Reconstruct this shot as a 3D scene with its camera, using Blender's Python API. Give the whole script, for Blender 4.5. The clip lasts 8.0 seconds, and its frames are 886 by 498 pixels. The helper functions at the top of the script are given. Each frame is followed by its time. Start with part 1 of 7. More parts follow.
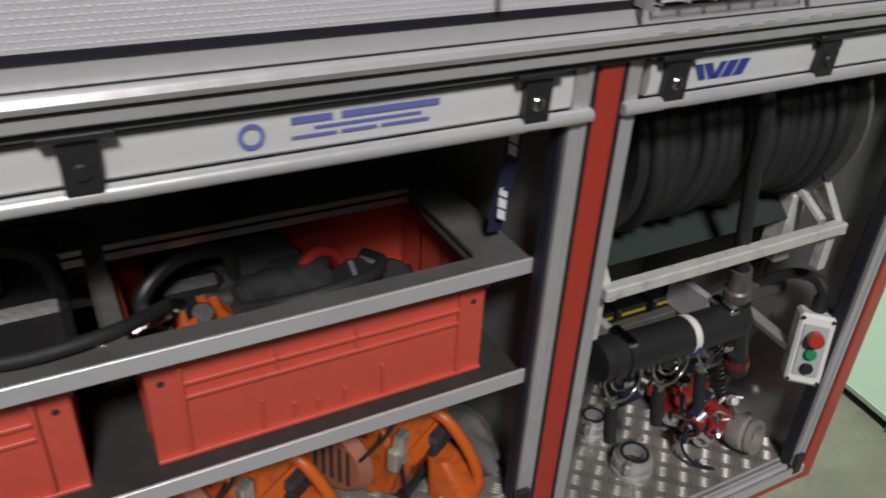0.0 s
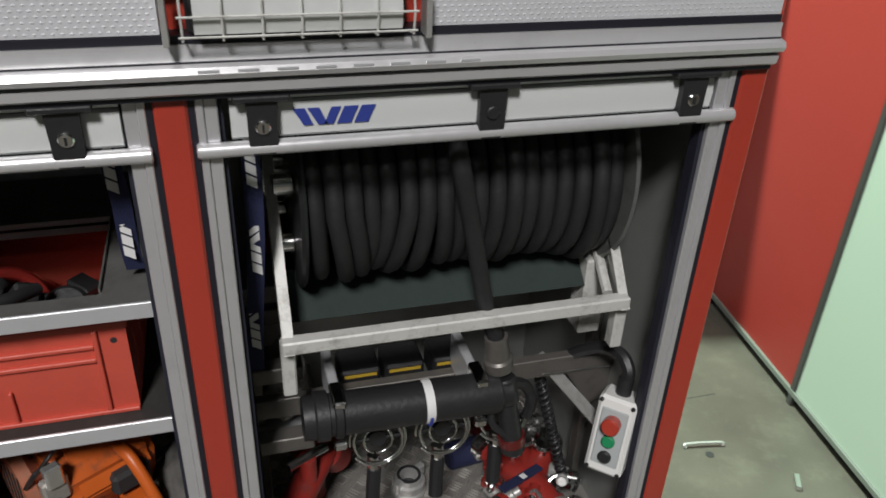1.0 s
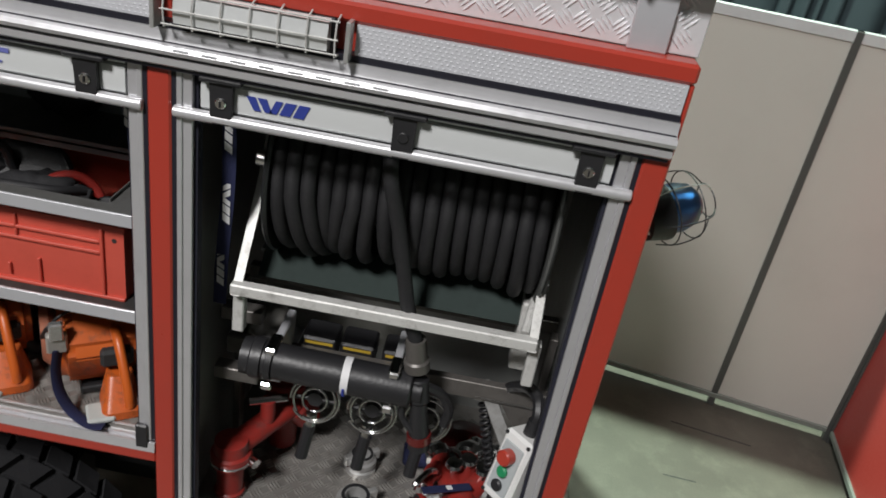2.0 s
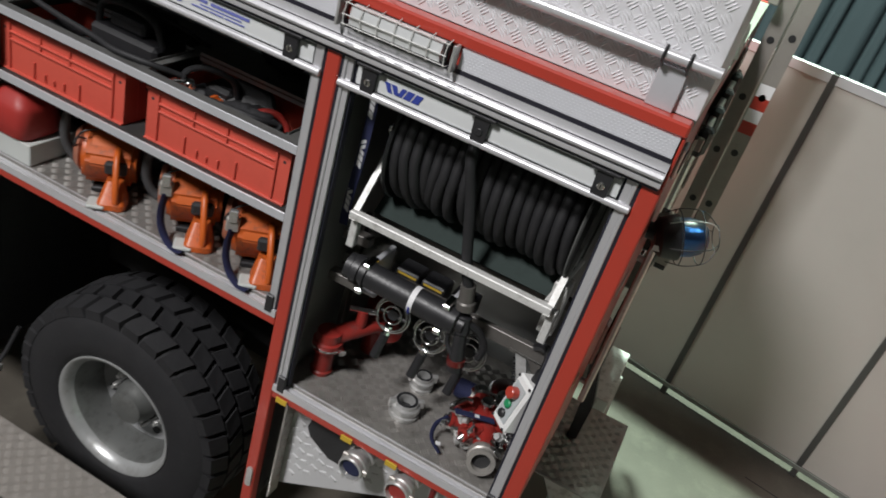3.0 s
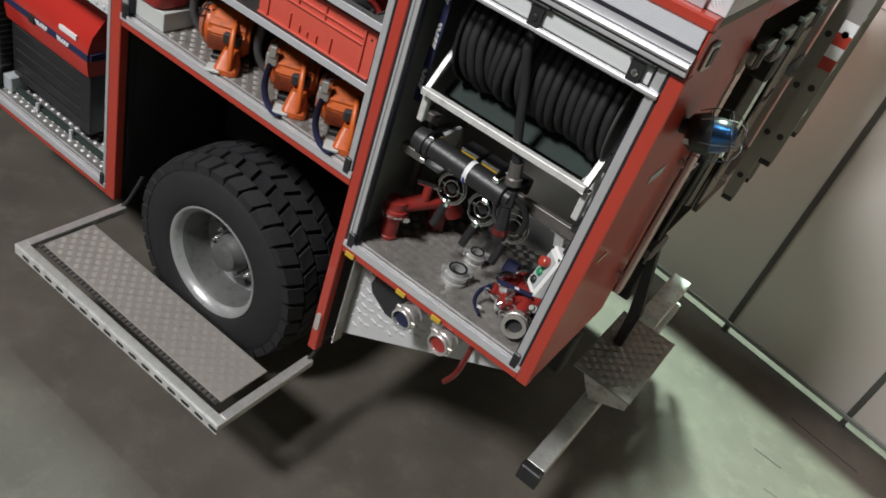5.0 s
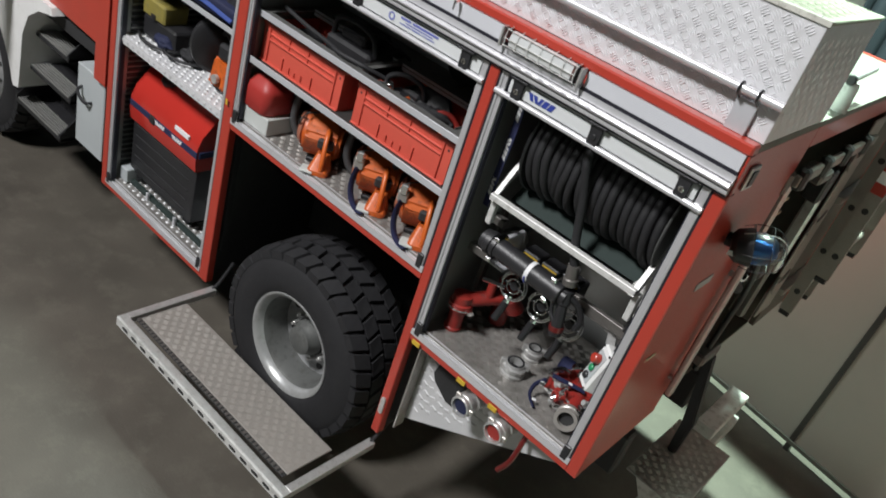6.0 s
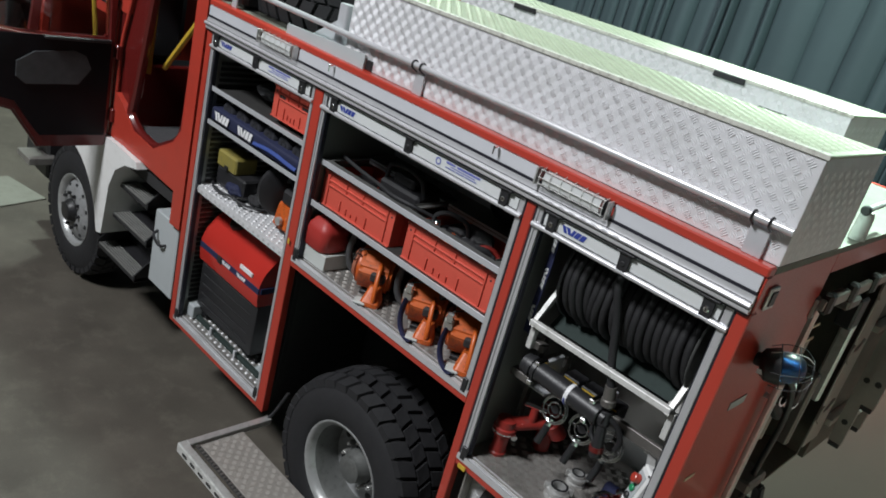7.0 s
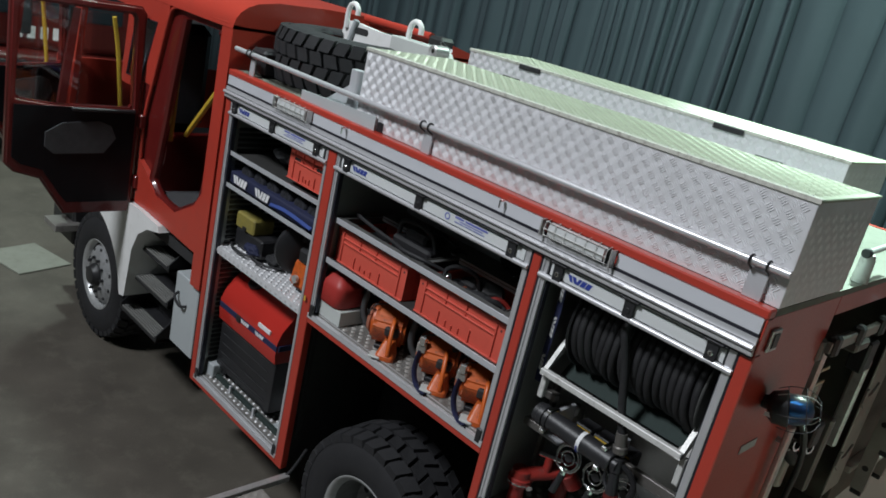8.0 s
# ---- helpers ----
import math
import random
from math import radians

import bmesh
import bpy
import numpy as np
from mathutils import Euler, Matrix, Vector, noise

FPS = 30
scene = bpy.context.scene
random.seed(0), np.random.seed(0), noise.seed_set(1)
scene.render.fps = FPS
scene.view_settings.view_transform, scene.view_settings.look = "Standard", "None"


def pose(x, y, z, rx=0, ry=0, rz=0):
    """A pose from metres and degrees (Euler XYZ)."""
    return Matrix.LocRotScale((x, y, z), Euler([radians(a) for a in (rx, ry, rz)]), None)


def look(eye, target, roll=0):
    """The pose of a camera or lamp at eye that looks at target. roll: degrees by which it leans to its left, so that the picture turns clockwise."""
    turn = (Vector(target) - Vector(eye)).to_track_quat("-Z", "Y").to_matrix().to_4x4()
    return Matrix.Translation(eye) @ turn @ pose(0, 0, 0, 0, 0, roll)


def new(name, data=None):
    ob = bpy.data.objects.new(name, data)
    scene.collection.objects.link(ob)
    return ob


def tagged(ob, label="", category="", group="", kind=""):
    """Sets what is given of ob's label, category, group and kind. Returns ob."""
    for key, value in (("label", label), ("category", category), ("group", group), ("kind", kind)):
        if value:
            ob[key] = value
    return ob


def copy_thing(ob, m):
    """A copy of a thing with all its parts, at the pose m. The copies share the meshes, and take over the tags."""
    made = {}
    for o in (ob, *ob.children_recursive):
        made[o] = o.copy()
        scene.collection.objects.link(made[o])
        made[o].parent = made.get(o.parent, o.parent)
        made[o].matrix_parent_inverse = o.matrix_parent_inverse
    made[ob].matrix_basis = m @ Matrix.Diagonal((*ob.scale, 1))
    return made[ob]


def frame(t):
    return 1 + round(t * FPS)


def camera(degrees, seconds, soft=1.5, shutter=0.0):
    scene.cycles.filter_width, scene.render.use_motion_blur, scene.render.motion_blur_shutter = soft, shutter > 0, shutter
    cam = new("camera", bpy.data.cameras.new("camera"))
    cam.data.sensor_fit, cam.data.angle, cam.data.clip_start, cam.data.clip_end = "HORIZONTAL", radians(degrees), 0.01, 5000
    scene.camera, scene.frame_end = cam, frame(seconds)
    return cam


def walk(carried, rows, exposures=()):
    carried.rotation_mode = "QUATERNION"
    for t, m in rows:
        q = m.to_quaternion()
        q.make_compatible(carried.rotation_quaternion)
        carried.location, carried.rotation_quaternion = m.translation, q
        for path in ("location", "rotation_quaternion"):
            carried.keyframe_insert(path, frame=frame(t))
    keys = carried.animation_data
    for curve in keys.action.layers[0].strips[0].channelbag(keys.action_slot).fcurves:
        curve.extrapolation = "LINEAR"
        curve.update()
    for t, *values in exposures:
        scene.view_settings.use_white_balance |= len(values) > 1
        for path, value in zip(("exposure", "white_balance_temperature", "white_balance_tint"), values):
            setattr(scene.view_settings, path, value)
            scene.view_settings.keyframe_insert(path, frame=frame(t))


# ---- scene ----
cam = camera(58.7, 8.0, soft=1.7, shutter=0.25)
PATH = [
    (0, (-0.893, -0.871, 2.89), (-0.054, 0.622, 1.856), 3.3),
    (0.5, (-0.476, -0.987, 2.887), (0.273, 0.553, 1.854), 3.6),
    (1, (-0.057, -1.084, 2.915), (0.451, 0.572, 1.915), 2.5),
    (1.2, (0.073, -1.148, 2.918), (0.418, 0.558, 1.932), 2.3),
    (2.3, (0.591, -1.48, 3.087), (0.438, 0.273, 2.137), 13.7),
    (2.5, (0.653, -1.573, 3.138), (0.419, 0.159, 2.166), 15.9),
    (3, (0.905, -1.873, 3.267), (0.416, -0.219, 2.255), 17.6),
    (3.5, (1.136, -1.96, 3.312), (0.468, -0.385, 2.276), 16.0),
    (4, (1.249, -1.966, 3.297), (0.619, -0.426, 2.187), 17.4),
    (4.2, (1.268, -1.979, 3.28), (0.643, -0.468, 2.129), 18.0),
    (5.3, (1.277, -2.198, 3.326), (0.611, -0.735, 2.137), 21.4),
    (5.5, (1.309, -2.222, 3.378), (0.574, -0.771, 2.215), 20.5),
    (6, (1.409, -2.346, 3.416), (0.492, -0.897, 2.387), 18.9),
    (6.5, (1.528, -2.467, 3.447), (0.452, -1.018, 2.585), 16.9),
    (7, (1.593, -2.512, 3.457), (0.406, -1.085, 2.713), 15.3),
    (7.5, (1.648, -2.523, 3.467), (0.401, -1.11, 2.798), 14.2),
    (8, (1.692, -2.555, 3.475), (0.411, -1.149, 2.856), 13.1),
]
walk(cam, [(t, look(eye, target, roll)) for t, eye, target, roll in PATH],
     exposures=[(0, -0.36, 6500, 10), (1, -0.32, 6450, 8), (2.5, -0.14, 6350, 9), (3.5, -0.06, 6300, 9), (4, 0.04, 6300, 9), (5.5, 0.15, 6300, 8), (6, 0.2, 6250, 8), (6.5, 0.12, 6200, 8), (7, -0.12, 6050, 6.5), (8, -0.46, 5900, 6)])

# ---------- light ----------
world = bpy.data.worlds.new("hall_air")
scene.world = world
world.use_nodes = True
world.node_tree.nodes["Background"].inputs["Color"].default_value = (0.75, 0.85, 0.8, 1)
world.node_tree.nodes["Background"].inputs["Strength"].default_value = 0.13


def area_lamp(name, place, target, size, watts, colour):
    data = bpy.data.lights.new(name, "AREA")
    data.shape, data.size, data.energy, data.color = "DISK", size, watts, colour
    ob = new(name, data)
    ob.matrix_world = look(place, target)
    return ob


def spot_lamp(name, place, target, cone, watts, colour, radius=0.3):
    data = bpy.data.lights.new(name, "SPOT")
    data.spot_size, data.spot_blend, data.energy, data.color, data.shadow_soft_size = radians(cone), 0.5, watts, colour, radius
    ob = new(name, data)
    ob.matrix_world = look(place, target)
    return ob


area_lamp("high_bay_lamp_back", (0.2, 4.5, 8.6), (0.6, 2.4, 0), 0.7, 480, (0.8, 1.0, 0.82))
area_lamp("high_bay_lamp_middle", (-3.4, 1.5, 8.6), (-3, 0.8, 0), 0.7, 330, (0.88, 1.0, 0.9))
area_lamp("high_bay_lamp_front", (-2.85, -7.5, 10.5), (-0.4, 0, 1.5), 2.0, 1560, (1.0, 0.96, 0.94))
spot_lamp("high_bay_lamp_rear", (-0.2, 4.5, 8.6), (2.1, 1.7, 0), 44, 8000, (0.78, 1.0, 0.82), 0.2)

spot_lamp("high_bay_lamp_far", (-8.4, -0.6, 9.0), (-7.7, 0.1, 0), 42, 2500, (0.9, 1.0, 0.86), 0.3)


# ---------- materials ----------
def material(name, base, rough=0.5, metal=0.0, var=0.15, scale=6.0, fine=90.0, bump=0.03, coat=0.0, dirt=None, dirt_amount=0.0):
    m = bpy.data.materials.new(name)
    m.use_nodes = True
    nt = m.node_tree
    b = nt.nodes["Principled BSDF"]
    co = nt.nodes.new("ShaderNodeTexCoord")
    n1 = nt.nodes.new("ShaderNodeTexNoise")
    n1.inputs["Scale"].default_value, n1.inputs["Detail"].default_value = scale, 6
    n2 = nt.nodes.new("ShaderNodeTexNoise")
    n2.inputs["Scale"].default_value, n2.inputs["Detail"].default_value = fine, 4
    for n in (n1, n2):
        nt.links.new(co.outputs["Object"], n.inputs["Vector"])
    mix = nt.nodes.new("ShaderNodeMix")
    mix.data_type = "RGBA"
    mix.inputs["A"].default_value = (*[c * (1 - var) for c in base], 1)
    mix.inputs["B"].default_value = (*[min(1, c * (1 + var)) for c in base], 1)
    nt.links.new(n1.outputs["Fac"], mix.inputs["Factor"])
    colour = mix.outputs["Result"]
    if dirt:
        ramp = nt.nodes.new("ShaderNodeValToRGB")
        ramp.color_ramp.elements[0].position, ramp.color_ramp.elements[1].position = 0.5, 0.72
        n3 = nt.nodes.new("ShaderNodeTexNoise")
        n3.inputs["Scale"].default_value, n3.inputs["Detail"].default_value, n3.inputs["Roughness"].default_value = scale * 2.3, 9, 0.7
        nt.links.new(co.outputs["Object"], n3.inputs["Vector"])
        nt.links.new(n3.outputs["Fac"], ramp.inputs["Fac"])
        amount = nt.nodes.new("ShaderNodeMath")
        amount.operation = "MULTIPLY"
        amount.inputs[1].default_value = dirt_amount
        nt.links.new(ramp.outputs["Color"], amount.inputs[0])
        d = nt.nodes.new("ShaderNodeMix")
        d.data_type = "RGBA"
        d.inputs["B"].default_value = (*dirt, 1)
        nt.links.new(colour, d.inputs["A"])
        nt.links.new(amount.outputs[0], d.inputs["Factor"])
        colour = d.outputs["Result"]
    nt.links.new(colour, b.inputs["Base Color"])
    rr = nt.nodes.new("ShaderNodeMapRange")
    rr.inputs["To Min"].default_value, rr.inputs["To Max"].default_value = max(0.02, rough - 0.1), min(1, rough + 0.12)
    nt.links.new(n2.outputs["Fac"], rr.inputs["Value"])
    nt.links.new(rr.outputs["Result"], b.inputs["Roughness"])
    b.inputs["Metallic"].default_value = metal
    b.inputs["Coat Weight"].default_value = coat
    b.inputs["Coat Roughness"].default_value = 0.08
    if bump:
        bp = nt.nodes.new("ShaderNodeBump")
        bp.inputs["Strength"].default_value, bp.inputs["Distance"].default_value = min(1, bump * 8), 0.002
        nt.links.new(n2.outputs["Fac"], bp.inputs["Height"])
        nt.links.new(bp.outputs["Normal"], b.inputs["Normal"])
    return m


def brushed(name, base, rough, stretch, metal=0.9):
    """Metal with fine lines along one axis."""
    m = material(name, base, rough, metal, 0.08, 3.0, 60, 0.0, dirt=tuple(c * 0.55 for c in base), dirt_amount=0.25)
    nt = m.node_tree
    co = nt.nodes.new("ShaderNodeTexCoord")
    mp = nt.nodes.new("ShaderNodeMapping")
    mp.inputs["Scale"].default_value = stretch
    n = nt.nodes.new("ShaderNodeTexNoise")
    n.inputs["Scale"].default_value, n.inputs["Detail"].default_value = 1.0, 3
    nt.links.new(co.outputs["Object"], mp.inputs["Vector"])
    nt.links.new(mp.outputs["Vector"], n.inputs["Vector"])
    bp = nt.nodes.new("ShaderNodeBump")
    bp.inputs["Strength"].default_value, bp.inputs["Distance"].default_value = 0.25, 0.001
    nt.links.new(n.outputs["Fac"], bp.inputs["Height"])
    nt.links.new(bp.outputs["Normal"], nt.nodes["Principled BSDF"].inputs["Normal"])
    return m


RED = material("red_paint", (0.42, 0.045, 0.028), 0.32, 0, 0.1, 2.5, 150, 0.004, coat=0.2, dirt=(0.25, 0.05, 0.035), dirt_amount=0.25)
# body red with the cab's shade mixed in; also for truly dark red fittings
SHADED_DARK_RED = material("shaded_and_dark_red_paint", (0.11, 0.01, 0.009), 0.3, 0, 0.1, 2.5, 150, 0.004, coat=0.6)
ALU = brushed("anodised_aluminium", (0.66, 0.66, 0.68), 0.32, (3, 220, 220), 0.45)
ALU_UP = brushed("anodised_aluminium_upright", (0.62, 0.62, 0.64), 0.32, (220, 220, 3), 0.5)
SHELF = brushed("grey_sheet_metal", (0.62, 0.63, 0.66), 0.38, (4, 120, 120), 0.4)
TREAD = material("tread_plate_aluminium", (0.76, 0.76, 0.78), 0.42, 0.3, 0.1, 5, 120, 0.02, dirt=(0.52, 0.51, 0.49), dirt_amount=0.4)
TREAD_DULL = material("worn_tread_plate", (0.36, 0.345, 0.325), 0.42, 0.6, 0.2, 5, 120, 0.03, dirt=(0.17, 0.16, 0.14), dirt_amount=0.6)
# lid plate: tint of the green overhead light put into the base, plus dirt
LID_PLATE = material("weathered_green_lit_lid_plate", (0.4, 0.43, 0.33), 0.45, 0.2, 0.12, 4, 120, 0.02, dirt=(0.36, 0.37, 0.29), dirt_amount=0.6)
WORN_EDGE = material("scuffed_lid_edge", (0.6, 0.6, 0.54), 0.5, 0.2, 0.25, 16, 140, 0.04, dirt=(0.17, 0.15, 0.12), dirt_amount=0.95)
DECK = material("dusty_roof_deck", (0.16, 0.165, 0.135), 0.6, 0.1, 0.2, 5, 110, 0.03, dirt=(0.1, 0.1, 0.08), dirt_amount=0.6)
BAY_PLATE = material("brown_bay_sheet", (0.095, 0.086, 0.07), 0.55, 0.2, 0.2, 7, 90, 0.02, dirt=(0.06, 0.055, 0.048), dirt_amount=0.5)
PALE_BOARD = material("dusty_pale_board", (0.23, 0.235, 0.2), 0.6, 0, 0.15, 6, 90, 0.03, dirt=(0.15, 0.145, 0.12), dirt_amount=0.5)
TREAD_BAR = material("polished_tread_bars", (0.8, 0.8, 0.82), 0.32, 0.35, 0.06, 8, 120, 0.0)
DARK_SHEET = material("dark_rubber_mat", (0.03, 0.029, 0.028), 0.7, 0, 0.25, 7, 90, 0.04, dirt=(0.07, 0.066, 0.06), dirt_amount=0.5)
TRAY_PAINT = material("pale_grey_tray", (0.5, 0.52, 0.5), 0.5, 0, 0.1, 8, 90, 0.02)
LINING = material("locker_lining", (0.32, 0.33, 0.32), 0.32, 0.4, 0.12, 3, 30, 0.002, dirt=(0.3, 0.3, 0.285), dirt_amount=0.3)
WHITE_SLAT = material("pale_grey_shutter_paint", (0.66, 0.68, 0.68), 0.35, 0.1, 0.05, 3, 120, 0.005)
BLACK = material("black_plastic", (0.02, 0.02, 0.022), 0.42, 0, 0.3, 12, 120, 0.04)
BLACK_MATT = material("black_liner", (0.024, 0.024, 0.025), 0.7, 0, 0.4, 6, 70, 0.05)
RUBBER = material("tyre_rubber", (0.014, 0.014, 0.016), 0.75, 0, 0.3, 9, 140, 0.06, dirt=(0.028, 0.027, 0.026), dirt_amount=0.35)
RUBBER_SEAL = material("rubber_seal", (0.012, 0.012, 0.02), 0.5, 0, 0.2, 9, 100, 0.02)
NAVY_SEAL = material("navy_brush_seal", (0.014, 0.015, 0.028), 0.6, 0.0, 0.15, 60, 300, 0.1)
HOSE = material("black_hose_rubber", (0.016, 0.016, 0.018), 0.62, 0, 0.25, 20, 200, 0.05, dirt=(0.034, 0.034, 0.032), dirt_amount=0.3)
RIM_DISC = material("dull_grey_disc_paint", (0.3, 0.305, 0.31), 0.5, 0.2, 0.25, 8, 90, 0.02, dirt=(0.08, 0.075, 0.065), dirt_amount=0.6)
RIM = material("silver_rim_paint", (0.46, 0.47, 0.47), 0.34, 0.45, 0.12, 6, 90, 0.02, dirt=(0.2, 0.18, 0.15), dirt_amount=0.5)
DARK_STEEL = material("dull_brown_steel", (0.16, 0.15, 0.14), 0.45, 0.5, 0.2, 9, 90, 0.02, dirt=(0.08, 0.075, 0.07), dirt_amount=0.5)
BARREL = material("dark_rim_barrel", (0.15, 0.155, 0.15), 0.45, 0.35, 0.2, 8, 90, 0.02, dirt=(0.06, 0.055, 0.05), dirt_amount=0.6)
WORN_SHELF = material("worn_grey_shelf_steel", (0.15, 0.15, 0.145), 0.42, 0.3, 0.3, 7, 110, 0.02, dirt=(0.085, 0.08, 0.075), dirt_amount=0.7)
STEP_PLATE = material("pale_worn_step_plate", (0.32, 0.3, 0.275), 0.5, 0.25, 0.12, 4, 120, 0.02, dirt=(0.3, 0.28, 0.25), dirt_amount=0.4)
DULL_ALLOY = material("dull_cast_alloy", (0.42, 0.4, 0.37), 0.4, 0.45, 0.15, 12, 110, 0.02, dirt=(0.25, 0.24, 0.22), dirt_amount=0.5)
BRIGHT_ALLOY = material("bright_turned_alloy", (0.84, 0.84, 0.83), 0.2, 0.85, 0.05, 12, 90, 0.01)
LADDER_ALU = material("weathered_ladder_aluminium", (0.32, 0.3, 0.275), 0.42, 0.35, 0.15, 9, 100, 0.02, dirt=(0.26, 0.245, 0.22), dirt_amount=0.5)
CHROME = material("polished_metal", (0.82, 0.82, 0.82), 0.14, 1.0, 0.05, 10, 80, 0.01)
STEEL = material("galvanised_steel", (0.58, 0.58, 0.57), 0.36, 0.6, 0.2, 18, 110, 0.03, dirt=(0.3, 0.28, 0.25), dirt_amount=0.5)
WORN_WHITE = material("worn_white_paint_on_steel", (0.62, 0.62, 0.6), 0.45, 0.15, 0.15, 9, 120, 0.03, dirt=(0.22, 0.21, 0.19), dirt_amount=0.8)
CRATE = material("red_crate_plastic", (0.58, 0.09, 0.06), 0.5, 0, 0.08, 5, 90, 0.02, dirt=(0.4, 0.06, 0.04), dirt_amount=0.3)
ORANGE = material("orange_saw_plastic", (0.52, 0.1, 0.014), 0.4, 0, 0.2, 16, 90, 0.03, dirt=(0.1, 0.05, 0.03), dirt_amount=0.85)
DUSTY_YELLOW = material("dusty_yellow_plastic", (0.24, 0.2, 0.045), 0.6, 0, 0.2, 9, 90, 0.03, dirt=(0.13, 0.12, 0.07), dirt_amount=0.6)
YELLOW = material("yellow_plastic", (0.55, 0.37, 0.035), 0.5, 0, 0.1, 9, 90, 0.02)
BLUE = material("navy_webbing", (0.012, 0.016, 0.06), 0.8, 0, 0.2, 30, 300, 0.08)
YELLOW_WHITE = material("cream_marking", (0.62, 0.52, 0.36), 0.5, 0, 0.1, 20, 90, 0.01)
BAG_BLUE = material("navy_bag_fabric", (0.011, 0.015, 0.05), 0.75, 0, 0.2, 14, 240, 0.08)
CAST_RED = material("scuffed_red_casting", (0.3, 0.026, 0.02), 0.4, 0, 0.2, 14, 110, 0.03, dirt=(0.12, 0.05, 0.045), dirt_amount=0.6)
FADED_INK = material("faded_blue_print", (0.14, 0.16, 0.44), 0.5, 0, 0.05, 9, 90, 0)
INK = material("blue_print", (0.03, 0.05, 0.28), 0.5, 0, 0.05, 9, 90, 0)
WHITE_MARK = material("white_print", (0.75, 0.75, 0.76), 0.6, 0, 0.05, 9, 90, 0)
WHITE_PAINT = material("white_paint", (0.78, 0.78, 0.77), 0.35, 0, 0.06, 5, 90, 0.01, dirt=(0.5, 0.48, 0.44), dirt_amount=0.3)
GREY_PAINT = material("grey_paint", (0.42, 0.45, 0.46), 0.4, 0, 0.08, 5, 90, 0.01)
DARK_CLOTH = material("dark_grey_fabric", (0.05, 0.052, 0.056), 0.85, 0, 0.3, 20, 260, 0.1)
GREEN_BTN = material("green_plastic", (0.02, 0.25, 0.1), 0.4, 0, 0.05, 9, 90, 0)


def hall_floor():
    m = material("dark_concrete_floor", (0.09, 0.08, 0.066), 0.5, 0, 0.5, 2.2, 70, 0.08, dirt=(0.145, 0.133, 0.108), dirt_amount=0.6)
    return m


FLOOR = hall_floor()


def glass(name, colour=(1, 1, 1), rough=0.02):
    m = bpy.data.materials.new(name)
    m.use_nodes = True
    b = m.node_tree.nodes["Principled BSDF"]
    b.inputs["Base Color"].default_value = (*colour, 1)
    b.inputs["Roughness"].default_value = rough
    b.inputs["Transmission Weight"].default_value = 1
    return m


GLASS = glass("clear_glass")
LAMP_LENS = material("frosted_lamp_lens", (0.72, 0.74, 0.74), 0.16, 0.25, 0.1, 30, 60, 0.05, coat=0.5)
BLUE_LENS = glass("blue_lens", (0.03, 0.1, 0.3), 0.35)


# ---------- building helpers ----------
def thing(name, label, category, place=(0, 0, 0), group="", kind=""):
    ob = new(name)
    ob.empty_display_size = 0.05
    ob.matrix_world = Matrix.Translation(place)
    return tagged(ob, label, category, group, kind)


def link_mesh(name, bm, mat, smooth=None):
    me = bpy.data.meshes.new(name)
    bmesh.ops.recalc_face_normals(bm, faces=bm.faces)
    if smooth is not None:
        for f in bm.faces:
            f.smooth = True
    bm.to_mesh(me)
    bm.free()
    me.materials.append(mat)
    if smooth is not None:
        me.set_sharp_from_angle(angle=radians(smooth))
    return new(name, me)


def part(name, bm, mat, parent, label="", smooth=35):
    """One mesh under a thing or a part; the mesh is given in the thing's own coordinates."""
    ob = link_mesh(name, bm, mat, smooth)
    ob.parent = parent
    if label:
        ob["label"] = label
    return ob


def stuff(name, bm, mat, parent, smooth=None):
    """Uncountable relief on a part, as one mesh."""
    ob = part(name, bm, mat, parent, smooth=smooth)
    ob["kind"] = "stuff"
    return ob


def open_box(bm, x0, x1, y0, y1, z0, z1, t):
    """A box without a top, with walls and floor t thick, in one skin."""
    def loop(i, z):
        return [bm.verts.new(p) for p in ((x0 + i, y0 + i, z), (x1 - i, y0 + i, z), (x1 - i, y1 - i, z), (x0 + i, y1 - i, z))]
    loops = [loop(0, z0), loop(0, z1), loop(t, z1), loop(t, z0 + t)]
    bm.faces.new(loops[0][::-1])
    for p, q in zip(loops, loops[1:]):
        skin(bm, p, q)
    bm.faces.new(loops[3])
    return bm


def holed_plate(bm, xs, ys, holes, z0, z1):
    """A plate on a grid of lines with some cells left open."""
    nx, ny = len(xs) - 1, len(ys) - 1
    lo = [[bm.verts.new((x, y, z0)) for y in ys] for x in xs]
    hi = [[bm.verts.new((x, y, z1)) for y in ys] for x in xs]
    solid = {(i, j) for i in range(nx) for j in range(ny)} - set(holes)
    for i, j in solid:
        bm.faces.new((hi[i][j], hi[i + 1][j], hi[i + 1][j + 1], hi[i][j + 1]))
        bm.faces.new((lo[i][j], lo[i][j + 1], lo[i + 1][j + 1], lo[i + 1][j]))
        for (di, dj), (p, q) in {(0, -1): ((i, j), (i + 1, j)), (1, 0): ((i + 1, j), (i + 1, j + 1)), (0, 1): ((i + 1, j + 1), (i, j + 1)), (-1, 0): ((i, j + 1), (i, j))}.items():
            if (i + di, j + dj) not in solid:
                bm.faces.new((lo[p[0]][p[1]], lo[q[0]][q[1]], hi[q[0]][q[1]], hi[p[0]][p[1]]))
    return bm


def solo(name, bm, mat, label, category, group="", kind="", smooth=35):
    """A thing of one mesh."""
    return tagged(link_mesh(name, bm, mat, smooth), label, category, group, kind)


def B():
    return bmesh.new()


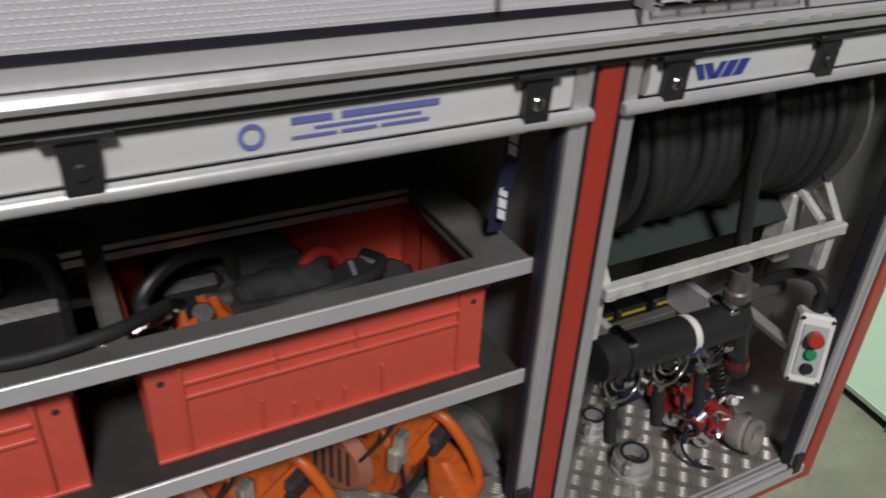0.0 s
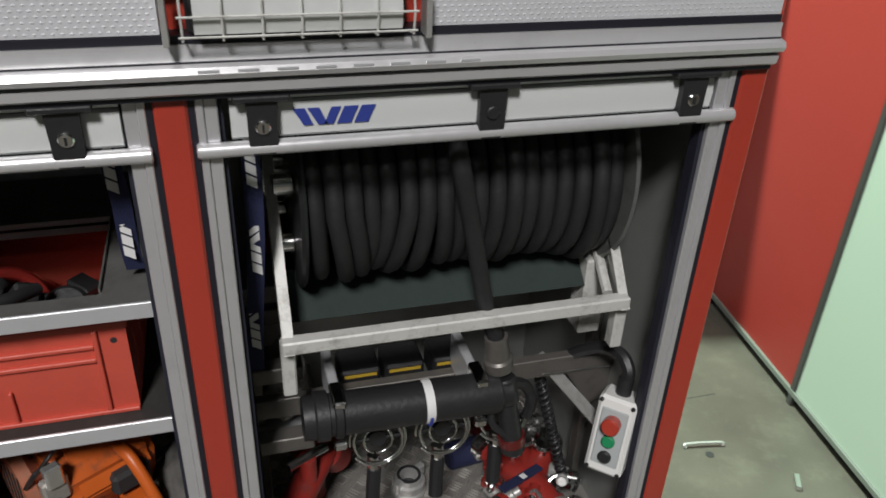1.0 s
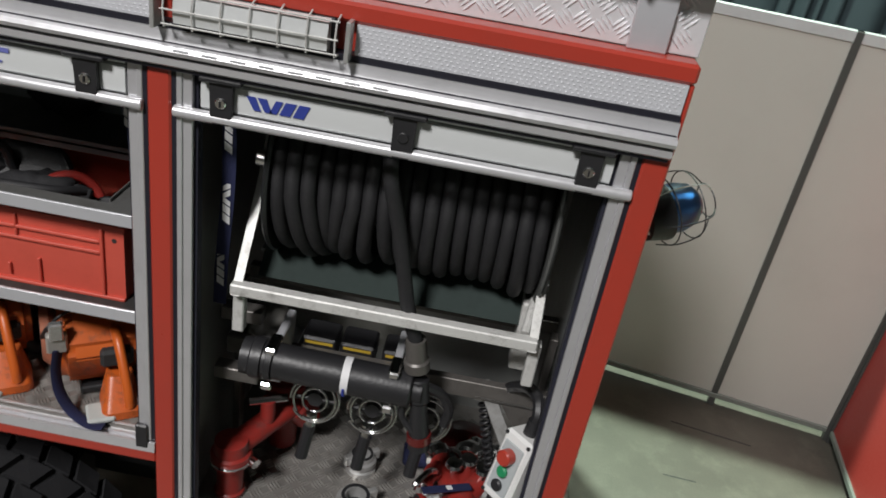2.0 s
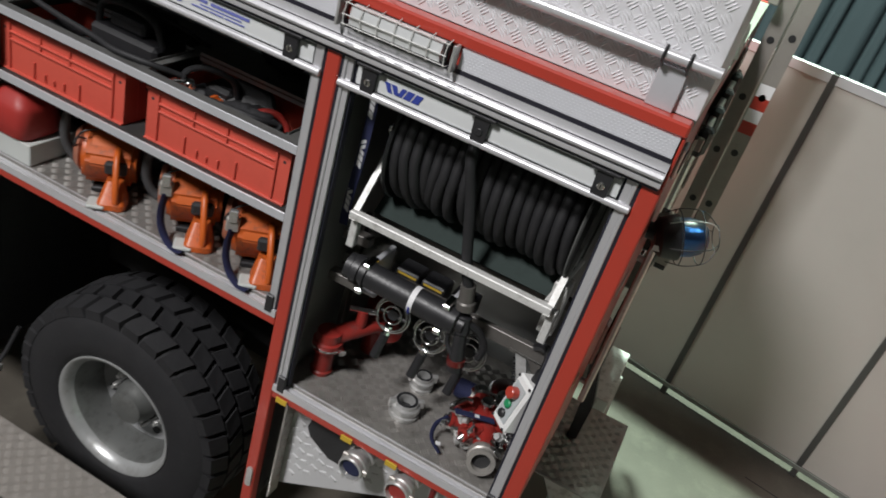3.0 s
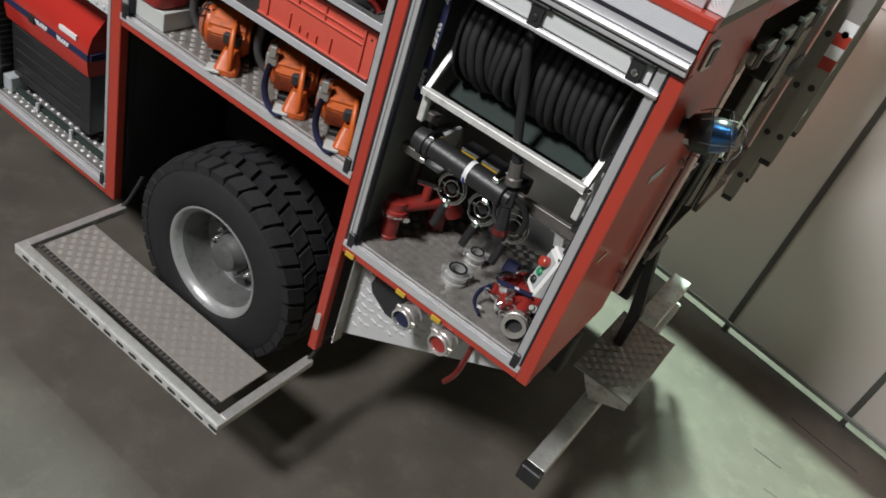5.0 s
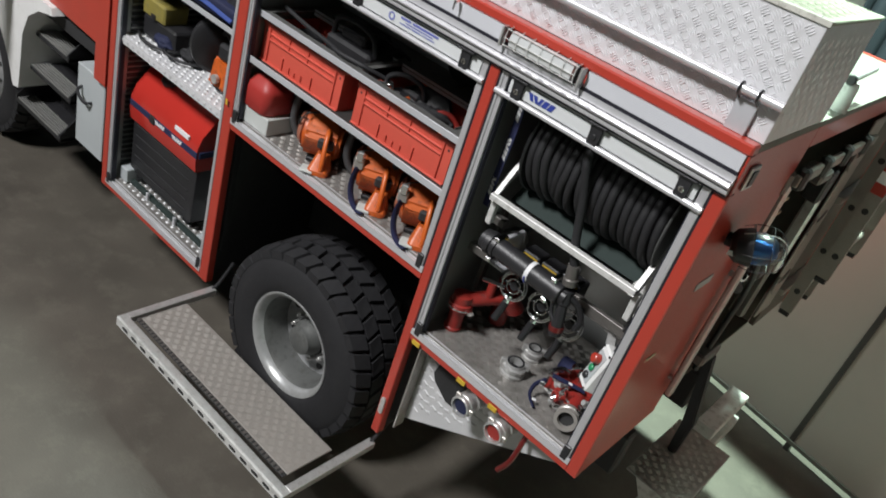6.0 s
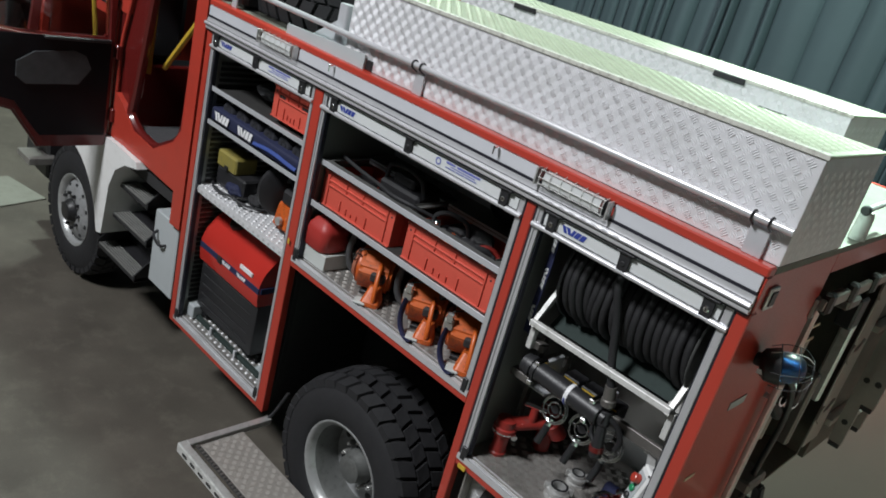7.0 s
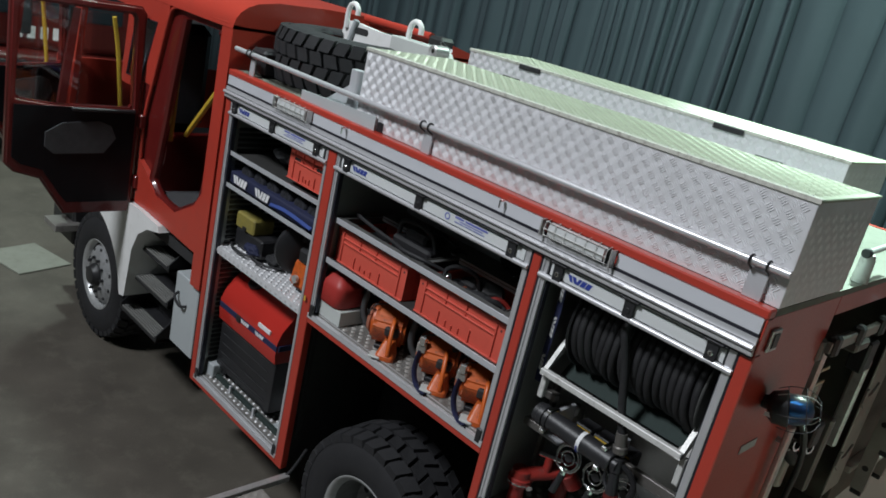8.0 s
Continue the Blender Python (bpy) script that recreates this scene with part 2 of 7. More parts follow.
def box(bm, x0, x1, y0, y1, z0, z1, bevel=0.0, m=None, seg=1):
    vs = [bm.verts.new((x, y, z)) for x in (x0, x1) for y in (y0, y1) for z in (z0, z1)]
    quads = ((0, 1, 3, 2), (4, 6, 7, 5), (0, 4, 5, 1), (2, 3, 7, 6), (0, 2, 6, 4), (1, 5, 7, 3))
    fs = [bm.faces.new([vs[i] for i in q]) for q in quads]
    geo = vs
    if bevel:
        es = list({e for f in fs for e in f.edges})
        r = bmesh.ops.bevel(bm, geom=es, offset=bevel, segments=seg, profile=0.5, affect="EDGES")
        geo = list({v for f in r["faces"] for v in f.verts})
    if m is not None:
        bmesh.ops.transform(bm, matrix=m, verts=geo)
    return bm


def ring(bm, c, u, v, r, n):
    return [bm.verts.new(Vector(c) + r * (math.cos(a) * u + math.sin(a) * v)) for a in (2 * math.pi * i / n for i in range(n))]


def axes(d):
    d = Vector(d).normalized()
    u = d.orthogonal().normalized()
    return d, u, d.cross(u)


def skin(bm, r0, r1):
    n = len(r0)
    for i in range(n):
        bm.faces.new((r0[i], r0[(i + 1) % n], r1[(i + 1) % n], r1[i]))


def cyl(bm, p0, p1, r, n=16, r1=None, caps=True, bevel=0.0):
    d, u, v = axes(Vector(p1) - Vector(p0))
    r1 = r if r1 is None else r1
    p0, p1 = Vector(p0), Vector(p1)
    spec = [(p0, r), (p1, r1)]
    if bevel:
        spec = [(p0, r - bevel), (p0 + d * bevel, r), (p1 - d * bevel, r1), (p1, r1 - bevel)]
    rings = [ring(bm, c, u, v, rr, n) for c, rr in spec]
    for a, b in zip(rings, rings[1:]):
        skin(bm, a, b)
    if caps:
        bm.faces.new(rings[0][::-1]), bm.faces.new(rings[-1])
    return bm


def lathe(bm, c, d, profile, n=32, closed=False):
    """Profile rows of (distance along d, radius) about the axis through c."""
    d, u, v = axes(d)
    c = Vector(c)
    rings = [ring(bm, c + d * a, u, v, max(r, 1e-4), n) for a, r in profile]
    for a, b in zip(rings, rings[1:]):
        skin(bm, a, b)
    if closed:
        skin(bm, rings[-1], rings[0])
    return bm


def smooth_path(points, steps=6):
    """Points on a Catmull-Rom line through the given ones."""
    p = [Vector(q) for q in points]
    p = [2 * p[0] - p[1]] + p + [2 * p[-1] - p[-2]]
    out = []
    for i in range(1, len(p) - 2):
        for k in range(steps):
            t = k / steps
            a, b, c, d = p[i - 1:i + 3]
            out.append(0.5 * (2 * b + (c - a) * t + (2 * a - 5 * b + 4 * c - d) * t * t + (3 * b - a - 3 * c + d) * t ** 3))
    return out + [p[-2]]


def tube(bm, path, r, n=8, closed=False, flat=1.0):
    pts = [Vector(q) for q in path]
    u = None
    rings = []
    for i, q in enumerate(pts):
        if closed:
            d = pts[(i + 1) % len(pts)] - pts[i - 1]
        else:
            d = pts[min(i + 1, len(pts) - 1)] - pts[max(i - 1, 0)]
        d.normalize()
        u = d.orthogonal().normalized() if u is None else (u - d * u.dot(d)).normalized()
        v = d.cross(u)
        rings.append([bm.verts.new(q + r * (math.cos(a) * u + flat * math.sin(a) * v)) for a in (2 * math.pi * k / n for k in range(n))])
    for a, b in zip(rings, rings[1:]):
        skin(bm, a, b)
    if closed:
        skin(bm, rings[-1], rings[0])
    else:
        bm.faces.new(rings[0][::-1]), bm.faces.new(rings[-1])
    return bm


def prism(bm, outline, axis, a, b):
    """Extrudes an outline of two coordinates along the axis (0, 1, 2) from a to b."""
    def at(p, w):
        q = list(p)
        q.insert(axis, w)
        return bm.verts.new(q)
    r0, r1 = [at(p, a) for p in outline], [at(p, b) for p in outline]
    skin(bm, r0, r1)
    bm.faces.new(r0[::-1]), bm.faces.new(r1)
    return bm


def rounded(w, h, r, n=5, cx=0.0, cy=0.0):
    """A rectangle's outline with round corners."""
    out = []
    for sx, sy, a0 in ((1, 1, 0), (-1, 1, 90), (-1, -1, 180), (1, -1, 270)):
        for k in range(n + 1):
            a = radians(a0 + 90 * k / n)
            out.append((cx + sx * (w / 2 - r) + r * math.cos(a), cy + sy * (h / 2 - r) + r * math.sin(a)))
    return out


def tread(bm, o, u, v, w, h, pitch=0.07, bars=4, length=0.034, width=0.006, rise=0.0033, tilt=45):
    """Raised tread bars on the plate with corner o and sides w along u, h along v: groups of short bars that alternate in direction."""
    o, u, v = Vector(o), Vector(u).normalized(), Vector(v).normalized()
    nrm = u.cross(v)
    step = pitch / 2
    nu, nv = int(w / step), int(h / step)
    gap = length / bars
    for i in range(nu):
        for j in range(nv):
            t = radians(tilt if (i + j) % 2 == 0 else -tilt)
            d, e = math.cos(t) * u + math.sin(t) * v, -math.sin(t) * u + math.cos(t) * v
            c = o + u * (i + 0.5) * step + v * (j + 0.5) * step
            for k in range(bars):
                q = c + e * (k - (bars - 1) / 2) * gap
                b = [bm.verts.new(p) for p in (q - d * length / 2, q - e * width / 2, q + d * length / 2, q + e * width / 2)]
                t0, t1 = bm.verts.new(q - d * length / 4 + nrm * rise), bm.verts.new(q + d * length / 4 + nrm * rise)
                bm.faces.new((b[0], b[1], t0)), bm.faces.new((b[1], b[2], t1, t0)), bm.faces.new((b[2], b[3], t1)), bm.faces.new((b[3], b[0], t0, t1))


def dimples(bm, o, u, v, w, h, pitch=0.05, r=0.014, rise=0.006):
    o, u, v = Vector(o), Vector(u).normalized(), Vector(v).normalized()
    nrm = u.cross(v)
    for j in range(int(h / (pitch * 0.6))):
        for i in range(int(w / pitch)):
            c = o + u * (i + (0.75 if j % 2 else 0.25)) * pitch + v * (j + 0.5) * pitch * 0.6
            a = [bm.verts.new(c + r * (math.cos(t) * u + math.sin(t) * v)) for t in (math.pi * k / 4 for k in range(8))]
            b = [bm.verts.new(c + nrm * rise + 0.55 * r * (math.cos(t) * u + math.sin(t) * v)) for t in (math.pi * k / 4 for k in range(8))]
            skin(bm, a, b)
            bm.faces.new(b)


def slanted_blocks(parent, o, u, v, w, h, mat, name="printed_mark"):
    """A mark of four slanted blocks, laid 2 mm off a surface."""
    o, u, v = Vector(o), Vector(u).normalized(), Vector(v).normalized()
    nrm = u.cross(v)
    bm = B()
    x = 0.0
    for wd in (0.36, 0.14, 0.2, 0.2):
        for k in range(2 if wd > 0.3 else 1):
            ww = wd / 2 - 0.03 if wd > 0.3 else wd - 0.02
            x0 = x + k * wd / 2
            lean = 0.1
            q = [o + u * (x0 + lean) * w + v * h, o + u * (x0 + lean + ww) * w + v * h, o + u * (x0 + ww) * w, o + u * x0 * w] if wd < 0.3 else \
                [o + u * x0 * w + v * h, o + u * (x0 + ww) * w + v * h, o + u * (x0 + ww + lean) * w, o + u * (x0 + lean + 0.03) * w]
            lo = [bm.verts.new(p + nrm * 0.0006) for p in q]
            hi = [bm.verts.new(p + nrm * 0.0014) for p in q]
            skin(bm, lo, hi)
            bm.faces.new(hi), bm.faces.new(lo[::-1])
        x += wd + 0.02
    return part(name, bm, mat, parent, smooth=None)


def text_bars(parent, o, u, v, rows, mat, name="printed_line"):
    """Lines of unreadable print as thin bars: rows of (start, length, height, offset)."""
    o, u, v = Vector(o), Vector(u).normalized(), Vector(v).normalized()
    nrm = u.cross(v)
    for s, ln, hh, off in rows:
        bm = B()
        q = [o + u * s + v * off, o + u * (s + ln) + v * off, o + u * (s + ln) + v * (off + hh), o + u * s + v * (off + hh)]
        lo, hi = [bm.verts.new(p + nrm * 0.0006) for p in q], [bm.verts.new(p + nrm * 0.0014) for p in q]
        skin(bm, lo, hi)
        bm.faces.new(hi), bm.faces.new(lo[::-1])
        part(name, bm, mat, parent, smooth=None)

# ---------- the hall ----------
bm = B()
box(bm, -18, 18, -15, 15, -0.2, 0)
tagged(part("floor", bm, FLOOR, None, smooth=None), "dark grey stained concrete hall floor", "floor", kind="structure")

HALL = material("hall_cladding", (0.24, 0.25, 0.25), 0.7, 0, 0.2, 1.5, 40, 0.03)
for name, b in (("wall_west", (-18.2, -18, -15, 15, 0, 13.0)), ("wall_east", (18, 18.2, -15, 15, 0, 13.0)),
                ("wall_south", (-18.2, 18.2, -15.2, -15, 0, 13.0)), ("wall_north", (-18.2, 18.2, 15, 15.2, 0, 13.0))):
    bm = box(B(), *b)
    tagged(part(name, bm, HALL, None, smooth=None), "plain grey cladding wall of the hall", "wall", kind="structure")
bm = box(B(), -18.2, 18.2, -15.2, 15.2, 13.0, 13.2)
tagged(part("ceiling", bm, HALL, None, smooth=None), "plain grey hall ceiling", "ceiling", kind="structure")


# pleated curtain behind the truck
def curtain():
    m = material("teal_curtain_cloth", (0.06, 0.089, 0.102), 0.75, 0, 0.15, 2.0, 200, 0.05)
    bm = B()
    rnd = random.Random(4)
    y0, x, cols = 7.0, -16.0, []
    while x < 8:
        width, deep = rnd.choice((0.1, 0.14, 0.2, 0.3, 0.46)) * rnd.uniform(0.8, 1.2), rnd.uniform(0.05, 0.13)
        for k in range(18):
            q = k / 18
            swell = math.sin(math.pi * q) ** 0.45 + 0.12 * math.sin(7 * q + x)
            cols.append((x + width * q, y0 - deep * swell))
        x += width
    rows = [0.02, 1.5, 3.0, 5.0, 12.0]
    grid = []
    for z in rows:
        k = 1.25 - 0.05 * z
        grid.append([bm.verts.new((a + 0.03 * math.sin(3 * a + z), y0 + (b - y0) * k, z)) for a, b in cols])
    for r0, r1 in zip(grid, grid[1:]):
        for i in range(len(cols) - 1):
            bm.faces.new((r0[i], r0[i + 1], r1[i + 1], r1[i]))
    ob = solo("curtain", bm, m, "dark teal pleated floor-length curtain along the hall", "curtain", kind="structure", smooth=60)
    ob.modifiers.new("cloth", "SOLIDIFY").thickness = 0.006


curtain()

# exhibition partition: aluminium frame with pale, red and green panels, turned slightly to the truck
CORNER, U_WALL, V_WALL = Vector((2.98, 2.68, 0)), Vector((-0.975, 0.2, 0)).normalized(), Vector((-0.115, -0.99, 0)).normalized()
PALE = material("pale_beige_panel", (0.42, 0.4, 0.37), 0.45, 0, 0.06, 1.2, 60, 0.01, dirt=(0.36, 0.34, 0.31), dirt_amount=0.25)
GREEN_PANEL = material("pale_green_panel", (0.4, 0.47, 0.4), 0.45, 0, 0.04, 1.2, 60, 0.01)
RED_PANEL = material("red_panel", (0.3, 0.03, 0.024), 0.45, 0, 0.06, 1.2, 60, 0.01)
WALL_TOP = 2.42


def slab(bm, o, u, s0, s1, depth0, depth1, z0, z1, bevel=0.0):
    """A box along the direction u from s0 to s1, between two depths to its left."""
    n = Vector((-u.y, u.x, 0))
    m = Matrix((( u.x, n.x, 0, o.x), (u.y, n.y, 0, o.y), (0, 0, 1, 0), (0, 0, 0, 1)))
    return box(bm, s0, s1, depth0, depth1, z0, z1, bevel, m)


def partition(name, o, u, edges, mats, labels):
    root = thing(name, labels, "wall", kind="structure")
    for i, (s0, s1) in enumerate(zip(edges, edges[1:])):
        part("panel", slab(B(), o, u, s0 + 0.02, s1 - 0.02, -0.03, -0.012, 0.1, WALL_TOP - 0.05), mats[i % len(mats)], root, smooth=None)
    for s in edges:
        part("post", slab(B(), o, u, s - 0.02, s + 0.02, -0.045, 0.0, 0.0, WALL_TOP, 0.003), DARK_FRAME, root, "dark grey aluminium joint profile", smooth=None)
    part("top_rail", slab(B(), o, u, edges[0] + 0.02, edges[-1] - 0.02, -0.043, -0.002, WALL_TOP - 0.06, WALL_TOP, 0.003), ALU, root, smooth=None)
    part("base_rail", slab(B(), o, u, edges[0] + 0.02, edges[-1] - 0.02, -0.043, 0.004, 0.065, 0.1, 0.003), BASE_RAIL, root, smooth=None)


BASE_RAIL = material("grey_base_rail", (0.2, 0.215, 0.195), 0.4, 0.3, 0.1, 4, 60, 0.01)
DARK_FRAME = material("dark_frame_profile", (0.09, 0.09, 0.088), 0.4, 0.5, 0.1, 4, 60, 0.01)
partition("wall_partition_back", CORNER, U_WALL, [0.0, 0.72, 1.69, 2.66], [PALE], "pale beige exhibition wall panels in dark aluminium profiles")
partition("wall_partition_side", CORNER + V_WALL * 3.8, -V_WALL, [0.0, 0.9, 1.8, 2.765, 3.8], [GREEN_PANEL, RED_PANEL, GREEN_PANEL, RED_PANEL][::1],
          "alternating red and pale green exhibition wall panels")

# ---------- the fire truck ----------
X0, X1, ROOF = -2.72, 0.84, 2.72
FAR = 2.45
truck = thing("fire_truck", "red four-wheel-drive fire truck with open roller-shutter lockers", "fire truck")


def piece(name, mat, *boxes, bevel=0.0, label="", smooth=35):
    bm = B()
    for b in boxes:
        box(bm, *b, bevel)
    return part(name, bm, mat, truck, label, smooth)


# red posts of the body side: (x0, x1, foot)
for x0, x1, foot in ((X0, -2.665, 0.54), (-1.612, -1.542, 0.54), (-0.146, -0.1, 0.62), (0.79, X1, 1.235)):
    piece("post", RED, (x0, x1, 0.012, 0.06, foot, 2.548), bevel=0.004, label="red painted body post")
# red sills under the lockers
for x0, x1, z in ((-2.665, -1.612, 0.54), (-1.542, -0.146, 1.538), (-0.1, 0.79, 1.235)):
    piece("sill", RED, (x0, x1, 0.014, 0.06, z, z + 0.036), bevel=0.003, label="red painted sill")
    bm = B()
    prism(bm, [(0.008, z + 0.036), (0.062, z + 0.036), (0.062, z + 0.063), (0.056, z + 0.064), (0.053, z + 0.052), (0.044, z + 0.05), (0.04, z + 0.058), (0.034, z + 0.058), (0.031, z + 0.048),
               (0.022, z + 0.048), (0.019, z + 0.058), (0.016, z + 0.064), (0.009, z + 0.064)], 0, x0, x1)
    part("sill_profile", bm, ALU, truck, "aluminium sill profile", smooth=None)
# aluminium shutter guides with black seals
for x, side, z in ((-2.665, 1, 0.606), (-1.612, -1, 0.606), (-1.542, 1, 1.605), (-0.146, -1, 1.605), (-0.1, 1, 1.3), (0.79, -1, 1.3)):
    def across(a, b):
        return tuple(sorted((x + side * a, x + side * b)))
    gap = 0.01 if x > -0.5 else 0.005
    piece("seal", RUBBER_SEAL, across(0.0005, gap - 0.0005) + (0.016, 0.06, z, 2.547), label="black rubber seal")
    w = 0.03 if x > -0.5 else 0.025
    piece("shutter_guide", ALU_UP, across(gap, gap + 0.011) + (0.014, 0.03, z, 2.547), across(gap + 0.011, gap + w) + (0.018, 0.03, z, 2.547), bevel=0.0015, label="aluminium shutter guide rail")
    piece("guide_channel", RUBBER_SEAL, across(gap, gap + w) + (0.0305, 0.062, z, 2.547), label="dark guide channel")
    piece("seal", NAVY_SEAL, across(gap + w + 0.0005, gap + w + 0.007) + (0.03, 0.056, z, 2.547), label="dark blue brush seal")
    piece("guide_foot", BLACK, across(gap + 0.006, gap + 0.036) + (0.006, 0.02, z - 0.02, z + 0.05), bevel=0.003, label="black plastic guide foot")

# gutter profile along the top
bm = B()
prism(bm, [(0.05, 2.547), (-0.002, 2.547), (-0.01, 2.552), (-0.012, 2.565), (-0.004, 2.571), (-0.02, 2.574), (-0.024, 2.582), (-0.02, 2.59), (-0.006, 2.593),
           (-0.002, 2.602), (-0.002, 2.616), (0.05, 2.616)], 0, X0 + 0.01, 0.832)
part("gutter", bm, ALU, truck, "long ribbed aluminium gutter profile", smooth=25)
piece("gutter_seal", RUBBER_SEAL, (X0 + 0.012, 0.83, 0.0, 0.05, 2.54, 2.546))
piece("gutter_seal", RUBBER_SEAL, (X0 + 0.012, 0.83, 0.002, 0.05, 2.6165, 2.628))
for z, y in ((2.5715, -0.0115), (2.5935, -0.0085)):
    piece("gutter_groove", RUBBER_SEAL, (X0 + 0.012, 0.83, y, 0.01, z - 0.0012, z + 0.0012))
# worn nicks along the gutter's nose
for k in range(8):
    piece("gutter_nick", SHELF, (-0.08 + k * 0.052, -0.052 + k * 0.052, -0.0245, -0.02, 2.584, 2.587))


# embossed grey strip above the gutter, interrupted by the two flood lamps
def emboss(name, x0, x1):
    bm = box(B(), x0, x1, 0.004, 0.045, 2.629, 2.683)
    rows = 7
    for j in range(rows):
        n = int((x1 - x0) / 0.011)
        for i in range(n):
            cx, cz = x0 + (i + (0.25 if j % 2 else 0.75)) * 0.011, 2.634 + j * 0.0074
            vs = [bm.verts.new((cx + a, 0.0038, cz + b)) for a, b in ((-0.004, 0), (0, -0.0025), (0.004, 0), (0, 0.0025))]
            top = bm.verts.new((cx, 0.003, cz))
            for k in range(4):
                bm.faces.new((vs[k], vs[(k + 1) % 4], top))
    part(name, bm, GREY_ALU, truck, "grey embossed aluminium strip", smooth=None)


GREY_ALU = material("grey_embossed_aluminium", (0.68, 0.69, 0.73), 0.38, 0.25, 0.08, 4, 100, 0.01)
LAMPS = ((-2.14, -1.79), (-0.118, 0.236))
emboss("embossed_strip", X0 + 0.01, LAMPS[0][0] - 0.004)
emboss("embossed_strip", LAMPS[0][1] + 0.004, LAMPS[1][0] - 0.004)
emboss("embossed_strip", LAMPS[1][1] + 0.004, 0.828)
piece("roof_edge", RED, (X0, X1, 0.004, 0.06, 2.684, ROOF), bevel=0.006, label="red painted roof edge")
for a, b in LAMPS:
    piece("lamp_backing", RED, (a - 0.002, b + 0.002, 0.034, 0.06, 2.621, 2.684))
piece("end_cap", RED, (0.832, X1, 0.01, 0.05, 2.549, 2.684), bevel=0.003)
piece("end_cap", RED, (X0, X0 + 0.009, 0.01, 0.05, 2.549, 2.684))


# flood lamps behind wire guards
def flood_lamp(x0, x1):
    lamp = part("flood_lamp", box(B(), x0 + 0.03, x1 - 0.03, -0.002, 0.03, 2.628, 2.688, 0.006), BLACK, truck, "long flood lamp behind a wire guard")
    bm = B()
    for k in range(3):
        prism(bm, [(0.004 - 0.012 * (k == 1), 2.633 + k * 0.016), (-0.02, 2.637 + k * 0.016), (-0.02, 2.643 + k * 0.016), (0.004, 2.649 + k * 0.016)], 0, x0 + 0.045, x1 - 0.045)
    part("reflector", bm, CHROME, lamp)
    bm = B()
    prism(bm, [(-0.004, 2.63), (-0.026, 2.635), (-0.03, 2.658), (-0.024, 2.685), (-0.004, 2.688)], 0, x0 + 0.04, x1 - 0.04)
    part("lens", bm, LAMP_LENS, lamp, "frosted lamp lens", smooth=None)
    bm = B()
    for k in range(7):
        x = x0 + 0.025 + k * (x1 - x0 - 0.05) / 6
        tube(bm, [(x, 0.0, 2.625), (x, -0.03, 2.628), (x, -0.036, 2.658), (x, -0.03, 2.688), (x, 0.0, 2.696)], 0.0017, 6)
    for y, z in ((-0.032, 2.633), (-0.037, 2.66), (-0.03, 2.69)):
        tube(bm, [(x0 + 0.02, y, z), (x1 - 0.02, y, z)], 0.0017, 6)
    part("wire_guard", bm, WORN_WHITE, lamp)
    for x in (x0, x1 - 0.008):
        part("end_bracket", box(B(), x, x + 0.008, -0.034, 0.0, 2.622, 2.693, 0.001), STEEL, lamp)


for a, b in LAMPS:
    flood_lamp(a, b)
for x in (-1.486, -0.352):
    bm = cyl(B(), (x, -0.004, 2.684), (x, -0.03, 2.684), 0.007, 10, bevel=0.002)
    cyl(bm, (x, -0.028, 2.684), (x, -0.028, 2.655), 0.004, 8)
    part("roof_hook", bm, CHROME, truck, "small metal hook")


# rolled-up shutters with bar and latches
def shutter(x0, x1, latches, locks, marks, ends=(-0.045, 0.045)):
    sh = part("roller_shutter", box(B(), x0, x1, 0.066, 0.14, 2.48, 2.59, 0.02), WHITE_SLAT, truck, "pale grey roller shutter, rolled up")
    bm = B()
    y = 0.022
    for z0, z1 in ((2.47, 2.527), (2.5285, 2.54)):
        prism(bm, [(y, z0), (y + 0.012, z0), (y + 0.012, z1), (y + 0.003, z1), (y - 0.003, z1 - 0.004), (y - 0.005, (z0 + z1) / 2), (y - 0.003, z0 + 0.004)], 0, x0, x1)
    part("slat", bm, WHITE_SLAT, sh, smooth=30)
    part("slat_gap", box(B(), x0, x1, y + 0.002, y + 0.01, 2.5262, 2.529), RUBBER_SEAL, sh)
    part("shutter_bar", cyl(B(), (x0 + ends[0], 0.012, 2.459), (x1 + ends[1], 0.012, 2.459), 0.0115, 20, bevel=0.002), ALU, sh, "round aluminium pull bar")
    for x, lock in zip(latches, locks):
        bm = B()
        prism(bm, [(x - 0.034, 2.541), (x + 0.034, 2.541), (x + 0.03, 2.536), (x + 0.021, 2.53), (x + 0.021, 2.46), (x + 0.016, 2.45), (x - 0.016, 2.45), (x - 0.021, 2.46), (x - 0.021, 2.53), (x - 0.03, 2.536)], 1, 0.002, 0.042)
        bmesh.ops.bevel(bm, geom=bm.edges[:], offset=0.0015, segments=1, affect="EDGES")
        la = part("latch", bm, BLACK, sh, "black plastic shutter latch", smooth=30)
        part("latch_hood", box(B(), x - 0.04, x + 0.04, -0.006, 0.03, 2.532, 2.541, 0.002), BLACK, sh)
        cz = 2.493
        part("lock", cyl(B(), (x, 0.004, cz), (x, -0.002, cz), 0.011, 16, bevel=0.002), CHROME if lock else BLACK, sh)
        if lock:
            part("keyhole", box(B(), x - 0.0015, x + 0.0015, -0.0045, -0.001, cz - 0.006, cz + 0.006), BLACK, sh)
    for o, w, h in marks:
        slanted_blocks(sh, (o, y - 0.0052, 2.487), (1, 0, 0), (0, 0, 1), w, h, INK)
    return sh


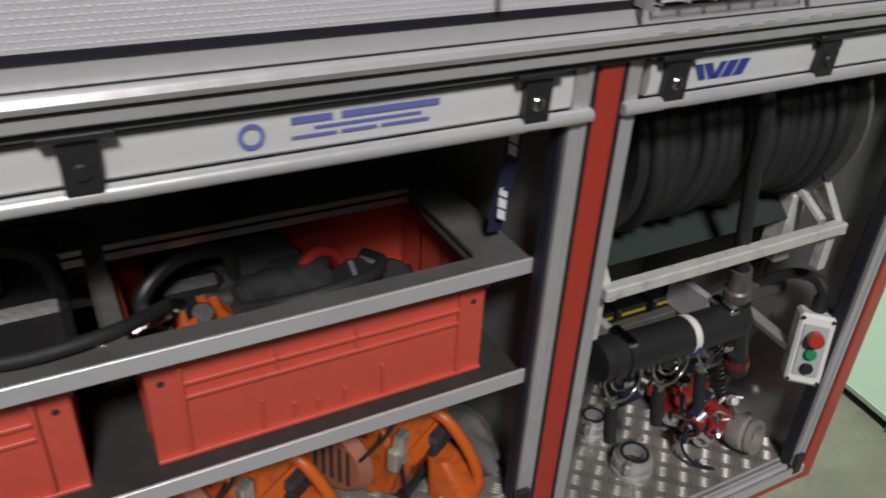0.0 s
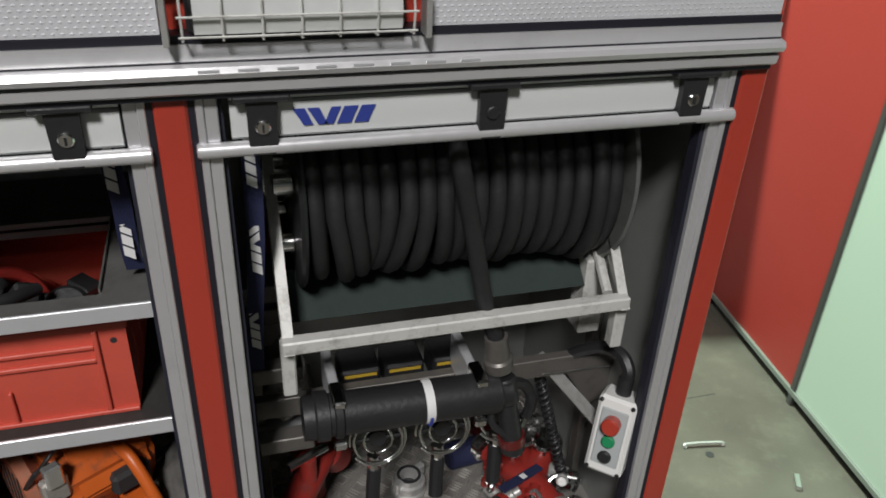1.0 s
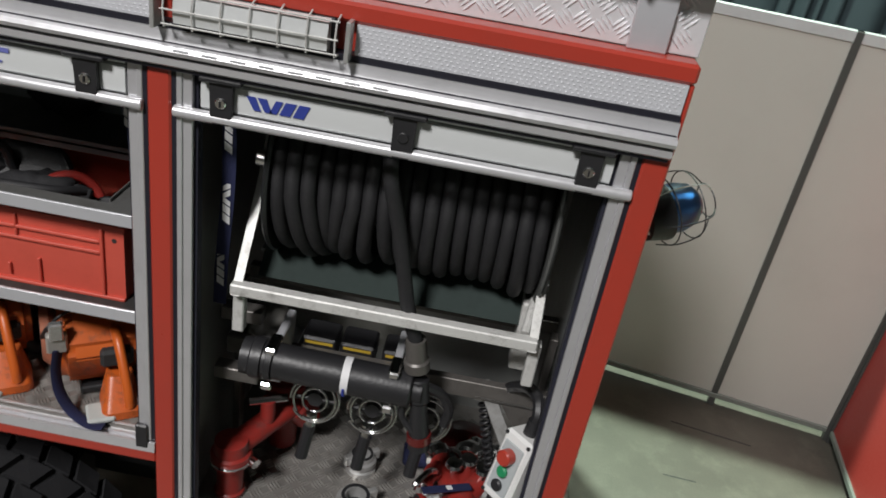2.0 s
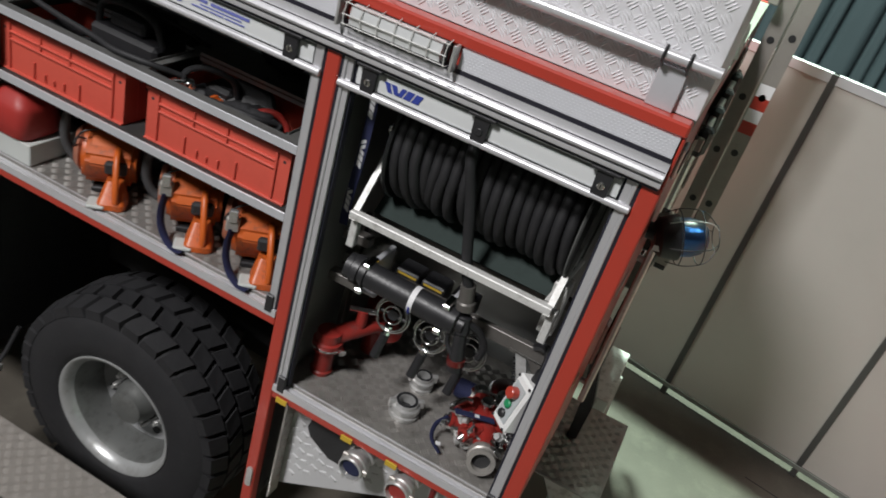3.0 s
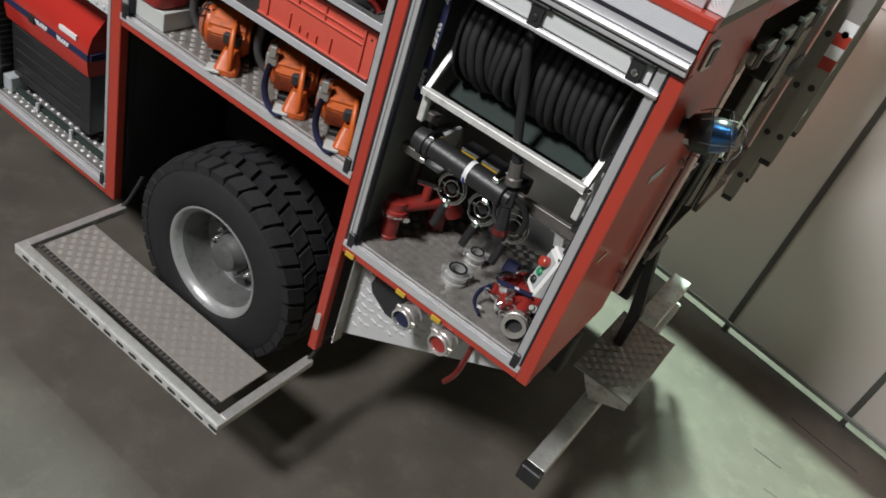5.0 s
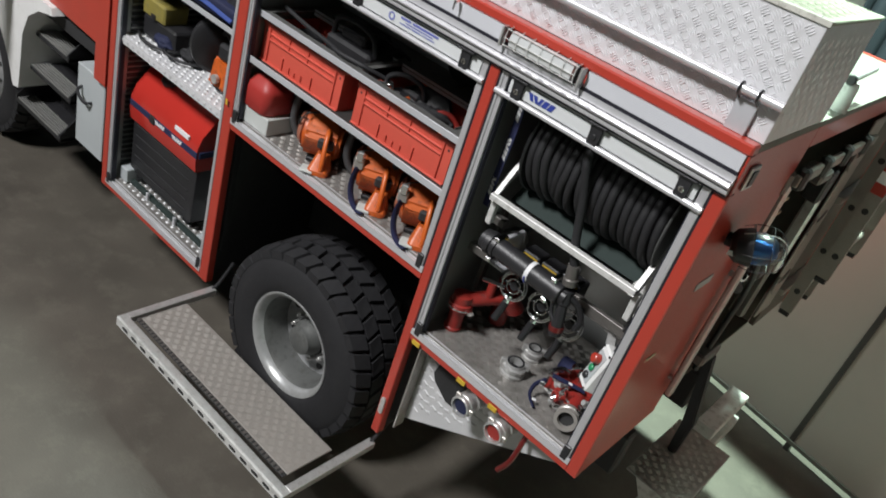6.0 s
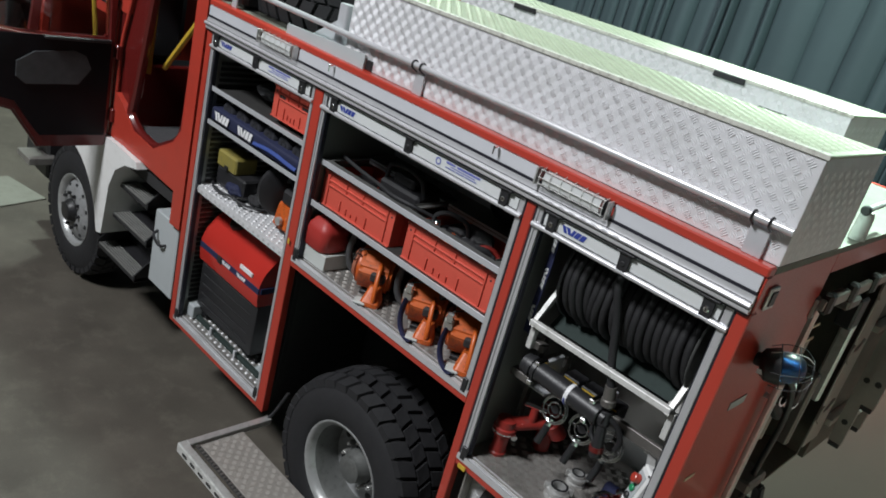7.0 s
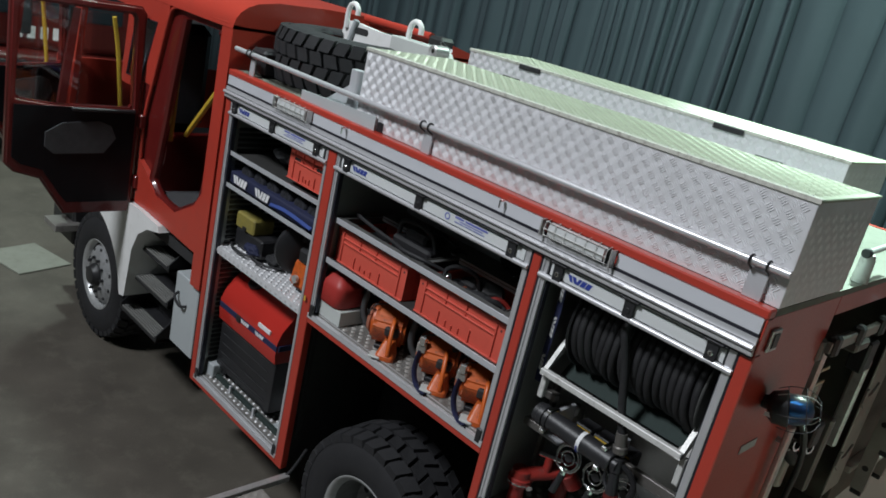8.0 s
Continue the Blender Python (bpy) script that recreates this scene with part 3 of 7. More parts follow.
ys = 0.0166
left = shutter(-2.617, -1.66, (-2.6, -2.17, -1.72), (True, False, True), ((-2.56, 0.12, 0.026),))
right = shutter(-1.494, -0.19, (-1.44, -0.864, -0.26), (True, False, True), ((-1.4, 0.12, 0.026),), (-0.045, 0.036))
left_text = [(0.0, 0.055, 0.009, 0.025), (0.067, 0.14, 0.009, 0.025), (0.03, 0.15, 0.004, 0.015), (0.0, 0.06, 0.004, 0.005), (0.066, 0.05, 0.004, 0.005), (0.122, 0.07, 0.004, 0.005)]
text_bars(right, (-0.62, ys, 2.484), (1, 0, 0), (0, 0, 1), left_text, FADED_INK)
part("printed_emblem", lathe(B(), (-0.67, ys - 0.0004, 2.5), (0, -1, 0), [(0, 0.011), (0.0008, 0.011), (0.0008, 0.017), (0, 0.017)], 20, True), FADED_INK, right)
shutter(-0.044, 0.742, (0.0, 0.347, 0.697), (True, False, True), ((0.044, 0.118, 0.026),), (-0.05, 0.045))
text_bars(left, (-2.05, ys, 2.484), (1, 0, 0), (0, 0, 1), left_text, FADED_INK)


DIMPLE = material("dimple_aluminium", (0.62, 0.62, 0.63), 0.5, 0.25, 0.1, 5, 120, 0.01)
# lockers: linings of sheet metal
def lining(x0, x1, z0, z1, deep, floor_mat):
    piece("locker_back", LINING, (x0, x1, deep, deep + 0.02, z0, z1))
    piece("locker_side", LINING, (x0 - 0.015, x0, 0.06, deep, z0, z1))
    piece("locker_side", LINING, (x1, x1 + 0.015, 0.06, deep, z0, z1))
    piece("locker_top", LINING, (x0, x1, 0.05, deep, z1 - 0.015, z1))
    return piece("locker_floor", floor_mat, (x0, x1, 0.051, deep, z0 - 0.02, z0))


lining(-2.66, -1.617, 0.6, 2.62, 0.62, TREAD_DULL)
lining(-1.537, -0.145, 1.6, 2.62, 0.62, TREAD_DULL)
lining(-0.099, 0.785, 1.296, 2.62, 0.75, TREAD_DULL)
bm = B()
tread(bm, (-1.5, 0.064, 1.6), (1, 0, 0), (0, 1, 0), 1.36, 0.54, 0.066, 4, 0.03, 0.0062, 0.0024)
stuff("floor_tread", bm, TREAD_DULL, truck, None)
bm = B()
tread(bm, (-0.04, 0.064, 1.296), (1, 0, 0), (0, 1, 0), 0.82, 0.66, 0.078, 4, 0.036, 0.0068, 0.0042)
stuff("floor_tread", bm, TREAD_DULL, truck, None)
bm = B()
dimples(bm, (-2.65, 0.08, 0.6), (1, 0, 0), (0, 1, 0), 1.02, 0.5, 0.055, 0.014, 0.006)
stuff("dimple_relief", bm, DIMPLE, truck, 40)
# ribbed liner on the front side wall of the left locker
bm = B()
for k in range(48):
    box(bm, -2.66, -2.652, 0.1, 0.6, 0.7 + k * 0.035, 0.72 + k * 0.035)
stuff("ribbed_liner", bm, BLACK, truck, None)


# shelves: trays with a raised bright lip, or dimpled sheet with a folded edge
def shelf(name, x0, x1, z, lip, mat, y=0.04, deep=0.6, dimple=False):
    if dimple:
        bm = prism(B(), [(y, z), (deep, z), (deep, z - 0.004), (y + 0.004, z - 0.004), (y + 0.004, z - lip + 0.003), (y + 0.03, z - lip + 0.003), (y + 0.03, z - lip), (y, z - lip)], 0, x0, x1)
        part(name, bm, mat, truck, "dimpled sheet metal locker shelf", smooth=None)
        bm = B()
        dimples(bm, (x0 + 0.01, y + 0.01, z), (1, 0, 0), (0, 1, 0), x1 - x0 - 0.02, deep - y - 0.02, 0.055, 0.014, 0.006)
        dimples(bm, (x0 + 0.01, y - 0.002, z - lip + 0.006), (1, 0, 0), (0, 0, 1), x1 - x0 - 0.02, lip - 0.006, 0.055, 0.012, 0.004)
        stuff("dimple_relief", bm, DIMPLE, truck, 40)
    else:
        part(name, box(B(), x0, x1, y + 0.006, deep, z - lip + 0.0035, z - lip + 0.007), DARK_SHEET, truck, "locker shelf with a dark mat", smooth=None)
        bm = prism(B(), [(y, z - 0.001), (y + 0.001, z), (y + 0.005, z), (y + 0.0055, z - 0.001), (y + 0.0055, z - lip + 0.003), (y + 0.03, z - lip + 0.003), (y + 0.03, z - lip), (y + 0.001, z - lip), (y, z - lip + 0.001)], 0, x0, x1)
        part("shelf_lip", bm, mat, truck, "bright sheet metal shelf edge", smooth=None)


shelf("shelf", -2.655, -1.62, 2.222, 0.028, SHELF)
shelf("shelf", -2.655, -1.62, 2.014, 0.028, SHELF)
shelf("shelf", -2.655, -1.62, 1.57, 0.045, TREAD, dimple=True)
shelf("shelf", -1.53, -0.185, 1.954, 0.032, SHELF)
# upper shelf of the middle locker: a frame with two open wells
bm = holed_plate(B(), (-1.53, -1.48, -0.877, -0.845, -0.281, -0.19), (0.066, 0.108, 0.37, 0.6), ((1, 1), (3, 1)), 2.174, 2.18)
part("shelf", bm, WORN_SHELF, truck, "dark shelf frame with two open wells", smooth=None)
for x0, x1 in ((-1.48, -0.877), (-0.845, -0.281)):
    part("well_edge", box(B(), x0, x1, 0.37, 0.373, 2.16, 2.19), SHELF, truck, "bright folded edge", smooth=None)
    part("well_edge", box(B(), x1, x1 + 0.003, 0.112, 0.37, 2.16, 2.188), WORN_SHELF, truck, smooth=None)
part("shelf_edge", box(B(), -1.53, -0.19, 0.597, 0.6, 2.1805, 2.21), SHELF, truck, "bright folded edge", smooth=None)
part("shelf_lip", prism(B(), [(0.06, 2.183), (0.061, 2.184), (0.065, 2.184), (0.0658, 2.183), (0.0658, 2.157), (0.085, 2.157), (0.085, 2.154), (0.061, 2.154), (0.06, 2.155)], 0, -1.53, -0.19), SHELF, truck, "bright sheet metal shelf edge", smooth=None)
# roof, far side, front and rear of the body
piece("roof_deck", DECK, (X0, X1, 0.06, FAR, 2.69, ROOF - 0.004))
piece("far_side", RED, (X0, -0.15, FAR, FAR + 0.04, 0.6, ROOF), (-0.15, X1, FAR, FAR + 0.04, 1.235, ROOF))
piece("front_wall", RED, (X0, X0 + 0.03, 0.062, FAR, 0.62, 2.69))
for b in ((-1.6, -1.56, 0.051, 0.9, 0.576, 1.53), (-0.146, -0.1, 0.061, 0.9, 0.65, 1.27), (-1.56, -0.147, 0.5, 0.9, 1.42, 1.5), (-1.56, -0.147, 0.9, 0.92, 0.5, 1.5)):
    piece("arch_wall", BLACK_MATT, b)
piece("arch_edge", RUBBER, (-1.565, -1.545, 0.08, 0.12, 0.75, 1.5), bevel=0.004)
for b in ((-2.66, -1.61, 0.051, 0.9, 0.555, 0.575), (-0.043, 0.79, 0.06, 0.9, 1.236, 1.27)):
    piece("locker_underside", BLACK_MATT, b)
# rear wall with a recessed pump bay
piece("rear_panel", BAY_PLATE, (0.805, X1 - 0.002, 1.95, FAR, 1.235, 2.69), bevel=0.004)
for b in ((0.805, X1 - 0.002, 0.05, 0.7, 1.235, 2.69), (0.805, X1 - 0.002, 0.7, 1.95, 2.6, 2.69)):
    piece("rear_panel", RED, b, bevel=0.004, label="red painted rear panel")
for b in ((0.45, 0.47, 0.79, 1.95, 1.24, 2.55), (0.47, 0.804, 0.79, 0.8, 1.24, 2.55), (0.47, 0.804, 1.94, 1.95, 1.24, 2.55), (0.47, 0.804, 0.8, 1.94, 1.236, 1.25), (0.79, 0.804, 0.7, 0.79, 1.24, 2.55)):
    piece("pump_bay", BAY_PLATE, b)
bm = box(B(), X1 - 0.002, X1 + 0.01, 0.075, 0.15, 2.555, 2.64, 0.004)
part("rear_lamp", bm, STEEL, truck, "small square rear lamp")
piece("rear_lamp_lens", BLACK, (X1 + 0.01, X1 + 0.014, 0.09, 0.135, 2.57, 2.625), bevel=0.002)
for y, z, w, h, d, m in ((0.7, 2.45, 0.05, 0.1, 0.06, DARK_STEEL), (0.82, 2.3, 0.03, 0.3, 0.05, STEEL), (0.98, 2.0, 0.1, 0.12, 0.1, BLACK), (1.1, 2.42, 0.16, 0.05, 0.1, DARK_STEEL), (1.25, 1.8, 0.05, 0.4, 0.08, DARK_STEEL),
                         (1.4, 2.3, 0.12, 0.16, 0.08, BLACK), (1.55, 2.0, 0.04, 0.5, 0.06, STEEL), (0.75, 1.6, 0.08, 0.2, 0.06, SHADED_DARK_RED), (0.95, 1.5, 0.2, 0.06, 0.1, DARK_STEEL)):
    piece("rear_fitting", m, (X1 - 0.05, X1 - 0.05 + d, y - w / 2, y + w / 2, z - h / 2, z + h / 2), bevel=0.01, label="fitting in the rear bay")
piece("rear_trim", YELLOW_WHITE, (X1 - 0.002, X1 + 0.002, 0.09, 0.17, 1.82, 1.834), label="small cream marking")
piece("worn_sticker", GREY_PAINT, (X1 - 0.002, X1 + 0.001, 0.22, 0.36, 2.1, 2.135), label="half peeled grey sticker")
beam = piece("bay_beam", LADDER_ALU, (0.846, 0.87, 0.72, 1.9, 2.44, 2.49), bevel=0.004, label="aluminium beam across the rear bay")
for y in (0.76, 1.05, 1.35, 1.68):
    part("beam_clamp", box(B(), 0.842, 0.886, y - 0.03, y + 0.03, 2.425, 2.52, 0.012), BLACK, beam, "black clamp")
for y, z in ((0.95, 1.93), (1.17, 1.85), (1.36, 1.82)):
    bm = lathe(B(), (0.78, y, z), (1, -0.2, 0.1), [(-0.06, 0.03), (0.0, 0.032), (0.004, 0.045), (0.03, 0.046), (0.034, 0.036), (0.06, 0.034), (0.06, 0.024), (0.01, 0.022)], 24)
    part("bay_coupling", bm, CHROME, truck, "bright coupling in the rear bay")
bm = tube(B(), smooth_path([(0.76, 0.95, 1.92), (0.8, 1.08, 1.8), (0.76, 1.3, 1.72), (0.7, 1.5, 1.78)]), 0.03, 12)
part("bay_hose", bm, HOSE, truck, "dark hose in the rear bay")
for y, z in ((1.02, 2.21), (1.02, 2.28)):
    piece("bay_label", YELLOW_WHITE, (0.8, 0.806, y - 0.05, y + 0.05, z - 0.006, z + 0.006), label="cream label line")

# plates and outlets below the rear locker
bm = box(B(), -0.058, -0.05, 0.061, 0.125, 0.68, 1.235)
part("lower_plate", bm, TREAD_DULL, truck, "tread plate below the pump locker", smooth=None)
bm = B()
tread(bm, (-0.05, 0.063, 0.7), (0, 1, 0), (0, 0, 1), 0.06, 0.52, 0.06, 3, 0.026, 0.007, 0.0015)
stuff("lower_plate_tread", bm, TREAD_DULL, truck, None)
bm = B()
prism(bm, [(-0.05, 1.234), (-0.05, 0.716), (0.39, 0.957), (0.76, 1.16), (0.76, 1.234)], 1, 0.125, 0.135)
panel = part("outlet_panel", bm, DIMPLE, truck, "pale tread plate outlet panel with a sloping lower edge", smooth=None)
bm = B()
for k in range(9):
    for n in range(9):
        x, z = -0.03 + k * 0.045 + (0.0225 if n % 2 else 0), 0.76 + n * 0.045
        if z > 0.74 + 0.55 * (x + 0.05) + 0.03 and z < 1.2:
            s = 1 if (k + n) % 2 else -1
            vs = [bm.verts.new((x + p * 0.016 + s * q * 0.008, 0.1245, z + q * 0.014 - s * p * 0.006)) for p, q in ((-1, -0.6), (1, -0.6), (1, 0.6), (-1, 0.6))]
            top = [bm.verts.new((x + p * 0.01 + s * q * 0.005, 0.1215, z + q * 0.009 - s * p * 0.004)) for p, q in ((-1, -0.6), (1, -0.6), (1, 0.6), (-1, 0.6))]
            skin(bm, vs, top)
            bm.faces.new(top)
stuff("outlet_panel_tread", bm, DIMPLE, panel, None)
bm = B()
prism(bm, [(0.04, 1.16), (0.02, 1.08), (0.04, 1.04), (0.13, 0.985), (0.18, 0.985), (0.25, 1.04), (0.25, 1.16)], 1, 0.119, 0.1235)
part("outlet_recess", bm, BLACK_MATT, panel, "black recess", smooth=None)
for x, y, z, inner in ((0.278, 0.022, 1.155, BAG_BLUE), (0.463, 0.022, 1.165, CAST_RED)):
    d = Vector((-0.05, -0.97, -0.03)).normalized()
    c = Vector((x, y, z))
    bm = lathe(B(), c, d, [(-0.28, 0.036), (-0.07, 0.036), (-0.065, 0.05), (-0.03, 0.05), (-0.028, 0.043), (-0.005, 0.043), (-0.003, 0.052), (0.004, 0.054), (0.02, 0.053), (0.024, 0.049), (0.042, 0.049), (0.045, 0.046), (0.045, 0.041), (0.028, 0.04)], 28)
    outlet = part("outlet", bm, STEEL, truck, "polished hose outlet coupling")
    part("outlet_cap", cyl(B(), c + d * 0.02, c + d * 0.033, 0.0395, 24, bevel=0.004), inner, outlet)
    for k in range(3):
        a = 2.1 * k + 0.4
        dd, u, v = axes(d)
        p = c + d * 0.03 + (math.cos(a) * u + math.sin(a) * v) * 0.052
        part("outlet_lug", box(B(), -0.012, 0.012, -0.006, 0.006, -0.012, 0.012, 0.003, Matrix.Translation(p)), DULL_ALLOY, outlet)
bm = tube(B(), smooth_path([(0.56, 0.1, 1.2), (0.57, 0.02, 1.08), (0.54, 0.0, 1.0)]), 0.012)
part("drain_lever", bm, SHADED_DARK_RED, truck, "small red lever")
for x in (-0.05, 0.226, 0.406):
    piece("label_plate", YELLOW, (x - 0.022, x + 0.022, -0.003, 0.0035, 1.242, 1.262), label="small yellow label")
piece("label_plate", YELLOW, (-1.585, -1.57, -0.003, -0.0005, 1.66, 1.69), label="small yellow label")

# roof rail
bm = tube(B(), [(X0 + 0.03, 0.02, 2.85), (0.852, 0.02, 2.852)], 0.0145, 12)
part("roof_rail", bm, ALU, truck, "aluminium roof rail")
for x, w in ((-2.52, 0.05), (-0.93, 0.06), (0.745, 0.07)):
    bm = box(B(), x - w / 2, x + w / 2, 0.04, 0.05, ROOF, 2.824, 0.002)
    br = part("rail_bracket", bm, SHELF, truck, "bent sheet metal rail bracket")
    for dx in (-w / 2 + 0.004, w / 2 - 0.004):
        bm = B()
        tube(bm, [(x + dx, 0.05, 2.814)] + [(x + dx, 0.02 - 0.019 * math.cos(a), 2.851 + 0.019 * math.sin(a)) for a in (math.pi * k / 8 for k in range(-3, 9))] + [(x + dx, 0.05, 2.834)], 0.004, 6)
        part("rail_clip", bm, BLACK, br)

# wheel-arch flap, folded down as a step
fz = 0.545
bm = B()
for a in ((-1.5, -0.1, -0.545, -0.5), (-1.5, -1.455, -0.5, 0.03), (-0.145, -0.1, -0.5, 0.03)):
    box(bm, a[0], a[1], a[2], a[3], fz - 0.04, fz, 0.003)
flap = part("folding_step", bm, STEEL, truck, "aluminium frame of the folded-down step")
part("fascia", box(B(), -1.5, -0.1, -0.5505, -0.5455, fz - 0.058, fz - 0.002, 0.002), WORN_WHITE, flap, "pale slotted front edge")
for k in range(16):
    bm = B()
    x = -1.44 + k * 0.086
    prism(bm, [(x + 0.008, fz - 0.044), (x + 0.044, fz - 0.044), (x + 0.052, fz - 0.038), (x + 0.052, fz - 0.03), (x + 0.044, fz - 0.024), (x + 0.008, fz - 0.024), (x, fz - 0.03), (x, fz - 0.038)], 1, -0.5515, -0.5495)
    part("step_slot", bm, BLACK_MATT, flap, smooth=None)
bm = box(B(), -1.43, -0.19, -0.45, -0.18, fz - 0.012, fz - 0.002, 0.002)
part("step_plate", bm, STEP_PLATE, flap, "tread plate step", smooth=None)
bm = B()
tread(bm, (-1.42, -0.44, fz - 0.002), (1, 0, 0), (0, 1, 0), 1.22, 0.25, 0.062, 4, 0.03, 0.005, 0.0018)
stuff("step_tread", bm, STEP_PLATE, flap, None)
part("step_hinge", box(B(), -1.44, -0.19, -0.478, -0.452, fz - 0.01, fz - 0.003, 0.002), BLACK_MATT, flap)
bm = B()
for k in range(44):
    box(bm, -1.43 + k * 0.028, -1.414 + k * 0.028, -0.476, -0.454, fz - 0.004, fz + 0.001)
stuff("step_hinge_knuckle", bm, DARK_STEEL, flap, None)
for x in (-1.478, -0.122):
    part("step_stay", tube(B(), smooth_path([(x, 0.0, fz - 0.02), (x, 0.06, fz + 0.03), (x + 0.02, 0.12, fz + 0.16)]), 0.01), RUBBER, flap)
bm = B()
prism(bm, rounded(0.026, 0.1, 0.012, 4, -0.122, 0.8), 1, 0.004, 0.013)
part("grab_handle", bm, STEEL, truck, "small recessed metal handle")


# ---------- wheels ----------
def wheel(place, flip=1):
    """A single wheel with block tread; its outer side faces -y."""
    w = part("wheel", cyl(B(), (0, 0.16, 0), (0, 0.3, 0), 0.11, 24), BLACK_MATT, truck, "large off-road wheel")
    R = 0.555
    bm = lathe(B(), (0, 0, 0), (0, 1, 0), [(0.03, 0.288), (0.008, 0.3), (-0.008, 0.33), (-0.012, 0.39), (-0.006, 0.45), (0.012, 0.5), (0.03, 0.52), (0.06, 0.53), (0.19, 0.535),
                                           (0.32, 0.53), (0.35, 0.52), (0.368, 0.5), (0.386, 0.45), (0.392, 0.39), (0.388, 0.33), (0.372, 0.3), (0.35, 0.288)], 72)
    tyre_bm, bm = bm, B()
    n = 33
    for i in range(n):
        for j, (y0, y1, lift, skew) in enumerate(((0.004, 0.088, 0.0, 0.5), (0.1, 0.182, 0.0, 0.0), (0.196, 0.278, 0.0, 0.45), (0.29, 0.374, 0.0, 0.95))):
            a0 = 2 * math.pi * (i + skew) / n
            half = 2 * math.pi / n * 0.41
            lo, hi = 0.512 if j in (0, 3) else 0.532, R
            q = []
            for rr, sh in ((lo, 1.08), (hi, 0.92)):
                for sa, sy in ((-1, 0), (1, 0), (1, 1), (-1, 1)):
                    y = y0 if sy == 0 else y1
                    edge = rr - (0.022 if (j == 0 and sy == 0) or (j == 3 and sy == 1) else 0)
                    a = a0 + sa * half * sh + (0.022 if sy else -0.022) * (1 if j % 2 else -1)
                    q.append(bm.verts.new((edge * math.cos(a), y, edge * math.sin(a))))
            for f in ((0, 1, 2, 3), (4, 7, 6, 5), (0, 4, 5, 1), (1, 5, 6, 2), (2, 6, 7, 3), (3, 7, 4, 0)):
                bm.faces.new([q[k] for k in f])
    part("tyre", tyre_bm, RUBBER, w, "black off-road tyre with coarse tread blocks", smooth=50)
    stuff("tyre_tread", bm, RUBBER, w, None)
    bm = lathe(B(), (0, 0, 0), (0, 1, 0), [(0.012, 0.305), (0.0, 0.303), (0.0, 0.296), (0.012, 0.285), (0.02, 0.274), (0.05, 0.266)], 56)
    part("rim", bm, RIM, w, "silver painted steel rim", smooth=50)
    bm = lathe(B(), (0, 0, 0), (0, 1, 0), [(0.05, 0.266), (0.075, 0.255), (0.17, 0.246), (0.2, 0.24)], 56)
    part("rim_barrel", bm, BARREL, w, "dark dusty rim barrel", smooth=50)
    bm = lathe(B(), (0, 0, 0), (0, 1, 0), [(0.198, 0.243), (0.215, 0.2), (0.2, 0.16), (0.185, 0.12), (0.18, 0.0)], 56)
    part("disc", bm, RIM_DISC, w, "dull grey wheel disc", smooth=50)
    bm = lathe(B(), (0, 0, 0), (0, 1, 0), [(0.185, 0.105), (0.13, 0.1), (0.11, 0.085), (0.08, 0.08), (0.07, 0.06), (0.07, 0.0)], 32)
    part("hub", bm, BARREL, w, "dark greasy hub")
    for k in range(10):
        bm = B()
        a = 2 * math.pi * k / 10
        c = Vector((0.135 * math.cos(a), 0.195, 0.135 * math.sin(a)))
        cyl(bm, c, c - Vector((0, 0.04, 0)), 0.015, 6)
        cyl(bm, c - Vector((0, 0.04, 0)), c - Vector((0, 0.055, 0)), 0.008, 6)
        part("wheel_nut", bm, STEEL, w)
    for k in range(8):
        bm = B()
        a = 2 * math.pi * (k + 0.5) / 8
        cyl(bm, (0.2 * math.cos(a), 0.206, 0.2 * math.sin(a)), (0.2 * math.cos(a), 0.222, 0.2 * math.sin(a)), 0.02, 14)
        part("rim_hole", bm, BLACK_MATT, w)
    w.matrix_world = place
    return w


rear = wheel(pose(-0.868, 0.075, 0.56))
axle = piece("axle", BLACK_MATT, (-1.0, -0.8, 0.5, 2.0, 0.46, 0.66), (-6.0, 0.8, 0.75, 0.85, 0.72, 0.98), (-6.0, 0.8, 1.6, 1.7, 0.72, 0.98), bevel=0.01, label="dark chassis and axle")
copy_thing(rear, pose(-0.868, 2.45, 0.56, 0, 0, 180))


def front_wheel():
    w = copy_thing(rear, pose(-4.52, 0.06, 0.56))
    bm = lathe(B(), (0, 0, 0), (0, 1, 0), [(0.06, 0.262), (0.03, 0.235), (0.015, 0.2), (0.0, 0.17), (-0.004, 0.13), (0.0, 0.1), (0.0, 0.0)], 40)
    part("hub_face", bm, RIM_DISC, w, "silver front wheel disc")
    bm = lathe(B(), (0, 0, 0), (0, 1, 0), [(0.0, 0.1), (-0.025, 0.095), (-0.045, 0.08), (-0.06, 0.075), (-0.065, 0.06), (-0.065, 0.0)], 28)
    part("hub_cap", bm, BLACK, w, "dark hub cap")
    for k in range(10):
        bm = B()
        a = 2 * math.pi * k / 10
        cyl(bm, (0.145 * math.cos(a), 0.002, 0.145 * math.sin(a)), (0.145 * math.cos(a), -0.03, 0.145 * math.sin(a)), 0.014, 6)
        part("hub_bolt", bm, BLACK, w)
        bm = cyl(B(), (0.215 * math.cos(a + 0.3), 0.026, 0.215 * math.sin(a + 0.3)), (0.215 * math.cos(a + 0.3), 0.018, 0.215 * math.sin(a + 0.3)), 0.017, 12)
        part("vent_hole", bm, BLACK_MATT, w)


front_wheel()
copy_thing(rear, pose(-4.52, 2.45, 0.56, 0, 0, 180))

# ---------- the crew cab ----------
CAB_F, CAB_R = -5.6, X0 - 0.015


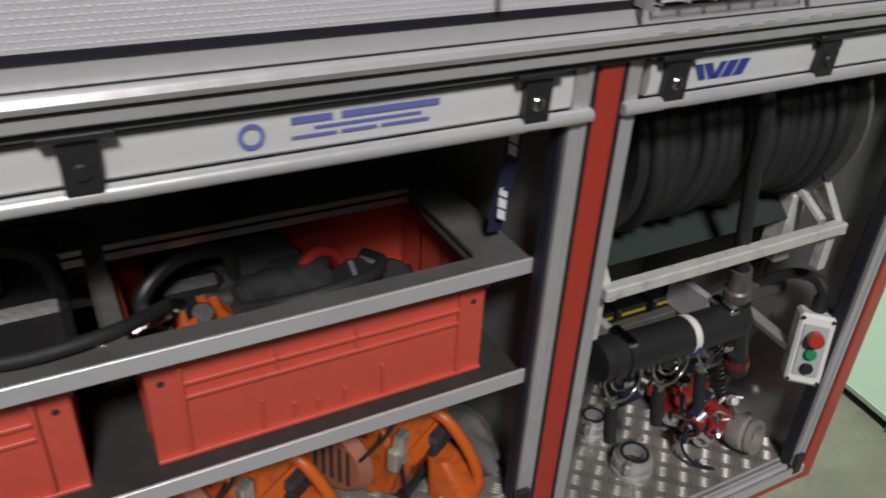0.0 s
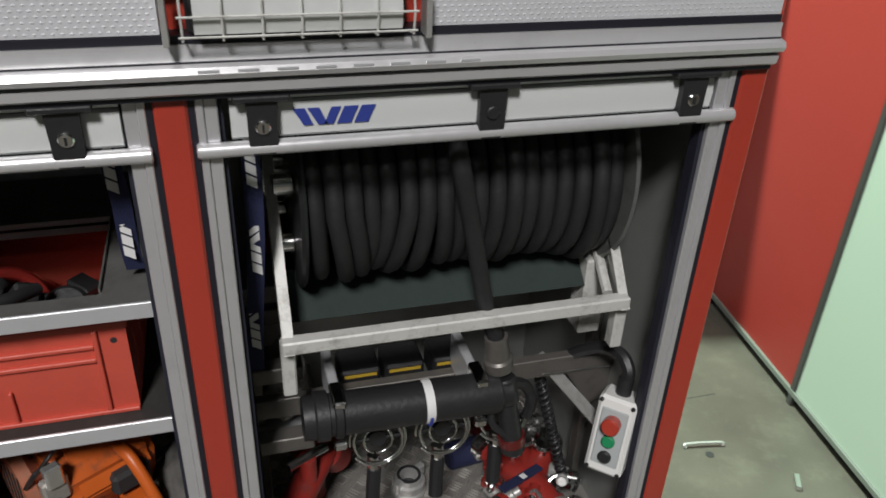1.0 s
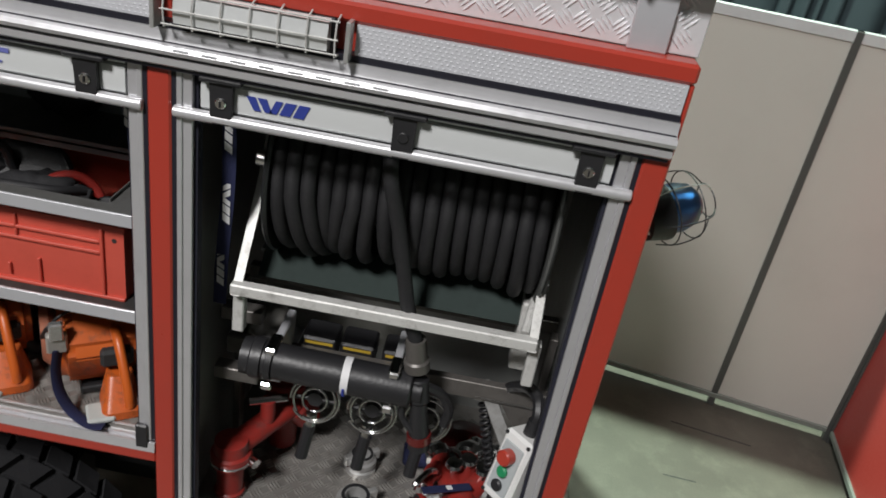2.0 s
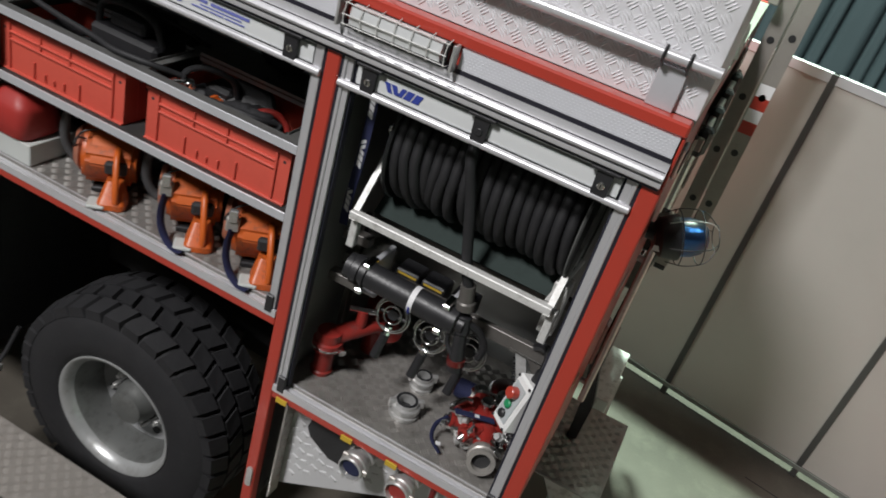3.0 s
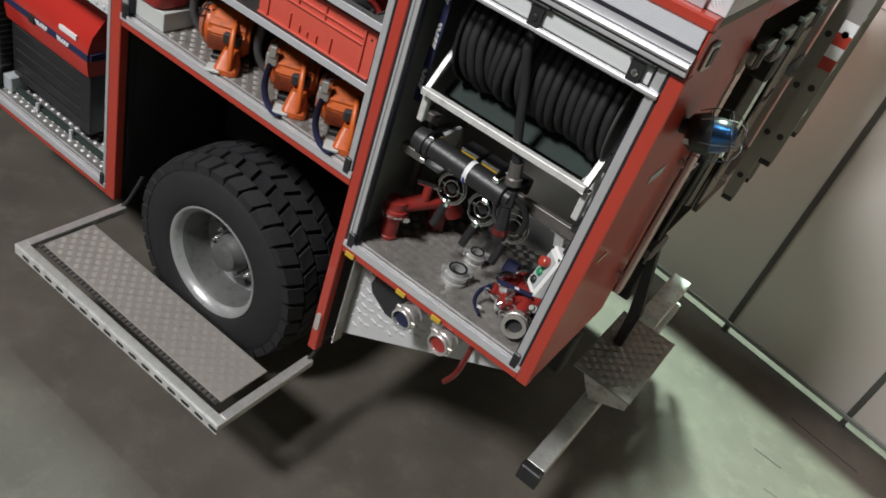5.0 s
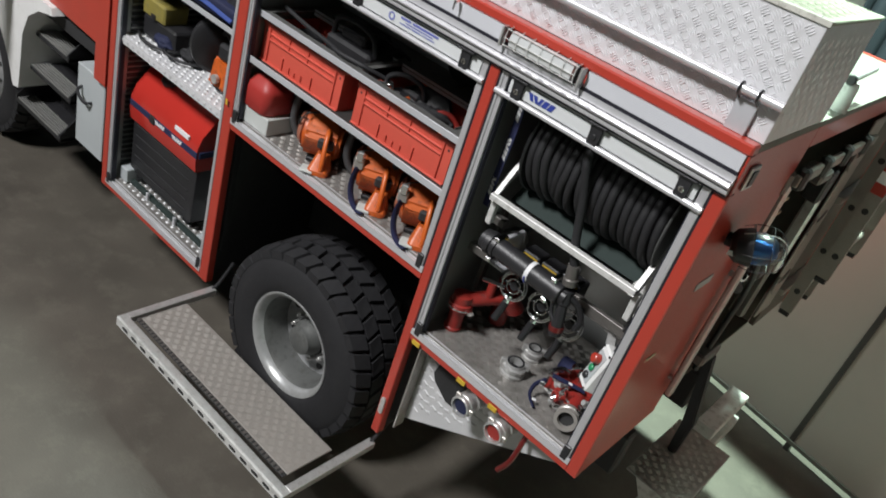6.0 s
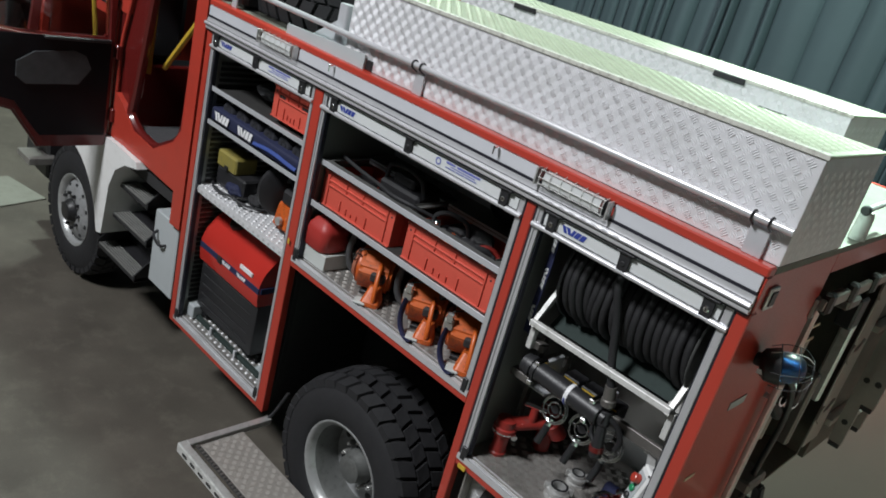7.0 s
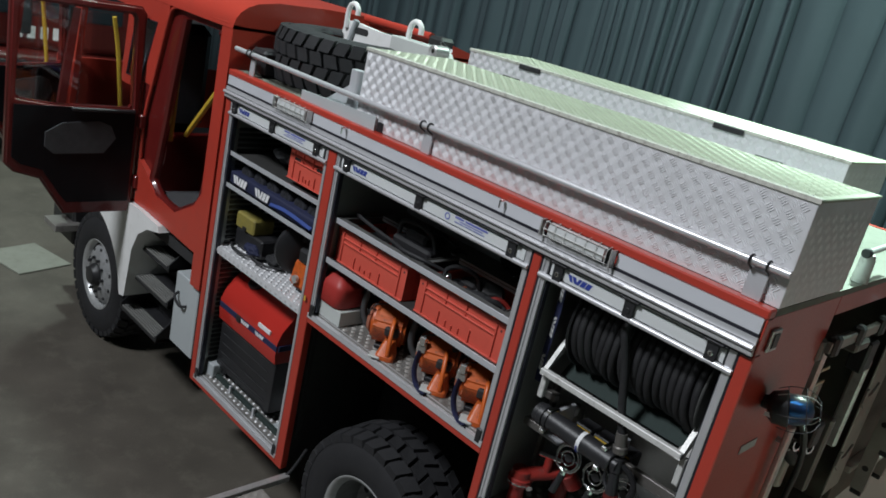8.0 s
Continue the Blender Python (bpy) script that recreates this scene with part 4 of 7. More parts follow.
# one side of the cab in panels round the door opening and the slanted window, 5 cm thick
for outline in ([(CAB_F, 1.35), (-3.88, 1.35), (-3.88, 2.364), (-3.95, 2.364), (-3.95, 1.5), (-5.3, 1.5), (CAB_F, 2.2)],
                [(-3.743, 2.81), (-3.66, 2.98), (-4.2, 2.98), (-4.26, 2.29), (-3.951, 2.29), (-3.951, 2.363), (-4.162, 2.361), (-4.083, 2.8)],
                [(-3.907, 2.366), (-3.758, 2.366), (-3.597, 2.894), (-3.57, 2.98), (-3.659, 2.98), (-3.743, 2.809)],
                [(-3.83, 1.46), (-3.621, 1.46), (-3.621, 1.7), (-3.7, 1.75), (-3.83, 1.8)],
                [(-4.212, 2.85), (-4.201, 2.98), (-5.0, 2.98), (-5.08, 2.85)],
                [(-5.08, 2.85), (-5.0, 2.98), (CAB_F, 2.2), (-5.3, 1.5)],
                [(CAB_R, 1.2), (CAB_R, 2.98), (-2.865, 2.98), (-2.865, 1.2)],
                [(-2.865, 1.43), (-2.865, 1.85), (-2.95, 1.74), (-3.2, 1.6), (-3.5, 1.62), (-3.62, 1.7), (-3.62, 1.46), (-3.3, 1.45)]):
    bm = B()
    prism(bm, outline, 1, 0.006, 0.056)
    part("cab_panel", bm, RED, truck, "red painted cab side panel", smooth=None)
# hinge pillar: shadow of the open door is put into its colour
part("jamb_panel", prism(B(), [(-3.88, 1.46), (-3.831, 1.46), (-3.831, 2.1), (-3.759, 2.364), (-3.88, 2.363)], 1, 0.016, 0.056), SHADED_DARK_RED, truck, "red hinge pillar with the open door's shade painted in", smooth=None)
# recessed rebate that the door closes against, its shade painted in as darker red
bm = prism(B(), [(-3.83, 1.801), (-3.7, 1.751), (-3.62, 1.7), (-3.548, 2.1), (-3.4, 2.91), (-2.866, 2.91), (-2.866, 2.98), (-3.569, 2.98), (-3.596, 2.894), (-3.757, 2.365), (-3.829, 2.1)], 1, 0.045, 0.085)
part("door_rebate", bm, SHADED_DARK_RED, truck, "red recessed door rebate with its shade painted in", smooth=None)
edge = [(-3.83, 0.02, 1.8), (-3.83, 0.02, 2.1), (-3.757, 0.018, 2.366), (-3.68, 0.018, 2.63), (-3.61, 0.018, 2.86), (-3.55, 0.018, 2.94), (-3.4, 0.018, 2.965), (-3.1, 0.018, 2.975), (-2.8, 0.018, 2.98)]
part("rebate_edge", tube(B(), smooth_path(edge, 4), 0.013, 12), RED, truck, "rounded red edge of the rebate", smooth=60)
for z in (1.62, 2.08):
    part("door_hinge", box(B(), -3.86, -3.8, -0.02, 0.02, z - 0.05, z + 0.05, 0.006), SHADED_DARK_RED, truck)
rim = [(-3.4, 2.91), (-3.48, 2.5), (-3.548, 2.1), (-3.6, 1.82), (-3.62, 1.7), (-3.5, 1.62), (-3.35, 1.595), (-3.2, 1.6), (-3.08, 1.66), (-2.95, 1.74), (-2.88, 1.86), (-2.865, 2.2), (-2.865, 2.84), (-2.9, 2.905)]
# jamb round the opening, in the same shade-darkened red
part("door_jamb", tube(B(), smooth_path([(x, 0.045, z) for x, z in rim], 4), 0.036, 10), SHADED_DARK_RED, truck, "red door jamb with its shade painted in")
part("door_seal", tube(B(), smooth_path([(x + (0.014 if x < -3.3 else -0.014), 0.022, z + (0.014 if z < 1.9 else -0.006)) for x, z in rim], 4), 0.005, 8), RUBBER_SEAL, truck, "black door seal")
# rounded roof
bm = B()
out = [(0.003, 2.955), (0.006, 2.98), (0.018, 3.02), (0.045, 3.06), (0.09, 3.095), (0.16, 3.125), (0.3, 3.15), (0.7, 3.165), (1.2, 3.165), (1.7, 3.1), (2.2, 3.0), (2.4, 2.975), (2.45, 2.955)]
prism(bm, out, 0, -5.2, CAB_R)
part("cab_roof", bm, RED, truck, "glossy red cab roof", smooth=60)
piece("cab_back", RED, (CAB_R - 0.04, CAB_R, 0.056, FAR, 1.3, 2.975))
for bb in ((CAB_F, CAB_R, FAR - 0.05, FAR, 1.3, 2.1), (CAB_F, CAB_R, FAR - 0.05, FAR, 2.85, 2.975), (-3.9, -3.7, FAR - 0.05, FAR, 2.1, 2.85), (-2.95, CAB_R, FAR - 0.05, FAR, 2.1, 2.85)):
    piece("cab_far_side", RED, bb)
for bb in ((CAB_F + 0.06, CAB_R - 0.05, FAR - 0.062, FAR - 0.051, 1.381, 2.1), (CAB_F + 0.06, CAB_R - 0.05, 0.06, FAR - 0.06, 2.955, 2.97), (CAB_R - 0.052, CAB_R - 0.041, 0.06, FAR - 0.06, 1.381, 2.95), (-3.9, -3.7, FAR - 0.062, FAR - 0.051, 2.1, 2.95), (-4.0, -3.9, 0.058, 0.075, 1.4, 2.3)):
    piece("cab_lining", BLACK_MATT, bb, label="black cab lining")
piece("cab_front", RED, (CAB_F, CAB_F + 0.05, 0.056, FAR - 0.05, 1.0, 2.2))
piece("cab_floor", BLACK_MATT, (CAB_F, CAB_R - 0.04, 0.056, FAR - 0.05, 1.3, 1.38))
for b in ((-2.98, -2.81, 0.5, 1.02, 2.121, 2.74), (-2.98, -2.81, 1.1, 1.62, 2.121, 2.74), (-4.3, -4.1, 0.1, 0.66, 1.94, 2.78), (-4.3, -4.1, 1.3, 1.86, 1.94, 2.78)):
    piece("cab_seat", BLACK, b, bevel=0.07, label="black seat back")
piece("seat_box", SHADED_DARK_RED, (-4.3, -4.08, 0.09, 2.2, 1.382, 1.935), bevel=0.015, label="dark red box under the front seats")
for y in (0.76, 1.36):
    piece("headrest", BLACK, (-2.96, -2.84, y - 0.15, y + 0.15, 2.742, 2.93), bevel=0.045, label="black headrest")
bm = B()
prism(bm, [(-4.162, 2.361), (-3.907, 2.365), (-3.743, 2.81), (-4.083, 2.8)], 1, 0.025, 0.031)
pane = part("cab_window", bm, GLASS, truck, "clear side window", smooth=None)
pane.visible_shadow = False
part("window_seal", tube(B(), [(-4.162, 0.01, 2.361), (-3.907, 0.01, 2.365), (-3.743, 0.01, 2.81), (-4.083, 0.01, 2.8)], 0.012, 6, True), RUBBER_SEAL, truck)
# grab rails inside the door
part("grab_rail", tube(B(), smooth_path([(-3.76, 0.2, 1.96), (-3.755, 0.2, 2.3), (-3.745, 0.2, 2.75), (-3.74, 0.2, 2.95)]), 0.022), YELLOW, truck, "yellow grab rail")
part("grab_rail", tube(B(), [(-3.53, 0.2, 2.07), (-3.1, 0.2, 2.55)], 0.02), YELLOW, truck, "yellow grab rail")
part("grab_rail", tube(B(), smooth_path([(-3.686, 0.1, 1.77), (-3.63, 0.1, 1.85), (-3.62, 0.1, 2.08), (-3.622, 0.1, 2.4), (-3.645, 0.1, 2.46), (-3.7, 0.1, 2.445)]), 0.011), GREY_PAINT, truck, "thin grey grab rail")
piece("seat_base", RED, (-3.42, -2.8, 0.42, 2.2, 1.38, 2.12), bevel=0.01, label="dark red seat base")
piece("cab_mat", DARK_CLOTH, (-3.6, -2.8, 0.06, 0.41, 1.381, 1.62), bevel=0.01, label="dark grey entrance floor")

TRIM = material("black_door_trim", (0.008, 0.008, 0.01), 0.4, 0, 0.3, 8, 120, 0.03)
TRIM.node_tree.nodes["Principled BSDF"].inputs["Specular IOR Level"].default_value = 0.15
# open crew door, standing square to the cab, its red darkened for shade
dx = -3.87
door = part("crew_door", prism(B(), [(-0.06, 1.46), (-0.06, 2.14), (-0.84, 2.14), (-0.84, 1.76), (-0.66, 1.7), (-0.52, 1.46)], 0, dx - 0.028, dx + 0.028), SHADED_DARK_RED, truck, "open red crew door with a black inner trim", smooth=None)


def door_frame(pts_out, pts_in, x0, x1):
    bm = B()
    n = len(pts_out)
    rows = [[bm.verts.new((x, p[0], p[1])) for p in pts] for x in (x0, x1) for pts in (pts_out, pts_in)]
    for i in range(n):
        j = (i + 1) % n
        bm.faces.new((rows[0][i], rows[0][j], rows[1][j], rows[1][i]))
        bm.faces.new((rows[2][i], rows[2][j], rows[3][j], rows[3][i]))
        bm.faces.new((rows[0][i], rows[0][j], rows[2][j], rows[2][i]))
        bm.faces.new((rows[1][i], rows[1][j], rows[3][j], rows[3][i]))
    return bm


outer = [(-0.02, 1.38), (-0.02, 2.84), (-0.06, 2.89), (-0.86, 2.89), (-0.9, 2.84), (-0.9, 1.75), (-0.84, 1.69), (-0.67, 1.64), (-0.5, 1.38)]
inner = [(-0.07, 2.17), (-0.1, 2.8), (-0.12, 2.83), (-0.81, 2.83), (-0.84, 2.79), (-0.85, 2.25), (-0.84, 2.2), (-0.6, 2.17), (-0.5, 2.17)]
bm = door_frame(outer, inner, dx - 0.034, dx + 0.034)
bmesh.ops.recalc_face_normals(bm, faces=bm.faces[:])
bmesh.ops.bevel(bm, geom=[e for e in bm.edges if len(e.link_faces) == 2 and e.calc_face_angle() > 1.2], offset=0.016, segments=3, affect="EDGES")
part("door_frame", bm, SHADED_DARK_RED, door, smooth=50)
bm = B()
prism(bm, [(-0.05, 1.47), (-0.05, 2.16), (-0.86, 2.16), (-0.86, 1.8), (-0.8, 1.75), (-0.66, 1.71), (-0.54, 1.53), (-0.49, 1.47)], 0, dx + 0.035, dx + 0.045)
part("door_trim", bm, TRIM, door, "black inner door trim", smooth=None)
part("door_divider", prism(B(), [(-0.58, 2.18), (-0.53, 2.18), (-0.47, 2.82), (-0.52, 2.82)], 0, dx - 0.02, dx + 0.02), SHADED_DARK_RED, door, smooth=None)
bm = B()
prism(bm, [(-0.18, 1.95), (-0.22, 2.04), (-0.3, 2.07), (-0.55, 2.05), (-0.66, 1.98), (-0.66, 1.88), (-0.6, 1.83), (-0.26, 1.84)], 0, dx + 0.045, dx + 0.055)
part("door_pocket", bm, DARK_CLOTH, door, "dark grey door pocket", smooth=None)
bm = box(B(), dx - 0.003, dx + 0.003, -0.84, -0.09, 2.18, 2.81)
pane = part("door_glass", bm, GLASS, door, smooth=None)
pane.visible_shadow = False
part("door_rail", box(B(), dx + 0.046, dx + 0.075, -0.5, -0.06, 2.14, 2.165, 0.006), BLACK, door)
part("grab_rail", tube(B(), smooth_path([(dx - 0.1, -0.1, 2.1), (dx - 0.12, -0.14, 2.5), (dx - 0.1, -0.2, 2.78)]), 0.016), YELLOW, door, "yellow grab rail")
# the front door, also open
copy_thing(door, pose(-5.42, 0.02, 0, 0, 0, 27) @ pose(-dx, 0, 0))

# mudguard, steps and side box behind the front wheel
arc = [(-4.52 + 0.66 * math.cos(radians(a)), 0.56 + 0.66 * math.sin(radians(a))) for a in range(14, 84, 7)]
bm = prism(B(), arc + [(-4.4, 1.36), (-4.1, 1.44), (-3.66, 1.46), (-3.34, 1.445), (-3.32, 1.4), (-3.5, 1.36), (-3.64, 1.27), (-3.72, 1.12), (-3.75, 0.9), (-3.78, 0.7), (-3.86, 0.68)], 1, -0.03, 0.42)
bmesh.ops.bevel(bm, geom=[e for e in bm.edges if len(e.link_faces) == 2 and e.calc_face_angle() > 1.2], offset=0.018, segments=3, affect="EDGES")
part("mudguard", bm, WHITE_PAINT, truck, "white plastic mudguard", smooth=45)
STEP_GREY = material("worn_step_ribs", (0.2, 0.2, 0.19), 0.5, 0.3, 0.2, 12, 90, 0.03)
for x0, x1, z, y in ((-3.77, -3.28, 1.14, 0.06), (-3.83, -3.2, 0.885, 0.04), (-3.91, -3.28, 0.565, 0.02)):
    st = part("cab_step", box(B(), x0, x1, y, y + 0.26, z - 0.04, z - 0.012, 0.004), BLACK, truck, "black cab step with grey ribs")
    for k in range(6):
        part("step_rib", box(B(), x0 + 0.01, x1 - 0.04, y + 0.004 + k * 0.022, y + 0.018 + k * 0.022, z - 0.012, z, 0.002), STEP_GREY, st)
    part("riser", box(B(), x0, x1, y + 0.26, y + 0.28, z - 0.05, z + 0.28), BLACK_MATT, st)
    for xx in (x0 - 0.012, x1 - 0.012):
        bm = B()
        prism(bm, [(y + 0.0, z - 0.04), (y + 0.26, z - 0.04), (y + 0.26, z + 0.2), (y + 0.12, z + 0.13), (y + 0.0, z + 0.015)], 0, xx, xx + 0.012)
        part("step_cheek", bm, BLACK, st, smooth=None)
piece("step_wall", BLACK_MATT, (-3.85, -2.79, 0.4, 0.42, 0.5, 1.5))
piece("side_box", GREY_PAINT, (-3.12, -2.79, 0.04, 0.4, 0.64, 1.19), bevel=0.006, label="grey side box with a black handle")
bm = tube(B(), smooth_path([(-3.06, 0.04, 1.05), (-3.04, 0.0, 1.03), (-2.96, 0.0, 0.99), (-2.93, 0.04, 0.99)]), 0.01)
part("box_handle", bm, BLACK, truck)
piece("front_bumper", BLACK, (-5.7, -5.2, 0.1, 2.35, 0.55, 1.0), bevel=0.02)
piece("bumper_step", TREAD_DULL, (-5.4, -5.12, -0.08, 0.15, 0.72, 0.78), bevel=0.004)


# ---------- on the roof ----------
def roof_box(x0, x1, y0, y1, z0, z1, label):
    root = thing("storage_box", label, "storage box", ((x0 + x1) / 2, (y0 + y1) / 2, z0), group="roof boxes")
    ox, oy, oz = (x0 + x1) / 2, (y0 + y1) / 2, z0
    a, b, c, d, h = x0 - ox, x1 - ox, y0 - oy, y1 - oy, z1 - z0
    part("body", box(B(), a, b, c, d, 0, h - 0.012, 0.002), TREAD, root, "aluminium tread plate walls", smooth=None)
    bm = B()
    tread(bm, (a + 0.01, c, 0.012), (1, 0, 0), (0, 0, 1), b - a - 0.02, h - 0.028)
    stuff("wall_tread", bm, TREAD_BAR, root, None)
    bm = B()
    tread(bm, (b, c + 0.01, 0.012), (0, 1, 0), (0, 0, 1), d - c - 0.02, h - 0.06, 0.07, 4, 0.03, 0.004, 0.0005)
    stuff("wall_tread", bm, TREAD_BAR, root, None)
    lid = part("lid", box(B(), a - 0.004, b + 0.006, c - 0.004, d + 0.006, h - 0.0118, h, 0.003), LID_PLATE, root, "weathered tread plate lid tinted for greenish overhead light", smooth=None)
    bm = B()
    box(bm, a - 0.005, b + 0.007, c - 0.0065, c - 0.0035, h - 0.015, h + 0.002, 0.001)
    box(bm, a - 0.005, b + 0.007, c - 0.0035, c + 0.028, h, h + 0.002, 0.0007)
    part("lid_edge", bm, WORN_EDGE, lid, "scuffed and stained lid edge", smooth=None)
    bm = B()
    tread(bm, (a + 0.01, c + 0.03, h), (1, 0, 0), (0, 1, 0), b - a - 0.02, d - c - 0.035, rise=0.002)
    stuff("lid_tread", bm, LID_PLATE, lid, None)
    bm = B()
    for k in range(26):
        x = a + 0.03 + k * (b - a - 0.06) / 25
        cyl(bm, (x, c + 0.012, h + 0.001), (x, c + 0.012, h + 0.0045), 0.0035, 8)
    stuff("rivet", bm, SHELF, lid, 35)
    for x in (a + 0.45, b - 0.45):
        part("lid_hinge", box(B(), x - 0.06, x + 0.06, d + 0.01, d + 0.02, h - 0.05, h + 0.004, 0.002), BLACK, root)
    return root


roof_box(-1.5, 0.842, 0.058, 0.655, ROOF, 3.105, "long tread plate aluminium storage box on the truck roof")
far_box = roof_box(-1.98, 0.5, 1.3, 1.9, ROOF, 3.135, "second tread plate storage box across the roof walkway")
for x in (-0.711, 0.635):
    part("lid_latch", box(B(), x - 0.085, x + 0.085, -0.314, -0.3065, 0.383, 0.412, 0.002), BLACK, far_box, "black lid latch")


def spare_tyre():
    root = thing("spare_tyre", "spare off-road tyre lying flat on the truck roof", "tyre", (-2.33, 0.64, ROOF))
    tyre = next(o for o in rear.children if o.name.startswith("tyre") and not o.name.startswith("tyre_tread"))
    ob = new("tyre", tyre.data)
    ob.parent = root
    ob.matrix_local = pose(0, 0, 0.385, -90, 0, 12) @ pose(0, 0, 0)
    tread_mesh = next(o for o in rear.children if o.name.startswith("tyre_tread"))
    ob = new("tyre_tread", tread_mesh.data)
    ob.parent = root
    ob["kind"] = "stuff"
    ob.matrix_local = pose(0, 0, 0.385, -90, 0, 12)
    root.scale = (0.9, 0.9, 0.86)


spare_tyre()


def lifting_beam():
    root = thing("lifting_beam", "white painted steel lifting beam with two hooks on the roof", "lifting beam", (-2.1, 0.74, ROOF))
    bm = B()
    prism(bm, [(-0.52, 0.24), (-0.5, 0.4), (-0.42, 0.42), (-0.12, 0.4), (0.2, 0.41), (0.5, 0.4), (0.55, 0.34), (0.5, 0.24)], 1, -0.02, 0.02)
    bmesh.ops.bevel(bm, geom=bm.edges[:], offset=0.003, segments=1, affect="EDGES")
    part("web", bm, WHITE_PAINT, root, smooth=None)
    bm = prism(B(), rounded(0.17, 0.042, 0.02, 4, -0.32, 0.37), 1, -0.023, -0.019)
    part("slot", bm, BLACK_MATT, root)
    part("clamp_pin", cyl(B(), (-0.4, -0.03, 0.3), (-0.36, -0.03, 0.43), 0.02, 14), GREY_PAINT, root)
    part("block", box(B(), 0.1, 0.46, -0.12, -0.0235, 0.33, 0.42, 0.006), TRAY_PAINT, root, "pale grey block")
    part("roll", lathe(B(), (0.49, -0.13, 0.4), (0, 1, 0), [(0.0, 0.012), (-0.004, 0.03), (0.0, 0.036), (0.1, 0.036), (0.1, 0.0)], 20), STEEL, root, "grey steel roll")
    for x, y, z, h in ((-0.46, -0.03, 0.41, 1.0), (0.2, -0.07, 0.41, 1.0)):
        bm = tube(B(), smooth_path([(x, y, z - 0.04), (x, y, z + 0.06 * h), (x + 0.02, y, z + 0.105 * h), (x + 0.06, y, z + 0.115 * h), (x + 0.095, y, z + 0.09 * h), (x + 0.1, y, z + 0.05 * h)]), 0.017, 10)
        part("hook", bm, WHITE_PAINT, root)
    for x in (-0.24, 0.53):
        part("foot", box(B(), x - 0.04, x + 0.04, -0.018, 0.1, 0, 0.25, 0.004), WHITE_PAINT, root)
    for y, z in ((0.24, 0.435), (0.29, 0.405)):
        part("red_tube", tube(B(), [(-0.6, y, z), (0.07, y, z + 0.005)], 0.026, 14), RED, root, "red tube")
    part("tube_clamp", box(B(), 0.07, 0.2, 0.2, 0.33, 0.36, 0.455, 0.02), BLACK, root, "black tube clamp")
    part("clamp_lever", cyl(B(), (0.19, 0.22, 0.42), (0.3, 0.2, 0.395), 0.014, 12), CHROME, root, "bright clamp lever")
    for x in (-0.05, -0.45):
        part("tube_cradle", box(B(), x, x + 0.05, 0.2, 0.33, 0, 0.378, 0.004), BLACK, root)


lifting_beam()


def roof_bracket():
    root = thing("roof_bracket", "grey bent sheet metal ramp with an upright on the roof edge", "bracket", (-1.65, 0.1, ROOF))
    bm = B()
    prism(bm, [(-0.33, 0.0), (0.33, 0.0), (0.33, 0.07), (-0.33, 0.05)], 1, -0.06, -0.05)
    box(bm, -0.33, 0.33, -0.05, 0.12, 0.0, 0.008)
    part("ramp", bm, GREY_PAINT, root, smooth=None)
    bm = B()
    prism(bm, [(-0.25, 0.01), (0.1, 0.01), (0.1, 0.17), (0.0, 0.17)], 1, 0.02, 0.03)
    part("gusset", bm, SHELF, root, smooth=None)
    bm = B()
    prism(bm, rounded(0.075, 0.06, 0.02, 4, 0.06, 0.0), 2, 0.008, 0.25)
    part("upright", bm, SHELF, root)
    part("stop", box(B(), 0.335, 0.38, -0.05, 0.0, 0.0, 0.05, 0.004), BLACK, root)


roof_bracket()

post = part("roof_stanchion", lathe(B(), (0.815, 0.93, ROOF - 0.004), (0, 0, 1), [(0, 0.0), (0, 0.034), (0.1, 0.03), (0.12, 0.024), (0.13, 0.0)], 20), WORN_WHITE, truck, "short pale post on the rear roof edge")
part("tube", tube(B(), [(0.812, 0.9, 2.842), (0.8, 1.28, 2.85)], 0.013, 12), STEEL, post, "grey metal tube")
part("tube_cap", cyl(B(), (0.8125, 0.885, 2.8415), (0.812, 0.915, 2.8425), 0.02, 16, bevel=0.004), BLACK, post, "black rubber end cap")
bm = box(B(), -2.66, -2.5, 0.1, 0.5, ROOF, 2.88, 0.02)
solo("battery_case", bm, BLACK, "black plastic case at the front of the roof", "case")


# ---------- at the rear ----------
def ladder(x, y0, y1, z0, z1, label):
    root = thing("ladder", label, "ladder", (x, (y0 + y1) / 2, z0), group="rear ladders")
    w, h = (y1 - y0) / 2, z1 - z0
    for s in (-1, 1):
        bm = B()
        prism(bm, [(-0.036, s * w - 0.012), (0.036, s * w - 0.012), (0.036, s * w + 0.012), (-0.036, s * w + 0.012)], 2, 0, h)
        rail = part("rail", bm, LADDER_ALU, root, "aluminium ladder rail", smooth=None)
        for k in range(int(h / 0.28)):
            z = 0.14 + k * 0.28
            part("rung_end", cyl(B(), (0, s * w + s * 0.012, z), (0, s * w + s * 0.015, z), 0.017, 10), BLACK, rail)
        part("rubber_foot", box(B(), -0.03, 0.03, s * w - 0.014, s * w + 0.014, -0.03, 0.0, 0.004), BLACK, rail)
    for k in range(int(h / 0.28)):
        z = 0.14 + k * 0.28
        part("rung", cyl(B(), (0, -w + 0.012, z), (0, w - 0.012, z), 0.015, 12), LADDER_ALU, root)
    return root


